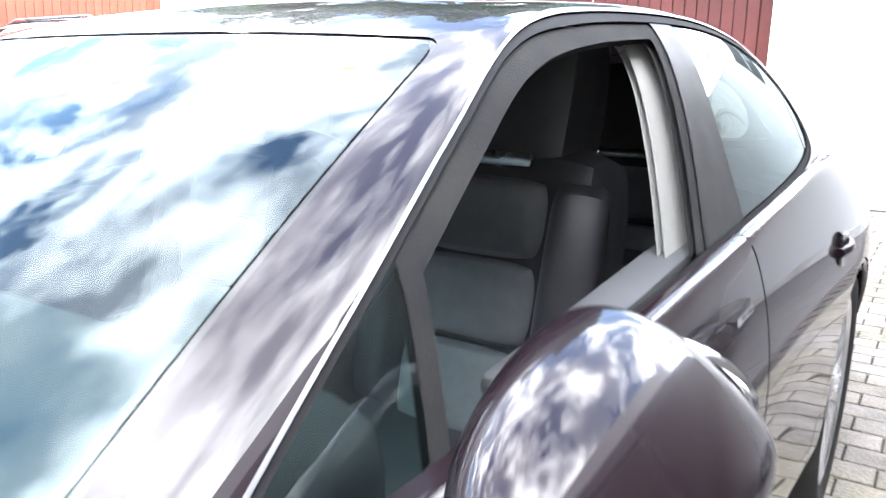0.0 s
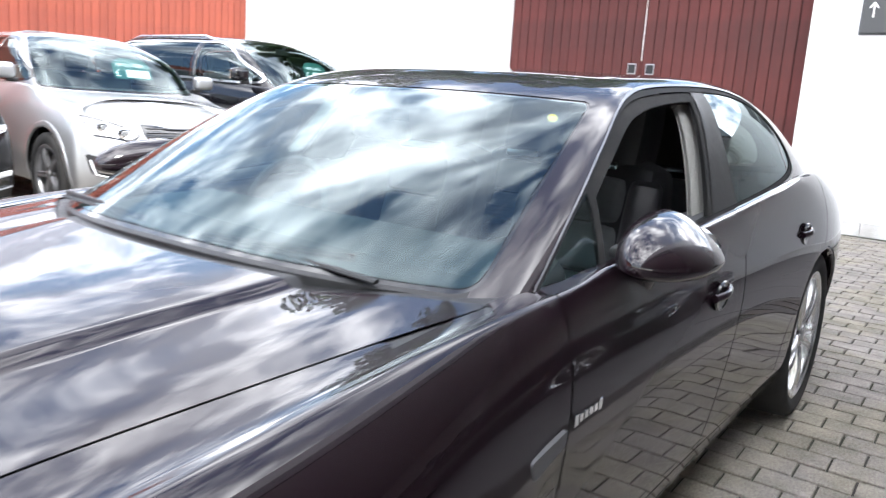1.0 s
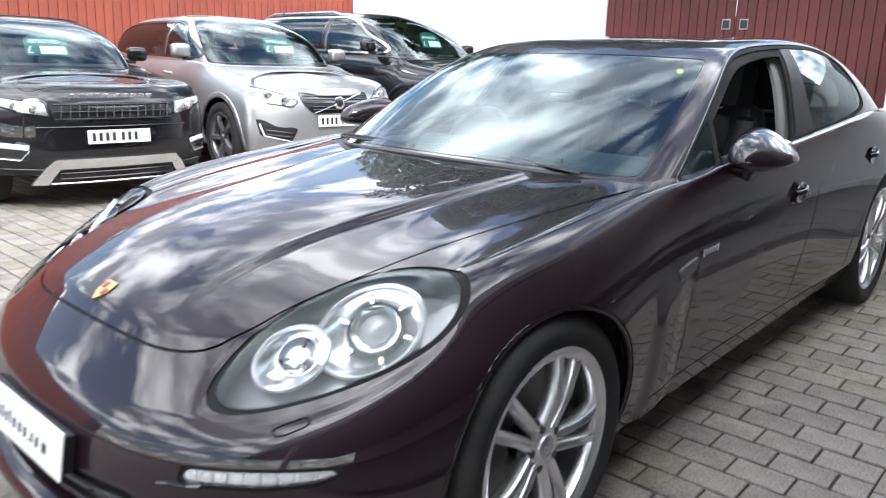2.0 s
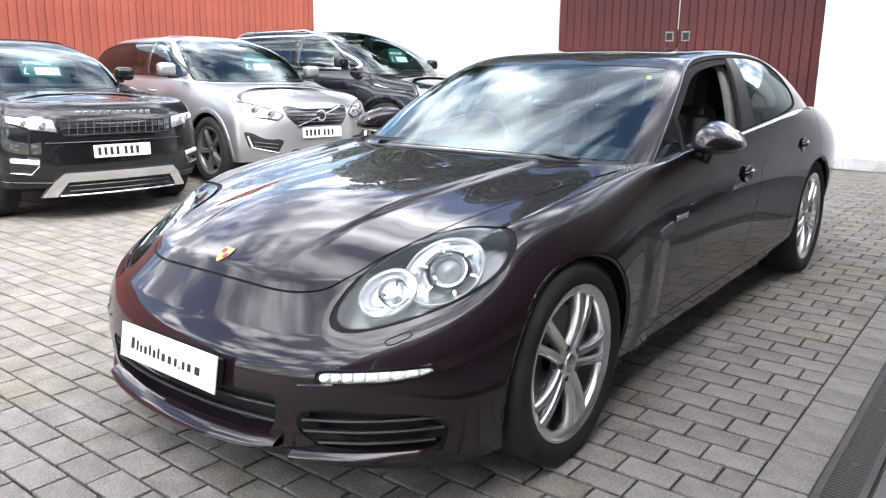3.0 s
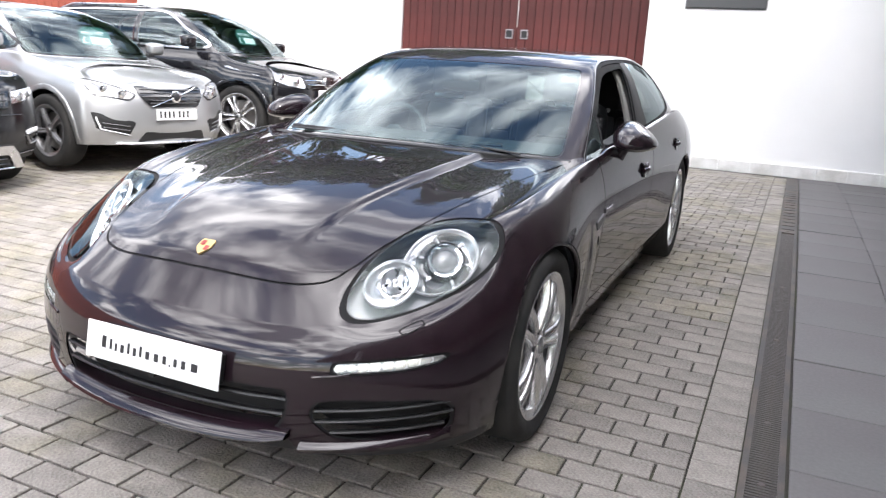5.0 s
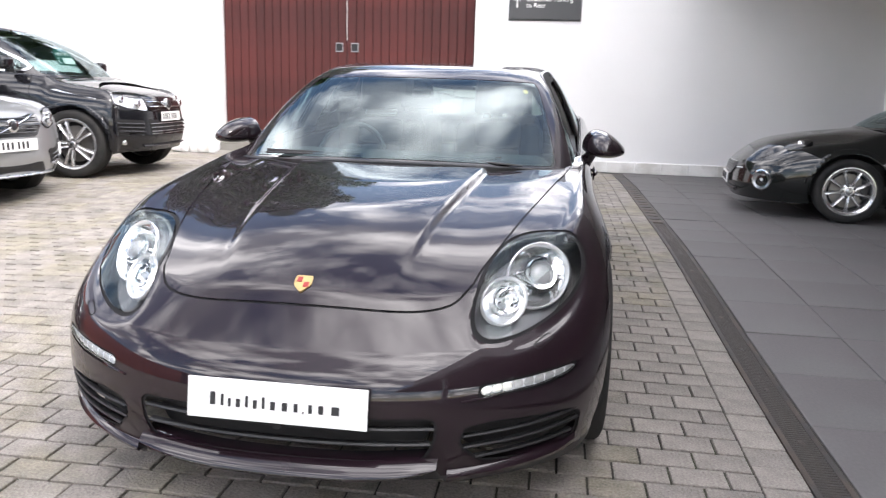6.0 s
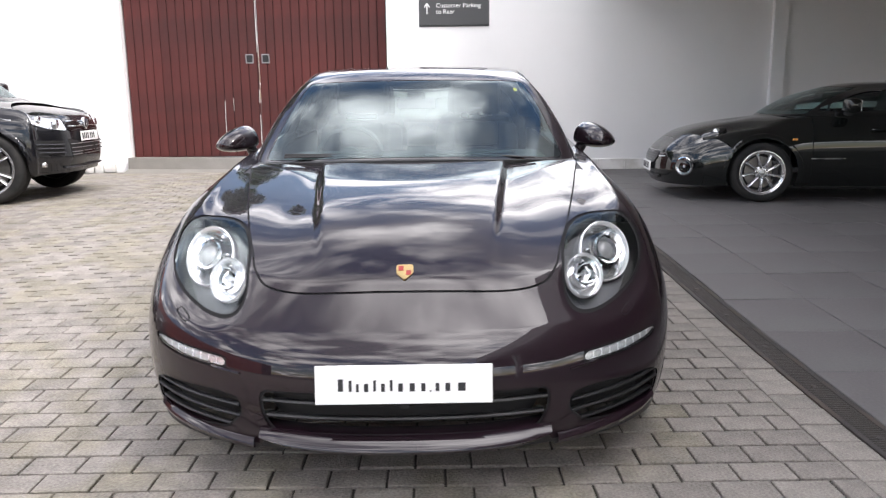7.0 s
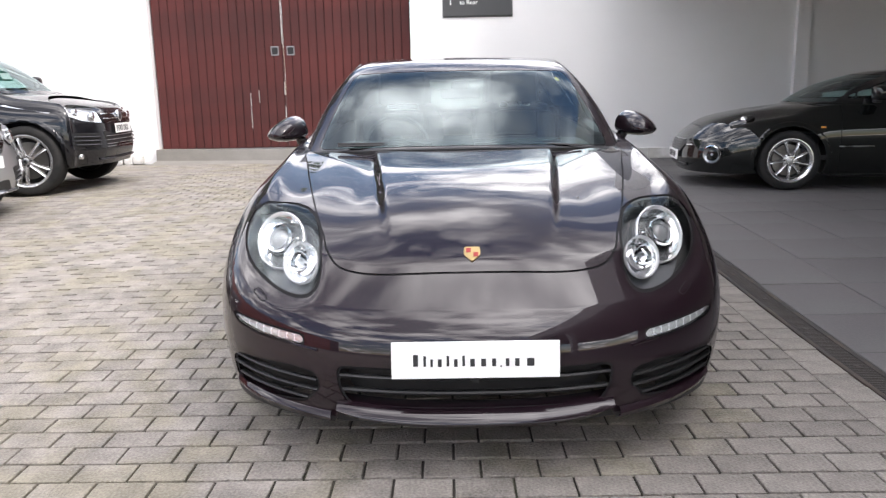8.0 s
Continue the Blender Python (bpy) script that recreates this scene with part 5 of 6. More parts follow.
post_b, rest = rest.split(lambda V: V[:, 1] - p2(V[:, 2]))
rear_win, rest = rest.split(lambda V: V[:, 1] - p3(V[:, 2]) + 0.008)
post_c, quarter_win = rest.split(lambda V: V[:, 1] - p3(V[:, 2]) - 0.008)
for nm, sk in (("front_quarter_glass", tri), ("rear_window", rear_win), ("rear_quarter_glass", quarter_win)):
    both_sides(nm, sk.pushed(-0.004), M["glass_tint"] if "rear" in nm else M["glass_clear"], saloon)
skin_object("front_window", open_win.pushed(-0.004), M["glass_clear"], saloon, "right")
for nm, sk, key in (("mirror_post", post_f, "rubber"), ("centre_post", post_b, "black_plastic"), ("rear_post", post_c, "gloss_black")):
    both_sides(nm, sk.pushed(-0.003), M[key], saloon, 0.01)

# mirrors
for sg in (1, -1):
    mir = Matrix() if sg == 1 else MIRROR_X
    at = mir @ pose(.962, 1.215, .974, 0, 0, 6)
    b = bmesh.new()
    bmesh.ops.create_uvsphere(b, u_segments=48, v_segments=32, radius=1.0)
    for v in b.verts:
        x, y, z = v.co
        u = (x + 1) / 2
        tall = 0.104 * (1.0 - 0.62 * u * u) if z > 0 else 0.046 * (1.0 - 0.20 * u)
        deep = 0.270 * (1.0 - 0.25 * u) if y < 0 else 0.070
        v.co = (x * 0.104, math.copysign(abs(y) ** 0.9, y) * deep, math.copysign(abs(z) ** 0.92, z) * tall - 0.010 * u)
    bmesh.ops.transform(b, matrix=at, verts=b.verts)
    mr = part("wing_mirror", b, PAINT, saloon, smooth=True)
    b = bmesh.new()
    bmesh.ops.create_uvsphere(b, u_segments=32, v_segments=16, radius=1.0)
    for v in b.verts:
        x, y, z = v.co
        v.co = (x * 0.084, 0.064 + y * 0.010, z * 0.054)
    bmesh.ops.transform(b, matrix=at, verts=b.verts)
    part("mirror_glass", b, M["chrome"], mr, smooth=True)
    arm = tube([(.875, 1.240, .870), (.890, 1.235, .905), (.915, 1.230, .950)], 0.036, 14, flat=0.8)
    bmesh.ops.transform(arm, matrix=mir, verts=arm.verts)
    part("mirror_arm", arm, PAINT, mr, smooth=True)

# handles, side vent, script, rubbing details
for sg in (1, -1):
    for y, z, x in ((1.68, .774, .946), (2.62, .823, .964)):
        cup = part("door_handle", lathe([(0.0, 0.004), (0.030, 0.0044), (0.046, 0.0050), (0.050, 0.0065), (0.053, 0.0010)], 32, pose(sg * x, y, z, 4, 0, 0) @ Matrix.Diagonal((sg, 1.12, 0.78, 1))), M["gloss_black"], saloon, smooth=True)
        pts = [(sg * (x + 0.001 + 0.014 * math.sin(math.pi * t)), y - 0.060 + 0.120 * t, z + 0.002 + 0.010 * t) for t in np.linspace(0, 1, 9)]
        part("handle_bar", tube(pts, 0.0115, 10, flat=1.0), PAINT, cup, smooth=True)
    b = prism([(y, z) for y, z in filleted([(.660, .680), (.790, .698), (.780, .668), (.670, .640)], .01, 3)], 0.010, Matrix(((0, sg, 0, sg * .9365), (1, 0, 0, 0), (0, 0, 1, 0), (0, 0, 0, 1))))
    part("side_vent", b, M["grey_plastic"], saloon)
    for k in range(6):
        part("script_bar", box(0.004, 0.014, 0.024 if k in (0, 5) else 0.017, (sg * .9385, .835 + .021 * k, .698), 0.001), M["chrome"], saloon)

# wipers
for x0, y0, x1, y1 in ((-.05, .590, -.62, .685), (.58, .660, .05, .610)):
    z0 = .932
    arm = tube([(x0, y0, z0), ((x0 + x1) / 2, (y0 + y1) / 2 + .01, z0 + .018), (x1, y1, z0 + .012)], 0.010, 6, flat=0.5)
    w = part("wiper", arm, M["black_plastic"], saloon)
    part("wiper_blade", tube([(x0 - .1, y0 + .045, z0 + .022), (x1, y1 + .012, z0 + .02)], 0.009, 6), M["black_plastic"], w)

# ---- cabin ----
def cushion(w, h, depth, crown, n=16):
    """A stuffed leather slab in x and z with a rounded face towards -y."""
    b = bmesh.new()
    rows = []
    for j in range(n + 1):
        v = -1 + 2 * j / n
        row = []
        for i in range(n + 1):
            u = -1 + 2 * i / n
            edge = (1 - abs(u) ** 6) * (1 - abs(v) ** 6)
            pinch = 1 - 0.10 * abs(u) ** 3 * abs(v) ** 3
            row.append(b.verts.new((u * w / 2 * pinch, -depth * 0.5 * edge ** 0.4 - crown * (1 - u * u) * edge, v * h / 2 * pinch)))
        rows.append(row)
    for p, q in zip(rows, rows[1:]):
        for i in range(n):
            b.faces.new((p[i], p[i + 1], q[i + 1], q[i]))
    ring = [e for e in b.edges if e.is_boundary]
    ext = bmesh.ops.extrude_edge_only(b, edges=ring)
    vs = [g for g in ext["geom"] if isinstance(g, bmesh.types.BMVert)]
    bmesh.ops.translate(b, vec=(0, depth * 0.5, 0), verts=vs)
    bmesh.ops.contextual_create(b, geom=[e for e in b.edges if e.is_boundary])
    bmesh.ops.recalc_face_normals(b, faces=b.faces[:])
    return b


def seat(x, y, z, label):
    st = part("seat", box(0.50, 0.52, 0.16, (x, y, z), 0.05, seg=3), M["leather"], saloon, label, smooth=True)
    m = pose(x, y + 0.24, z + 0.02, -16, 0, 0)

    def placed(name, b, at, material, parent, turn=0):
        bmesh.ops.transform(b, matrix=m @ pose(at[0], at[1], at[2], 0, 0, turn), verts=b.verts)
        return part(name, b, M[material], parent, smooth=True)
    bk = placed("backrest", cushion(0.50, 0.66, 0.16, 0.0), (0, 0.03, 0.31), "leather", st)
    placed("headrest", cushion(0.33, 0.32, 0.14, 0.012), (0, 0.03, 0.72), "leather", bk)
    for s in (-1, 1):
        placed("bolster", cushion(0.12, 0.54, 0.13, 0.01), (s * 0.195, -0.018, 0.29), "leather", bk, s * 22)
    for zz, hh in ((0.115, 0.19), (0.30, 0.17), (0.47, 0.16)):
        placed("seat_panel", cushion(0.28, hh, 0.05, 0.008), (0, -0.050, zz), "leather2", bk)
    placed("belt_slot", box(0.20, 0.02, 0.03, (0, 0, 0), 0.008), (0, -0.06, 0.585), "satin", bk)
    return st


for sx in (.37, -.37):
    seat(sx, 1.66, .46, "black leather front seat with grey panels")
    seat(sx, 2.48, .385, "black leather rear seat")
part("dashboard", box(1.42, 0.42, 0.26, (0, 1.06, .79), 0.08, seg=3), M["cabin"], saloon, smooth=True)
part("dash_top", box(1.36, 0.34, 0.05, (0, .86, .885), 0.02), M["cabin"], saloon, smooth=True)
part("centre_console", box(0.24, 1.2, 0.30, (0, 1.75, .55), 0.04), M["cabin"], saloon, smooth=True)
part("cabin_floor", box(1.6, 2.4, 0.04, (0, 1.85, .36)), M["cabin"], saloon)
part("bulkhead", box(1.5, 0.04, 0.55, (0, .66, .63)), M["cabin"], saloon)
for sg in (1, -1):
    part("door_lining", box(0.05, 1.8, 0.38, (sg * .82, 2.03, .72), 0.02), M["leather"], saloon)
    part("door_cap", box(0.07, 0.60, 0.03, (sg * .800, 1.60, .94), 0.012, pose(0, 0, 0, 3.2, 0, 0)), M["cabin"], saloon, smooth=True)
    part("red_buckle", box(0.02, 0.02, 0.05, (sg * .13, 1.66, .57), 0.004), M["red_plastic"], saloon)
sw = bmesh.new()
ring = [(0.18 * math.cos(a), 0, 0.18 * math.sin(a)) for a in np.linspace(0, 2 * math.pi, 33)]
tube(ring, 0.014, 8, sw)
box(0.34, 0.02, 0.03, (0, 0, 0), 0.008, bm=sw)
lathe([(0, -.03), (.06, -.025), (.07, 0)], 20, pose(0, 0, 0, 0, 0, 90), sw)
bmesh.ops.transform(sw, matrix=pose(-.37, 1.28, .87, -24, 0, 0), verts=sw.verts)
part("steering_wheel", sw, M["leather"], saloon, smooth=True)
part("rear_mirror", box(0.22, 0.03, 0.06, (0, 1.33, 1.165), 0.014), M["black_plastic"], saloon, smooth=True)
part("mirror_stalk", box(0.10, 0.09, 0.05, (0, 1.36, 1.205), 0.012), M["black_plastic"], saloon, smooth=True)
part("tax_disc", lathe([(0.0, 0), (.013, 0), (.013, .001)], 20, frame_to((.552, 1.365, 1.232), (1, 0, 0), (0.35, -.6, .7))), M["sticker"], saloon, "small round yellow sticker")

# ---- the other cars in the yard ----
def road_car(name, label, at, heading, paint_key, d):
    """A car from its main dimensions d: heading in degrees from +x. Returns what its details need."""
    root = tagged(new(name), label, "car", "parked cars")
    root.matrix_basis = pose(at[0], at[1], rise(at[0], at[1]), 0, 0, heading + 90)
    fo, wb, ro, w = d["fo"], d["wb"], d["ro"], d["w"]
    zs, zn, zf, zc, zb, zt = d["sill"], d["nose"], d["fender"], d["cowl"], d["belt"], d["tail"]
    yc, yh, yr, yt = d["yc"], d["yh"], d["yr"], wb + ro
    rnd = d.get("round", 0.22)

    def line(i_n, i_s, z0, z1, z2, z3, keep=1.0):
        """One character line: set back from the nose and from the side, its heights at nose, wing, belt and tail."""
        n, s = -fo + i_n, w - i_s
        return [(0, n, z0), (0.55 * s, n + 0.18 * rnd, z0), (0.87 * s, n + rnd, z0 + 0.1 * (z1 - z0)), (0.965 * s, -0.48 + 0.4 * i_n, z0 + 0.55 * (z1 - z0)), (s, 0.05, z1), (s, 0.05 + 0.5 * (yc + 0.25), z1 * 0.6 + z2 * 0.4),
                (s, yc + 0.3, z2 * 0.9 + z1 * 0.1), (s, wb * 0.6, z2), (s, wb - 0.4, z2), (s, wb, z2), (s * 0.98, wb + 0.45, z2 * 0.5 + z3 * 0.5), (s * 0.80, yt - 0.12 - i_n * 0.5, z3), (0, yt - i_n * 0.5, z3)]
    z_mid = zs + (zn - zs) * 0.5
    rows = [line(0.04, 0.05, zs, zs, zs, zs + 0.06), line(0.0, 0.01, zs + 0.13, zs + 0.14, zs + 0.14, zs + 0.2), line(0.0, 0.0, z_mid, zf * 0.62, zb * 0.62, zb * 0.68),
            line(0.025, 0.025, zn, zf * 0.86, zb * 0.85, zb * 0.9), line(0.14, 0.11, zn + d.get("lead", 0.10), zf, zb, zt)]
    hood = [(0, -fo + 0.34, zn + (zc - zn) * 0.62), (0.5 * w, -fo + 0.36, zn + (zc - zn) * 0.60), (0.68 * w, -fo + 0.55, zf - 0.05), (0.72 * w, -0.25, zf - 0.02), (0.76 * w, 0.0, zf + 0.01), (0.8 * w, 0.5 * yc + 0.14, zc - 0.02), (0.82 * w, yc + 0.3, zb - 0.03)]
    hood += [(0.84 * w, wb * 0.6, zb - 0.02), (0.84 * w, wb - 0.4, zb - 0.02), (0.82 * w, wb, zb - 0.02), (0.78 * w, wb + 0.3, zt - 0.02), (0.6 * w, yt - 0.3, zt - 0.01), (0, yt - 0.25, zt)]
    mid = [(0, -fo + 0.6, zn + (zc - zn) * 0.78), (0.25 * w, -fo + 0.62, zn + (zc - zn) * 0.78), (0.4 * w, -fo + 0.75, zn + (zc - zn) * 0.85), (0.42 * w, -0.12, zc - 0.045), (0.42 * w, 0.04, zc - 0.025), (0.42 * w, 0.5 * yc + 0.12, zc - 0.008), (0.42 * w, yc + 0.22, zc)]
    mid += [(0.5 * w, wb * 0.6, zb - 0.1), (0.5 * w, wb - 0.4, zb - 0.1), (0.5 * w, wb, zb - 0.1), (0.4 * w, wb + 0.2, zb - 0.1), (0.3 * w, yt - 0.5, zb - 0.1), (0, yt - 0.45, zb - 0.1)]
    spine = [(0, -fo + 0.72, zn + (zc - zn) * 0.84), (0, -fo + 0.76, zn + (zc - zn) * 0.85), (0, -fo + 0.86, zc - 0.07), (0, -0.04, zc - 0.035), (0, 0.08, zc - 0.015), (0, 0.5 * yc + 0.11, zc + 0.0), (0, yc + 0.15, zc + 0.008)]
    spine += [(0, wb * 0.6, zb - 0.12), (0, wb - 0.4, zb - 0.12), (0, wb, zb - 0.12), (0, wb + 0.1, zb - 0.12), (0, yt - 0.65, zb - 0.12), (0, yt - 0.6, zb - 0.12)]
    bd = Skin.loft(rows + [hood, mid, spine], 230, 70)
    grid = bd.grid
    zr, wr, wg = d["roof"], d["wr"], w - 0.10
    base = [(0, yc, zc), (0.5 * w, yc + 0.05, zc), (0.86 * wg, yc + 0.16, zc + 0.01), (wg, yc + 0.55, zb - 0.02), (wg, wb * 0.6, zb), (wg, wb - 0.3, zb), (wg - 0.02, wb + 0.2, zb + 0.02), (wg - 0.06, d["ye"] - 0.2, zb + 0.02), (0.6 * w, d["ye"], zb), (0, d["ye"] + 0.05, zb)]
    zm = zb + (zr - zb) * 0.52
    cm = [(0, yc + (yh - yc) * 0.46, zm), (0.48 * w, yc + 0.04 + (yh - yc) * 0.46, zm), (0.80 * wg, yc + 0.14 + (yh - yc) * 0.46, zm), (wg * 0.92, yc + 0.75, zm), (wg * 0.925, wb * 0.6, zm), (wg * 0.925, wb - 0.3, zm), (wg * 0.9, wb + 0.2, zm), (wg * 0.84, d["ye"] - 0.32, zm), (0.55 * w, d["ye"] - 0.16, zm), (0, d["ye"] - 0.1, zm)]
    ra = [(0, yh, zr - 0.045), (0.5 * wr, yh + 0.02, zr - 0.05), (0.86 * wr, yh + 0.10, zr - 0.065), (wr, yh + 0.4, zr - 0.06), (wr, wb * 0.62, zr - 0.05), (wr, wb - 0.2, zr - 0.055), (wr * 0.97, wb + 0.15, zr - 0.07), (wr * 0.9, yr - 0.1, zr - 0.10), (0.6 * wr, yr, zr - 0.11), (0, yr + 0.04, zr - 0.11)]
    rf = [(0, yh + 0.22, zr - 0.012), (0.4 * wr, yh + 0.24, zr - 0.014), (0.6 * wr, yh + 0.32, zr - 0.018), (0.66 * wr, yh + 0.55, zr - 0.012), (0.66 * wr, wb * 0.62, zr - 0.006), (0.66 * wr, wb - 0.2, zr - 0.008), (0.62 * wr, wb + 0.1, zr - 0.03), (0.55 * wr, yr - 0.3, zr - 0.05), (0.35 * wr, yr - 0.2, zr - 0.055), (0, yr - 0.15, zr - 0.055)]
    sp = [(0, yh + 0.45, zr - 0.002), (0, yh + 0.48, zr - 0.002), (0, yh + 0.56, zr), (0, yh + 0.75, zr), (0, wb * 0.62, zr), (0, wb - 0.25, zr), (0, wb, zr - 0.015), (0, yr - 0.5, zr - 0.03), (0, yr - 0.45, zr - 0.032), (0, yr - 0.4, zr - 0.034)]
    cb = Skin.loft([base, cm, ra, rf, sp], 130, 36)
    P = M[paint_key]
    # wheel openings
    r = d["tyre"]
    for ya in (0.0, wb):
        _, bd = bd.split(lambda V, ya=ya: np.where(V[:, 0] > 0.5 * w, np.hypot(V[:, 1] - ya, V[:, 2] - r) - r - 0.045, 1.0))
        band, bd = bd.split(lambda V, ya=ya: np.where(V[:, 0] > 0.5 * w, np.hypot(V[:, 1] - ya, V[:, 2] - r) - r - 0.095, 1.0))
        for s in ("left", "right"):
            skin_object("wheel_arch", band.pushed(0.004), M[d.get("cladding", paint_key)], root, s, 0.02)
        # an added black block gives the shade inside the wheel wells
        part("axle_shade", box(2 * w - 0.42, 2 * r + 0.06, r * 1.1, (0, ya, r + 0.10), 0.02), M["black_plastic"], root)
        for sg in (1, -1):
            wheel(root, sg * (w - 0.015), ya, r, d["rim"], 0.24, sg, d["spokes"], d["twin"], d.get("wheel", "alloy"), lean=0.1 + ya, slim=d.get("slim", 1.0))
    # cabin opening, screens and side windows
    plan = rounded([(x, y) for x, y, z in base] + [(-x, y) for x, y, z in base[-2:0:-1]], 5)
    _, bd = bd.split(lambda V: np.where(V[:, 2] > 0.6 * zc, outline_distance(V[:, 0], V[:, 1], plan) + 0.012, 1.0))
    WS = filleted([(-2.25, 0.06), (2.25, 0.06), (2.2, 1.94), (-2.2, 1.94)], 0.15, 4)
    scr, gp, cb = cb.seam(lambda V: outline_distance(V[:, 3], V[:, 4], WS), 0.03)
    y1, y2 = yc + 0.62, d["ye"] - 0.42
    glass_line = rounded([(yc + 0.36, zb + 0.035), ((yc + 0.36 + yh + 0.12) / 2, zb + (zr - zb) * 0.48), (yh + 0.16, zr - 0.105), (max(yh + 0.6, wb * 0.55), zr - 0.085), (wb - 0.1, zr - 0.095), (yr - 0.25, zr - 0.14), (y2 + 0.05, zb + (zr - zb) * 0.5), (y2 - 0.05, zb + 0.08), (wb * 0.6, zb + 0.04)], 6)
    win, tr, cb = cb.seam(lambda V: np.where(V[:, 0] > 0.3 * w, outline_distance(V[:, 1], V[:, 2], glass_line), 1.0), 0.012)
    skin_object("roof", cb, P, root, thick=0.01)
    skin_object("windscreen", scr, M["glass_clear"], root)
    skin_object("screen_seal", gp.pushed(-0.002), M["gloss_black"], root)
    both_sides("window_trim", tr.pushed(0.003), M[d.get("trim", "gloss_black")], root)
    yb = wb * 0.56
    wf, rest = win.split(lambda V: V[:, 1] - yb + 0.04 - 0.1 * (V[:, 2] - zb))
    pb, wr_ = rest.split(lambda V: V[:, 1] - yb - 0.05 - 0.1 * (V[:, 2] - zb))
    both_sides("front_window", wf.pushed(-0.004), M["glass_clear"], root)
    both_sides("rear_window", wr_.pushed(-0.004), M["glass_tint"], root)
    both_sides("centre_post", pb, M["gloss_black"], root, 0.02)
    # bonnet and door shut lines
    hl = filleted([(-0.70 * w, -fo + d.get("lip", 0.16)), (0.70 * w, -fo + d.get("lip", 0.16)), (0.83 * w, yc + 0.12), (-0.83 * w, yc + 0.12)], 0.12)
    bon, gh, bd = bd.seam(lambda V: np.where(V[:, 2] > zn * 0.98, outline_distance(V[:, 0], V[:, 1], hl), 1.0), 0.0022)
    skin_object("bonnet", bon, P, root, thick=0.006)
    skin_object("shut_line", gh.pushed(-0.005), M["gap"], root)
    for yd in (yc + 0.28, yb, wb - 0.32):
        fore, g, bd = bd.seam(lambda V, yd=yd: np.where(V[:, 2] > zs + 0.12, V[:, 1] - yd, np.where(V[:, 1] < yd, -1.0, 1.0)), 0.004)
        nm = "front_body" if yd < yb - 0.1 else ("front_door" if yd == yb else "rear_door")
        if nm == "front_body":
            low, up = fore.split(lambda V: V[:, 2] - d.get("skirt", 0.0))
            skin_object(nm, up, P, root, thick=0.006)
            if low.faces:
                skin_object("lower_skirt", low, M["black_plastic"], root, thick=0.006)
        else:
            both_sides(nm, fore, P, root, 0.006)
        both_sides("shut_line", g.pushed(-0.005), M["gap"], root)
    skin_object("rear_body", bd, P, root, thick=0.006)
    # cabin
    part("cabin_floor", box(2 * w - 0.3, wb, 0.05, (0, wb * 0.55, zs + 0.16)), M["cabin"], root)
    part("dashboard", box(2 * w - 0.4, 0.5, 0.2, (0, yc + 0.45, zc - 0.06), 0.06), M["cabin"], root, smooth=True)
    for sx in (-0.38, 0.38):
        for sy in d.get("seats", (wb * 0.50, wb * 0.80)):
            st = part("seat", box(0.48, 0.5, 0.18, (sx, sy - 0.15, zs + 0.36), 0.05), M["leather"], root, smooth=True)
            rest_at = pose(sx, sy + 0.1, zs + 0.40, -14, 0, 0)
            for nm, b in (("backrest", box(0.48, 0.14, 0.60, (0, 0, 0.32), 0.05)), ("headrest", box(0.28, 0.11, 0.18, (0, 0, 0.74), 0.04))):
                bmesh.ops.transform(b, matrix=rest_at, verts=b.verts)
                part(nm, b, M["leather"], st, smooth=True)
    sw = bmesh.new()
    tube([(0.18 * math.cos(a), 0, 0.18 * math.sin(a)) for a in np.linspace(0, 2 * math.pi, 25)], 0.014, 6, sw)
    bmesh.ops.transform(sw, matrix=pose(-0.38, yc + 0.78, zc + 0.0, -24, 0, 0), verts=sw.verts)
    part("steering_wheel", sw, M["leather"], root, smooth=True)
    part("rear_mirror", box(0.22, 0.03, 0.07, (0, yh - 0.08, zr - 0.14), 0.014), M["black_plastic"], root)
    part("underbody", box(2 * w - 0.3, wb - 0.9, 0.16, (0, wb / 2, zs + 0.04), 0.02), M["black_plastic"], root)
    # mirrors
    YM = d.get("ym", 0.60)
    for sg in (1, -1):
        b = box(0.20, 0.13, 0.145, (sg * (w + 0.055), yc + YM, zb + 0.10), 0.045, seg=3)
        mr = part("wing_mirror", b, M[d.get("mirror", paint_key)], root, smooth=True)
        part("mirror_glass", box(0.165, 0.006, 0.11, (sg * (w + 0.055), yc + YM + 0.066, zb + 0.10), 0.002), M["chrome"], mr)
        part("mirror_arm", box(0.11, 0.06, 0.04, (sg * (w - 0.02), yc + YM, zb + 0.02), 0.015), M["black_plastic"], mr)
        for yy in (yb - 0.32, wb - 0.5):
            part("door_handle", tube([(sg * (w - 0.012), yy - 0.09, zb - 0.15), (sg * (w + 0.022), yy - 0.05, zb - 0.147), (sg * (w + 0.022), yy + 0.05, zb - 0.143), (sg * (w - 0.012), yy + 0.09, zb - 0.14)], 0.014, 8), P, root, smooth=True)
        if d.get("rails"):
            part("roof_rail", tube([(sg * (wr - 0.03), yh + 0.40, zr - 0.065), (sg * (wr - 0.02), yh + 0.6, zr - 0.012), (sg * (wr - 0.02), yr - 0.5, zr - 0.03), (sg * (wr - 0.03), yr - 0.30, zr - 0.09)], 0.016, 8), M[d["rails"]], root, smooth=True)
    return root, grid


def nose_y(g, x, z):
    return on_skin(g, abs(x), z)


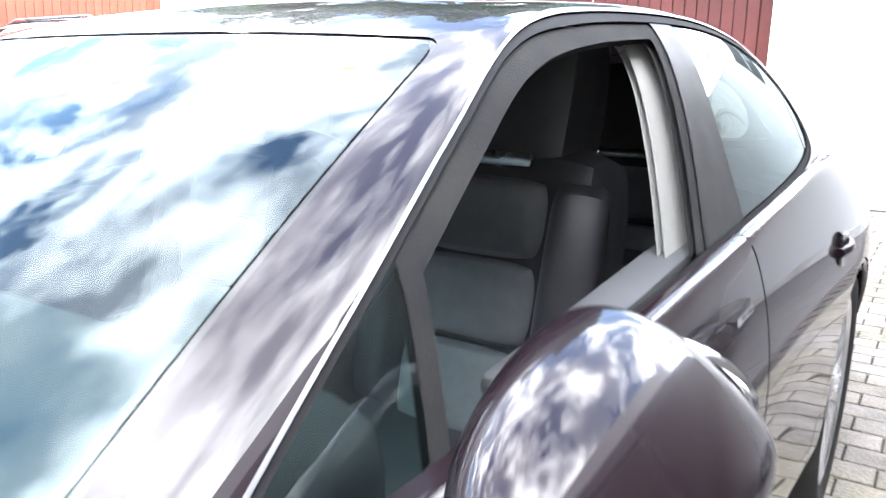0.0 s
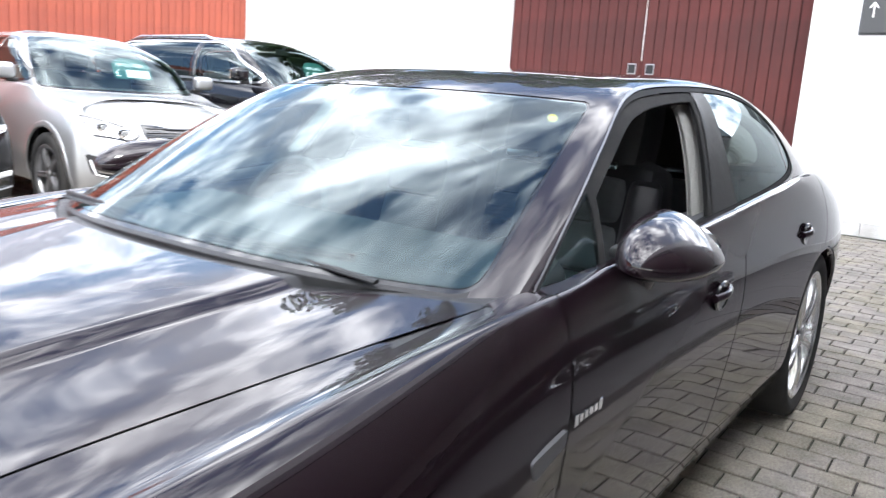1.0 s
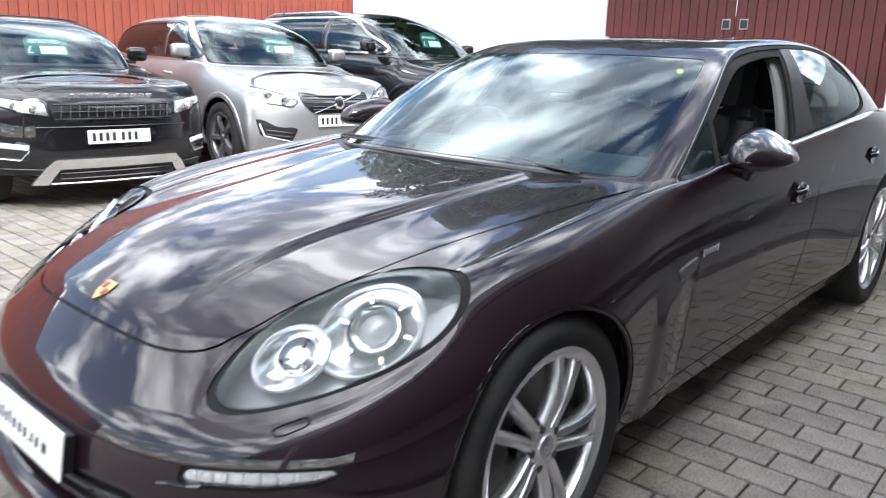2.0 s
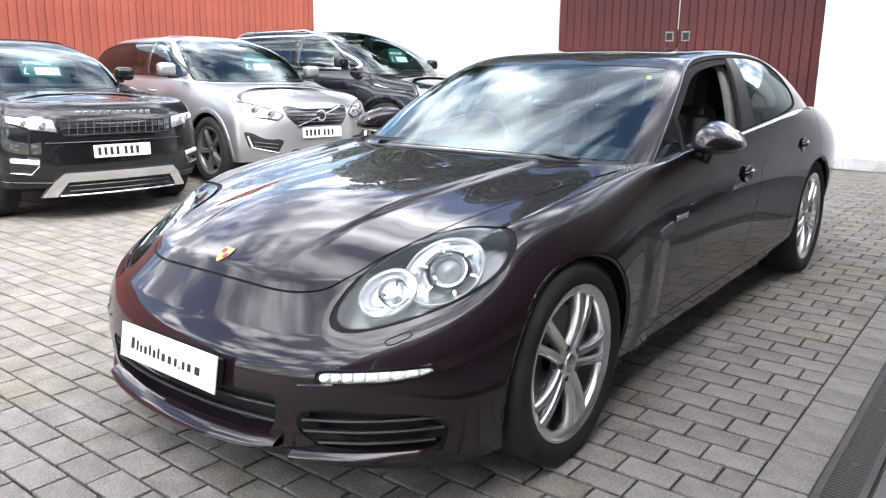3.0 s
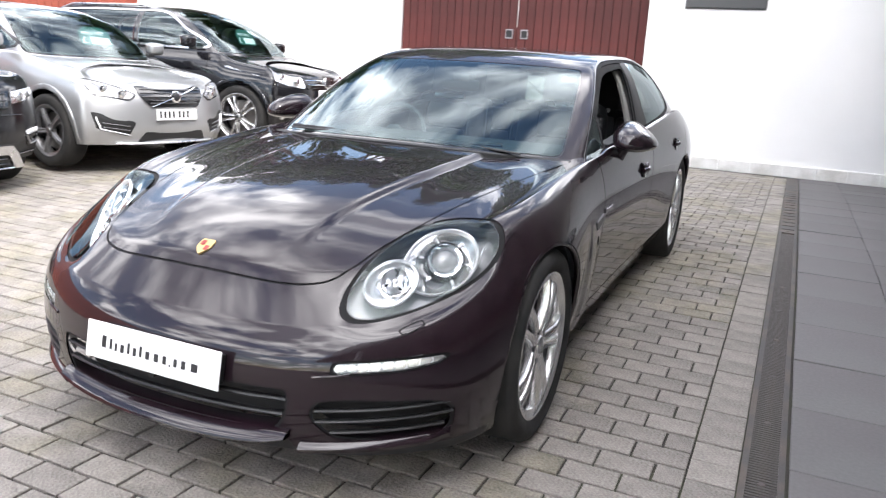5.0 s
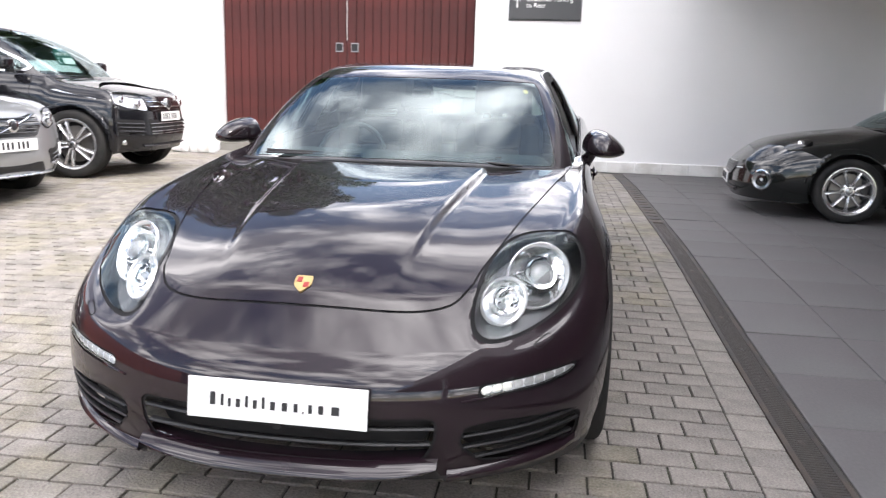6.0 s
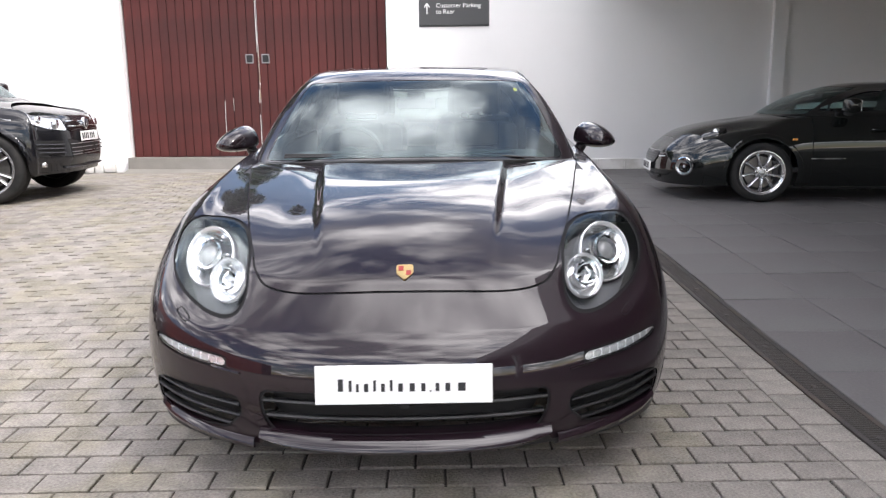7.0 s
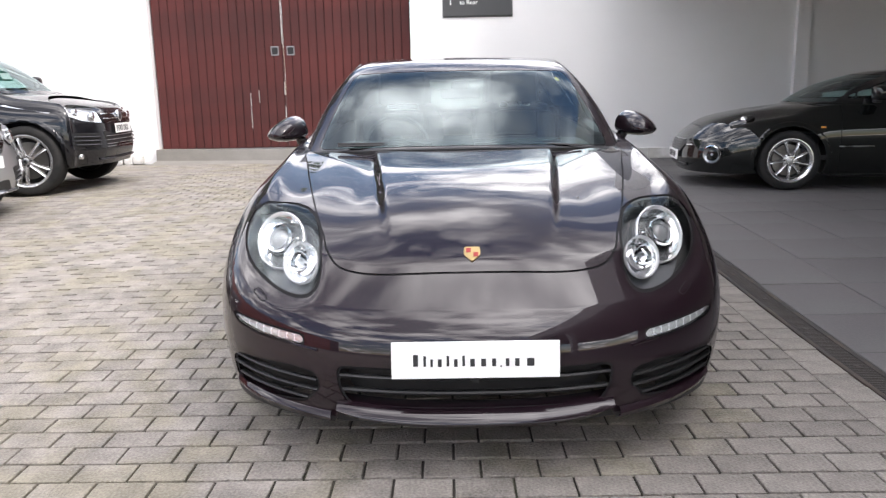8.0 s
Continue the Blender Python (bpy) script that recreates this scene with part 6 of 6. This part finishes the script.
def panel_on_nose(root, g, name, outline, material, out=0.006, thick=0.02, label=""):
    """A panel that follows the nose, from an outline in x and z."""
    xs = [p[0] for p in outline]
    b = bmesh.new()
    n = len(outline)
    cx, cz = sum(xs) / n, sum(p[1] for p in outline) / n
    rings = []
    for k in (1.0, 0.66, 0.33):
        rings.append([b.verts.new((cx + (x - cx) * k, nose_y(g, cx + (x - cx) * k, cz + (z - cz) * k) - out, cz + (z - cz) * k)) for x, z in outline])
    back = [b.verts.new((x, nose_y(g, x, z) + thick, z)) for x, z in outline]
    c = b.verts.new((cx, nose_y(g, cx, cz) - out, cz))
    for p, q in ((back, rings[0]), (rings[0], rings[1]), (rings[1], rings[2])):
        for i in range(n):
            b.faces.new((p[i], p[(i + 1) % n], q[(i + 1) % n], q[i]))
    for i in range(n):
        b.faces.new((rings[2][i], rings[2][(i + 1) % n], c))
    bmesh.ops.recalc_face_normals(b, faces=b.faces[:])
    return part(name, b, M[material], root, label, smooth=True)


def mirrored(outline):
    return [(-x, z) for x, z in outline[::-1]]


def nose_bar(root, g, name, x0, x1, z0, z1, r, material, out=0.012, flat=0.6, n=10):
    pts = [(x, nose_y(g, x, z0 + (z1 - z0) * t) - out, z0 + (z1 - z0) * t) for t, x in ((k / n, x0 + (x1 - x0) * k / n) for k in range(n + 1))]
    return part(name, tube(pts, r, 8, flat=flat), M[material], root, smooth=True)


def disc(root, g, name, x, z, r, material, out=0.02, m=None):
    return part(name, lathe([(0, 0.006), (r * 0.8, 0.006), (r, 0.0), (r, -0.03)], 28, pose(x, nose_y(g, x, z) - out, z, 0, 0, -90)), M[material], root, smooth=True)


def price_card(root, d, x=0.30, up=0.46):
    """A card just inside the windscreen, leaning with it."""
    y = d["yc"] + (d["yh"] - d["yc"]) * up + 0.10
    z = d["cowl"] + (d["roof"] - d["cowl"]) * up - 0.02
    outline = filleted([(-.20, -.11), (.20, -.11), (.20, .06), (.12, .125), (-.12, .125), (-.20, .06)], .03, 3)
    card = part("price_card", prism(outline, 0.006), M["card_teal"], root, "teal price card behind the windscreen")
    card.matrix_basis = pose(x, y, z, -30, 0, 0)
    words("lettering", "APPROVED", 0.058, pose(-0.165, -0.002, 0.025, 90, 0, 0), M["card_white"], card, 0.001)
    words("lettering", "£", 0.11, pose(-0.185, -0.002, -0.085, 90, 0, 0), M["card_white"], card, 0.001)
    part("price_panel", box(0.24, 0.004, 0.085, (0.055, -0.003, -0.05), 0.001), M["card_white"], card)
    return card


# black compact four-by-four
EV = dict(fo=0.82, wb=2.66, ro=0.83, w=0.95, sill=0.30, nose=0.85, fender=1.05, cowl=1.11, belt=1.16, tail=1.18, lead=0.16, yc=0.42, yh=1.24, ym=0.62, yr=3.15, ye=3.35, roof=1.605, wr=0.66, tyre=0.365, rim=0.26, spokes=5, twin=False, round=0.20, cladding="black_plastic", skirt=0.44, wheel="dark_alloy")
ev, g = road_car("car", "black compact four-by-four with a silver skid plate", (-5.26, 1.44), -3.0, "black_paint", EV)
gr = panel_on_nose(ev, g, "grille", filleted([(-.52, .888), (.52, .888), (.48, .722), (-.48, .722)], .02, 3), "gloss_black", 0.012)
for z in (.862, .805, .748):
    nose_bar(gr, g, "grille_bar", -.48, .48, z, z, .007, "dark_alloy", 0.018)
for k in range(14):
    nose_bar(gr, g, "grille_link", -.44 + .0677 * k, -.42 + .0677 * k, .745, .87, .005, "dark_alloy", 0.016, n=3)
for k in range(10):
    x = -.33 + .067 * k + (.03 if k > 4 else 0)
    part("bonnet_letter", box(.042, .006, .035, (x, nose_y(g, x, .925) - .004, .925), .002), M["alloy"], ev)
for s in (1, -1):
    o = filleted([(.53, .885), (.93, .955), (.93, .855), (.70, .785), (.51, .760)], .02, 3)
    o = o if s == 1 else mirrored(o)
    hl = panel_on_nose(ev, g, "headlamp", o, "gloss_black", 0.008, label="slim clear headlamp")
    o = filleted([(.545, .874), (.91, .938), (.91, .866), (.70, .800), (.525, .774)], .02, 3)
    panel_on_nose(hl, g, "reflector", o if s == 1 else mirrored(o), "reflector", 0.012)
    for x, z, r in ((.62, .826, .036), (.74, .852, .030)):
        disc(hl, g, "lamp_lens", s * x, z, r, "chrome", 0.016)
        disc(hl, g, "lamp_eye", s * x, z, r * .6, "lens_grey", 0.022)
    o = filleted([(.66, .56), (.90, .60), (.90, .43), (.68, .40)], .03, 3)
    panel_on_nose(ev, g, "fog_recess", o if s == 1 else mirrored(o), "gloss_black", 0.006)
    o = filleted([(.67, .545), (.86, .565), (.86, .525), (.68, .505)], .012, 3)
    panel_on_nose(ev, g, "running_lamp", o if s == 1 else mirrored(o), "lamp_white", 0.014)
    nose_bar(ev, g, "fog_trim", s * .675, s * .73, .50, .425, .009, "satin", 0.012, n=4)
    nose_bar(ev, g, "fog_trim", s * .73, s * .86, .425, .44, .009, "satin", 0.012, n=6)
    nose_bar(ev, g, "bumper_step", s * .56, s * .90, .345, .36, .010, "gloss_black", 0.012)
bar = panel_on_nose(ev, g, "skid_plate", [(-.50, .425), (-.25, .425), (0, .425), (.25, .425), (.50, .425), (.47, .345), (.23, .345), (0, .345), (-.23, .345), (-.47, .345)], "alloy", 0.022, label="silver skid bar under the bumper")
for s in (1, -1):
    o = [(.50, .425), (.57, .36), (.665, .22), (.555, .22), (.47, .345)]
    panel_on_nose(bar, g, "skid_leg", o if s == 1 else mirrored(o), "alloy", 0.022)
panel_on_nose(ev, g, "lower_intake", filleted([(-.46, .34), (.46, .34), (.53, .24), (-.53, .24)], .02, 3), "black_plastic", 0.004)
nose_bar(ev, g, "chin_bar", -.53, .53, .228, .228, .016, "satin", 0.012)
for z in (.31, .265):
    nose_bar(ev, g, "lower_slat", -.46, .46, z, z, .012, "gloss_black", 0.008)
nose_bar(ev, g, "bumper_line", -.62, .62, .685, .685, .008, "gloss_black", 0.010)
number_plate(ev, pose(0, nose_y(g, 0, .60) - .02, .60, -3, 0, 0), bars=PLATE_BARS)
price_card(ev, EV, 0.05)

# silver estate four-by-four
VO = dict(fo=0.80, ym=0.40, wb=2.774, ro=0.95, w=0.945, sill=0.27, nose=0.74, fender=1.00, cowl=1.08, belt=1.13, tail=1.10, lead=0.15, yc=0.32, yh=1.20, yr=3.25, ye=3.55, roof=1.645, wr=0.60, tyre=0.365, rim=0.255, spokes=5, twin=False, round=0.24, wheel="grey_alloy", slim=1.2)
vo, g = road_car("car", "silver estate four-by-four with a dark mesh grille", (-5.06, 3.72), -6, "silver_paint", VO)
panel_on_nose(vo, g, "grille", filleted([(-.42, .855), (.42, .855), (.40, .76), (.30, .65), (-.30, .65), (-.40, .76)], .03, 3), "gloss_black", 0.014)
for z in (.825, .79, .755, .72, .69):
    hw = .38 if z > .75 else .30
    nose_bar(vo, g, "grille_bar", -hw, hw, z, z, .006, "grey_plastic", 0.020)
nose_bar(vo, g, "badge_bar", -.30, .32, .655, .85, .014, "chrome", 0.030, flat=0.4)
bd_ = disc(vo, g, "badge", 0.01, .752, .062, "chrome", 0.036)
disc(bd_, g, "badge_centre", 0.01, .752, .040, "dark_alloy", 0.043)
for s in (1, -1):
    o = filleted([(.42, .77), (.58, .85), (.82, .915), (.89, .87), (.78, .745), (.50, .705)], .03, 3)
    hl = panel_on_nose(vo, g, "headlamp", o if s == 1 else mirrored(o), "gloss_black", 0.010, label="clear headlamp with two lenses")
    lamp_o = filleted([(.445, .77), (.59, .838), (.81, .900), (.865, .865), (.765, .758), (.51, .722)], .03, 3)
    panel_on_nose(hl, g, "reflector", lamp_o if s == 1 else mirrored(lamp_o), "grey_alloy", 0.016)
    for x, z in ((.56, .775), (.69, .815)):
        disc(hl, g, "lamp_lens", s * x, z, .048, "chrome", 0.030)
        disc(hl, g, "lamp_eye", s * x, z, .022, "lens_grey", 0.037)
    o = filleted([(.46, .50), (.83, .60), (.79, .43), (.53, .36)], .03, 3)
    panel_on_nose(vo, g, "corner_intake", o if s == 1 else mirrored(o), "black_plastic", 0.008)
    for z in (.47, .43):
        nose_bar(vo, g, "intake_bar", s * .53, s * .75, z - .01, z + .02, .008, "grey_plastic", 0.014)
    nose_bar(vo, g, "intake_trim", s * .52, s * .77, .372, .432, .010, "satin", 0.014)
    nose_bar(vo, g, "running_lamp", s * .80, s * .765, .55, .43, .016, "lamp_white", 0.014, n=4)
o = filleted([(-.36, .40), (.36, .40), (.43, .30), (-.43, .30)], .02, 3)
panel_on_nose(vo, g, "lower_intake", o, "black_plastic", 0.008)
nose_bar(vo, g, "chin_bar", -.62, .62, .285, .285, .022, "satin", 0.012)
number_plate(vo, pose(0, nose_y(g, 0, .575) - .025, .575, -3, 0, 0), bars=PLATE_BARS)
price_card(vo, VO, 0.25)

# dark blue large four-by-four
VW = dict(fo=0.74, ym=0.48, wb=2.90, ro=0.97, w=0.97, sill=0.30, nose=0.82, fender=1.04, cowl=1.12, belt=1.17, tail=1.15, lead=0.13, yc=0.18, yh=1.12, yr=3.45, ye=3.75, roof=1.72, wr=0.60, tyre=0.385, rim=0.285, spokes=5, twin=True, round=0.24, wheel="alloy", rails="satin", trim="satin", slim=0.9)
vw, g = road_car("car", "dark blue large four-by-four with chrome grille bars", (-4.78, 6.11), 4, "navy_paint", VW)
panel_on_nose(vw, g, "grille", filleted([(-.46, .90), (.46, .90), (.43, .765), (-.43, .765)], .02, 3), "gloss_black", 0.012)
for z in (.875, .82):
    nose_bar(vw, g, "grille_bar", -.44, .44, z, z, .011, "chrome", 0.020)
bd_ = disc(vw, g, "badge", 0, .845, .070, "chrome", 0.032)
disc(bd_, g, "badge_centre", 0, .845, .055, "dark_alloy", 0.038)
for a in (-.022, .022):
    part("badge_stroke", box(.010, .004, .085, (a, nose_y(g, 0, .845) - .046, .845), .001, None), M["chrome"], bd_)
for s in (1, -1):
    o = filleted([(.47, .905), (.72, .955), (.92, 1.0), (.92, .88), (.70, .80), (.48, .77)], .02, 3)
    hl = panel_on_nose(vw, g, "headlamp", o if s == 1 else mirrored(o), "satin", 0.010, label="large clear headlamp")
    for x, z in ((.58, .845), (.74, .885)):
        disc(hl, g, "lamp_lens", s * x, z, .050, "chrome", 0.026)
    for k, z in enumerate((.62, .575, .53)):
        nose_bar(vw, g, "intake_bar", s * .56, s * (.90 - .02 * k), z, z + .015, .012, "dark_alloy", 0.012)
    o = filleted([(.54, .66), (.90, .68), (.87, .50), (.56, .48)], .02, 3)
    panel_on_nose(vw, g, "side_intake", o if s == 1 else mirrored(o), "black_plastic", 0.003)
    disc(vw, g, "fog_lamp", s * .78, .41, .030, "reflector", 0.012)
o = filleted([(-.48, .68), (.48, .68), (.43, .47), (-.43, .47)], .02, 3)
panel_on_nose(vw, g, "lower_intake", o, "black_plastic", 0.004)
for z in (.62, .575, .53, .50):
    nose_bar(vw, g, "lower_bar", -.44, .44, z, z, .008, "satin", 0.012)
nose_bar(vw, g, "chin_bar", -.55, .55, .36, .36, .02, "dark_alloy", 0.010)
number_plate(vw, pose(0, nose_y(g, 0, .70) - .025, .70, -3, 0, 0), bars=PLATE_BARS)
price_card(vw, VW, 0.25)

# black-green coupe under the canopy
DB = dict(fo=1.03, wb=2.59, ro=1.15, w=0.915, sill=0.17, nose=0.50, fender=0.775, cowl=0.89, belt=0.90, tail=0.90, lead=0.12, yc=0.20, yh=0.90, yr=2.15, ye=3.05, roof=1.25, wr=0.50, tyre=0.312, rim=0.228, spokes=9, twin=False, round=0.28, slim=0.80, seats=(1.55,), lip=0.2)
db, g = road_car("car", "low black-green two-door coupe under the canopy", (3.64, 5.78), 173, "green_paint", DB)
gl = panel_on_nose(db, g, "grille", filleted([(-.36, .515), (.36, .515), (.38, .46), (.27, .375), (-.27, .375), (-.38, .46)], .04, 4), "dark_alloy", 0.012, label="wide dark mesh grille")
nose_bar(gl, g, "grille_rim", -.35, .35, .518, .518, .006, "chrome", 0.016)
for z in (.49, .465, .44, .415, .39):
    nose_bar(gl, g, "grille_bar", -.33 + (.49 - z) * .5, .33 - (.49 - z) * .5, z, z, .003, "grey_alloy", 0.017)
nose_bar(db, g, "lower_intake", -.42, .42, .235, .235, .028, "black_plastic", 0.002)
for s in (1, -1):
    aim = pose(s * .775, nose_y(g, .775, .375) - .004, .375, 0, 0, -90 + 52 * s) @ Matrix.Diagonal((1, 1.1, 1.1, 1))
    fog = part("fog_lamp", lathe([(.082, 0.010), (.090, 0.008), (.094, 0.0), (.094, -0.05)], 32, aim), M["chrome"], db, "large round clear fog lamp", smooth=True)
    part("lamp_bowl", lathe([(0, -0.022), (.03, -0.018), (.06, -0.006), (.083, 0.006)], 32, aim), M["satin"], fog, smooth=True)
    part("bulb_cap", lathe([(0, 0.004), (.014, 0.0), (.018, -.02)], 16, aim), M["lamp_white"], fog, smooth=True)
    part("lamp_cover", lathe([(0, 0.018), (.05, 0.014), (.084, 0.008)], 32, aim), M["glass_lamp"], fog, smooth=True)
    top = g.reshape(-1, g.shape[-1])[:, :3]
    top = top[(abs(top[:, 0] - .665) < .05) & (abs(top[:, 1] + .47) < .05)][:, 2].max()
    seat_m = pose(s * .665, -.47, top - .004) @ frame_to((0, 0, 0), (.10 * s, .80, .34), (.42 * s, -.35, .80))
    hl = part("headlamp", lathe([(0, 0.006), (.05, 0.003), (.066, -0.006), (.070, -.05)], 32, seat_m @ Matrix.Diagonal((1, 2.0, 1, 1))), M["gloss_black"], db, "faired oval headlamp", smooth=True)
    part("lamp_lens", lathe([(0, 0.026), (.022, 0.022), (.034, 0.010), (.037, 0.0)], 24, seat_m @ pose(0, 0.03, 0)), M["reflector"], hl, smooth=True)
    part("side_repeater", box(.006, .05, .02, (s * .912, .30, .66), .002), M["amber"], db)
    nose_bar(db, g, "indicator", s * .42, s * .52, .462, .468, .009, "lamp_white", 0.006)
    for k in range(3):
        part("side_strake", box(.010, .30, .010, (s * .913, .62 + .02 * k, .46 + .0 * k), .003), M["satin"], db)
number_plate(db, pose(0, nose_y(g, 0, .335) - .02, .335, -3, 0, 0), bars=PLATE_BARS)
cd = part("window_card", box(.004, .34, .24, (0, 0, 0), .001), M["card_white"], db, "white card in the side window")
cd.matrix_basis = pose(.70, 1.62, 1.02, 0, -32, 0)

# ---- paving, piece by piece ----
def slab_mesh(name, w, d, material, edge=0.004, drop=0.012):
    """A block's top with its worn edges, open below."""
    x, y = w / 2, d / 2
    v = [(-x, -y, -drop), (x, -y, -drop), (x, y, -drop), (-x, y, -drop), (-x, -y, -edge * 0.6), (x, -y, -edge * 0.6), (x, y, -edge * 0.6), (-x, y, -edge * 0.6)]
    v += [(-x + edge, -y + edge, 0), (x - edge, -y + edge, 0), (x - edge, y - edge, 0), (-x + edge, y - edge, 0)]
    f = [(8, 9, 10, 11)]
    for a in (0, 4):
        f += [(a + i, a + (i + 1) % 4, a + 4 + (i + 1) % 4, a + 4 + i) for i in range(4)]
    me = bpy.data.meshes.new(name)
    me.from_pydata(v, [], f)
    me.materials.append(material)
    return me, v, f


def lay(parent, places, w, d, near, name, near_mat, far_mat, far_name, edge=0.004):
    """Lays blocks: the nearest as pieces of their own, the rest joined."""
    me, v, f = slab_mesh(name, w, d, near_mat, edge)
    rng = random.Random(3)
    fv, ff, n = [], [], 0
    for x, y, s in places:
        z, yaw = rise(x, y) + rng.uniform(-0.0022, 0.0022), rng.uniform(-0.006, 0.006)
        tx, ty = rng.uniform(-0.004, 0.004), rng.uniform(-0.004, 0.004)
        tx += (rise(x, y + 0.1) - rise(x, y - 0.1)) / 0.2
        if near(x, y) and n < 300:
            n += 1
            p = new(name, me)
            p.parent = parent
            p.matrix_basis = Matrix.Translation((x, y, z)) @ Euler((tx, ty, yaw)).to_matrix().to_4x4() @ Matrix.Diagonal((s, 1, 1, 1))
        else:
            k = len(fv)
            c = math.cos(yaw), math.sin(yaw)
            fv += [(x + a * s * c[0] - b * c[1], y + a * s * c[1] + b * c[0], z + q + b * tx - a * ty) for a, b, q in v]
            ff += [tuple(i + k for i in g) for g in f]
    ob = mesh_object(far_name, fv, ff, far_mat, parent, smooth=False)
    return tagged(ob, kind="stuff")


PW, PD, XB = 0.1935, 0.1280, 1.475
paving = tagged(part("pavement", box(0.17, 18.6, 0.01, (1.56, 0.4, -0.02)), M["joint"]), "weathered grey-brown concrete block paving", "paving", kind="structure")
places = []
for j in range(-46, 101):
    y = -3.356 + (j + 0.5) * PD
    x = XB - (0.10 if j % 2 else 0.0) - (0.0 if j % 2 == 0 else 0.003)
    if j % 2:
        places.append((XB - 0.05, y, 0.51))
    while x > LEFT_X + 0.1:
        places.append((x - PW / 2, y, 1.0))
        x -= PW
lay(paving, places, PW - 0.009, PD - 0.012, lambda x, y: -0.9 < x < 1.5 and -1.95 < y < -1.02 + 0.3 * max(0, x) or 1.0 < x and -0.95 < y < 1.6, "paver", M["paver"], M["paver_far"], "paver_field")
edge_places = [(1.5575, -8.9 + (k + 0.5) * 0.147, 1.0) for k in range(int(18.5 / 0.147))]
lay(paving, edge_places, 0.157, 0.141, lambda x, y: -1.5 < y < 2.5, "edge_paver", M["paver"], M["paver_far"], "edge_field")
slabs = tagged(part("slate_floor", box(12.2, 18.6, 0.01, (1.79 + 6.1, 0.4, -0.02)), M["gap"]), "dark grey slate slabs of the covered bay", "floor", kind="structure")
sp = []
for j in range(-9, 24):
    y = -3.76 + (j + 0.5) * 0.56
    sp.append((2.04, y, 0.49 / 0.56))
    for k in range(22):
        sp.append((2.287 + (k + 0.5) * 0.56, y, 1.0))
lay(slabs, sp, 0.556, 0.556, lambda x, y: x < 6.5 and -1.2 < y < 9.0, "slab", M["slate"], M["slate"], "slab_field", 0.004)


# ---- trees beyond the walls ----
def tree(x, y, h, spread, seed):
    rng = random.Random(seed)
    root = tagged(new("tree"), "leafy broad tree standing beyond the yard wall", "tree", "trees")
    root.location = (x, y, 0)
    tr = tube([(0, 0, -0.1), (0.08, 0.05, h * 0.25), (-0.05, 0.1, h * 0.5), (0.1, 0, h * 0.8)], 0.24, 10, taper=0.3)
    tips = []
    for k in range(14):
        a, z0 = rng.uniform(0, 6.28), h * rng.uniform(0.28, 0.75)
        r = spread * rng.uniform(0.55, 1.0) * (1.15 - z0 / h)
        tip = Vector((math.cos(a) * r, math.sin(a) * r, z0 + h * rng.uniform(0.08, 0.28)))
        tube([(0, 0.05, z0), tip * 0.5 + Vector((0, 0, z0 * 0.45)), tip], 0.08, 6, tr, taper=0.25)
        tips.append(tip)
    part("trunk", tr, M["bark"], root, smooth=True)
    verts, faces = [], []
    clumps = [t + Vector((rng.gauss(0, 0.5), rng.gauss(0, 0.5), rng.gauss(0, 0.4))) for t in tips for _ in range(4)]
    clumps += [Vector((rng.gauss(0, spread * 0.35), rng.gauss(0, spread * 0.35), h * rng.uniform(0.7, 1.0))) for _ in range(16)]
    for c in clumps:
        rad = rng.uniform(0.4, 0.85)
        for _ in range(230):
            d = Vector((rng.gauss(0, 1), rng.gauss(0, 1), rng.gauss(0, 0.8))).normalized() * rad * rng.random() ** 0.4
            p = c + d
            q = Euler((rng.uniform(-1, 1), rng.uniform(-1, 1), rng.uniform(0, 6.28))).to_matrix()
            s = rng.uniform(0.09, 0.18)
            k = len(verts)
            verts += [p + q @ Vector(o) * s for o in ((-1, 0, 0), (0, -0.5, 0.12), (1, 0, 0), (0, 0.5, 0.12))]
            faces.append((k, k + 1, k + 2, k + 3))
    mesh_object("crown", verts, faces, M["leaf"], root, smooth=False)


for k, (x, y, h, s) in enumerate([(-7.9, 14.4, 10.0, 3.4), (-11.2, 13.0, 9.0, 3.2), (-7.4, 18.5, 10.5, 3.0)]):
    tree(x, y, h, s, 11 + k)
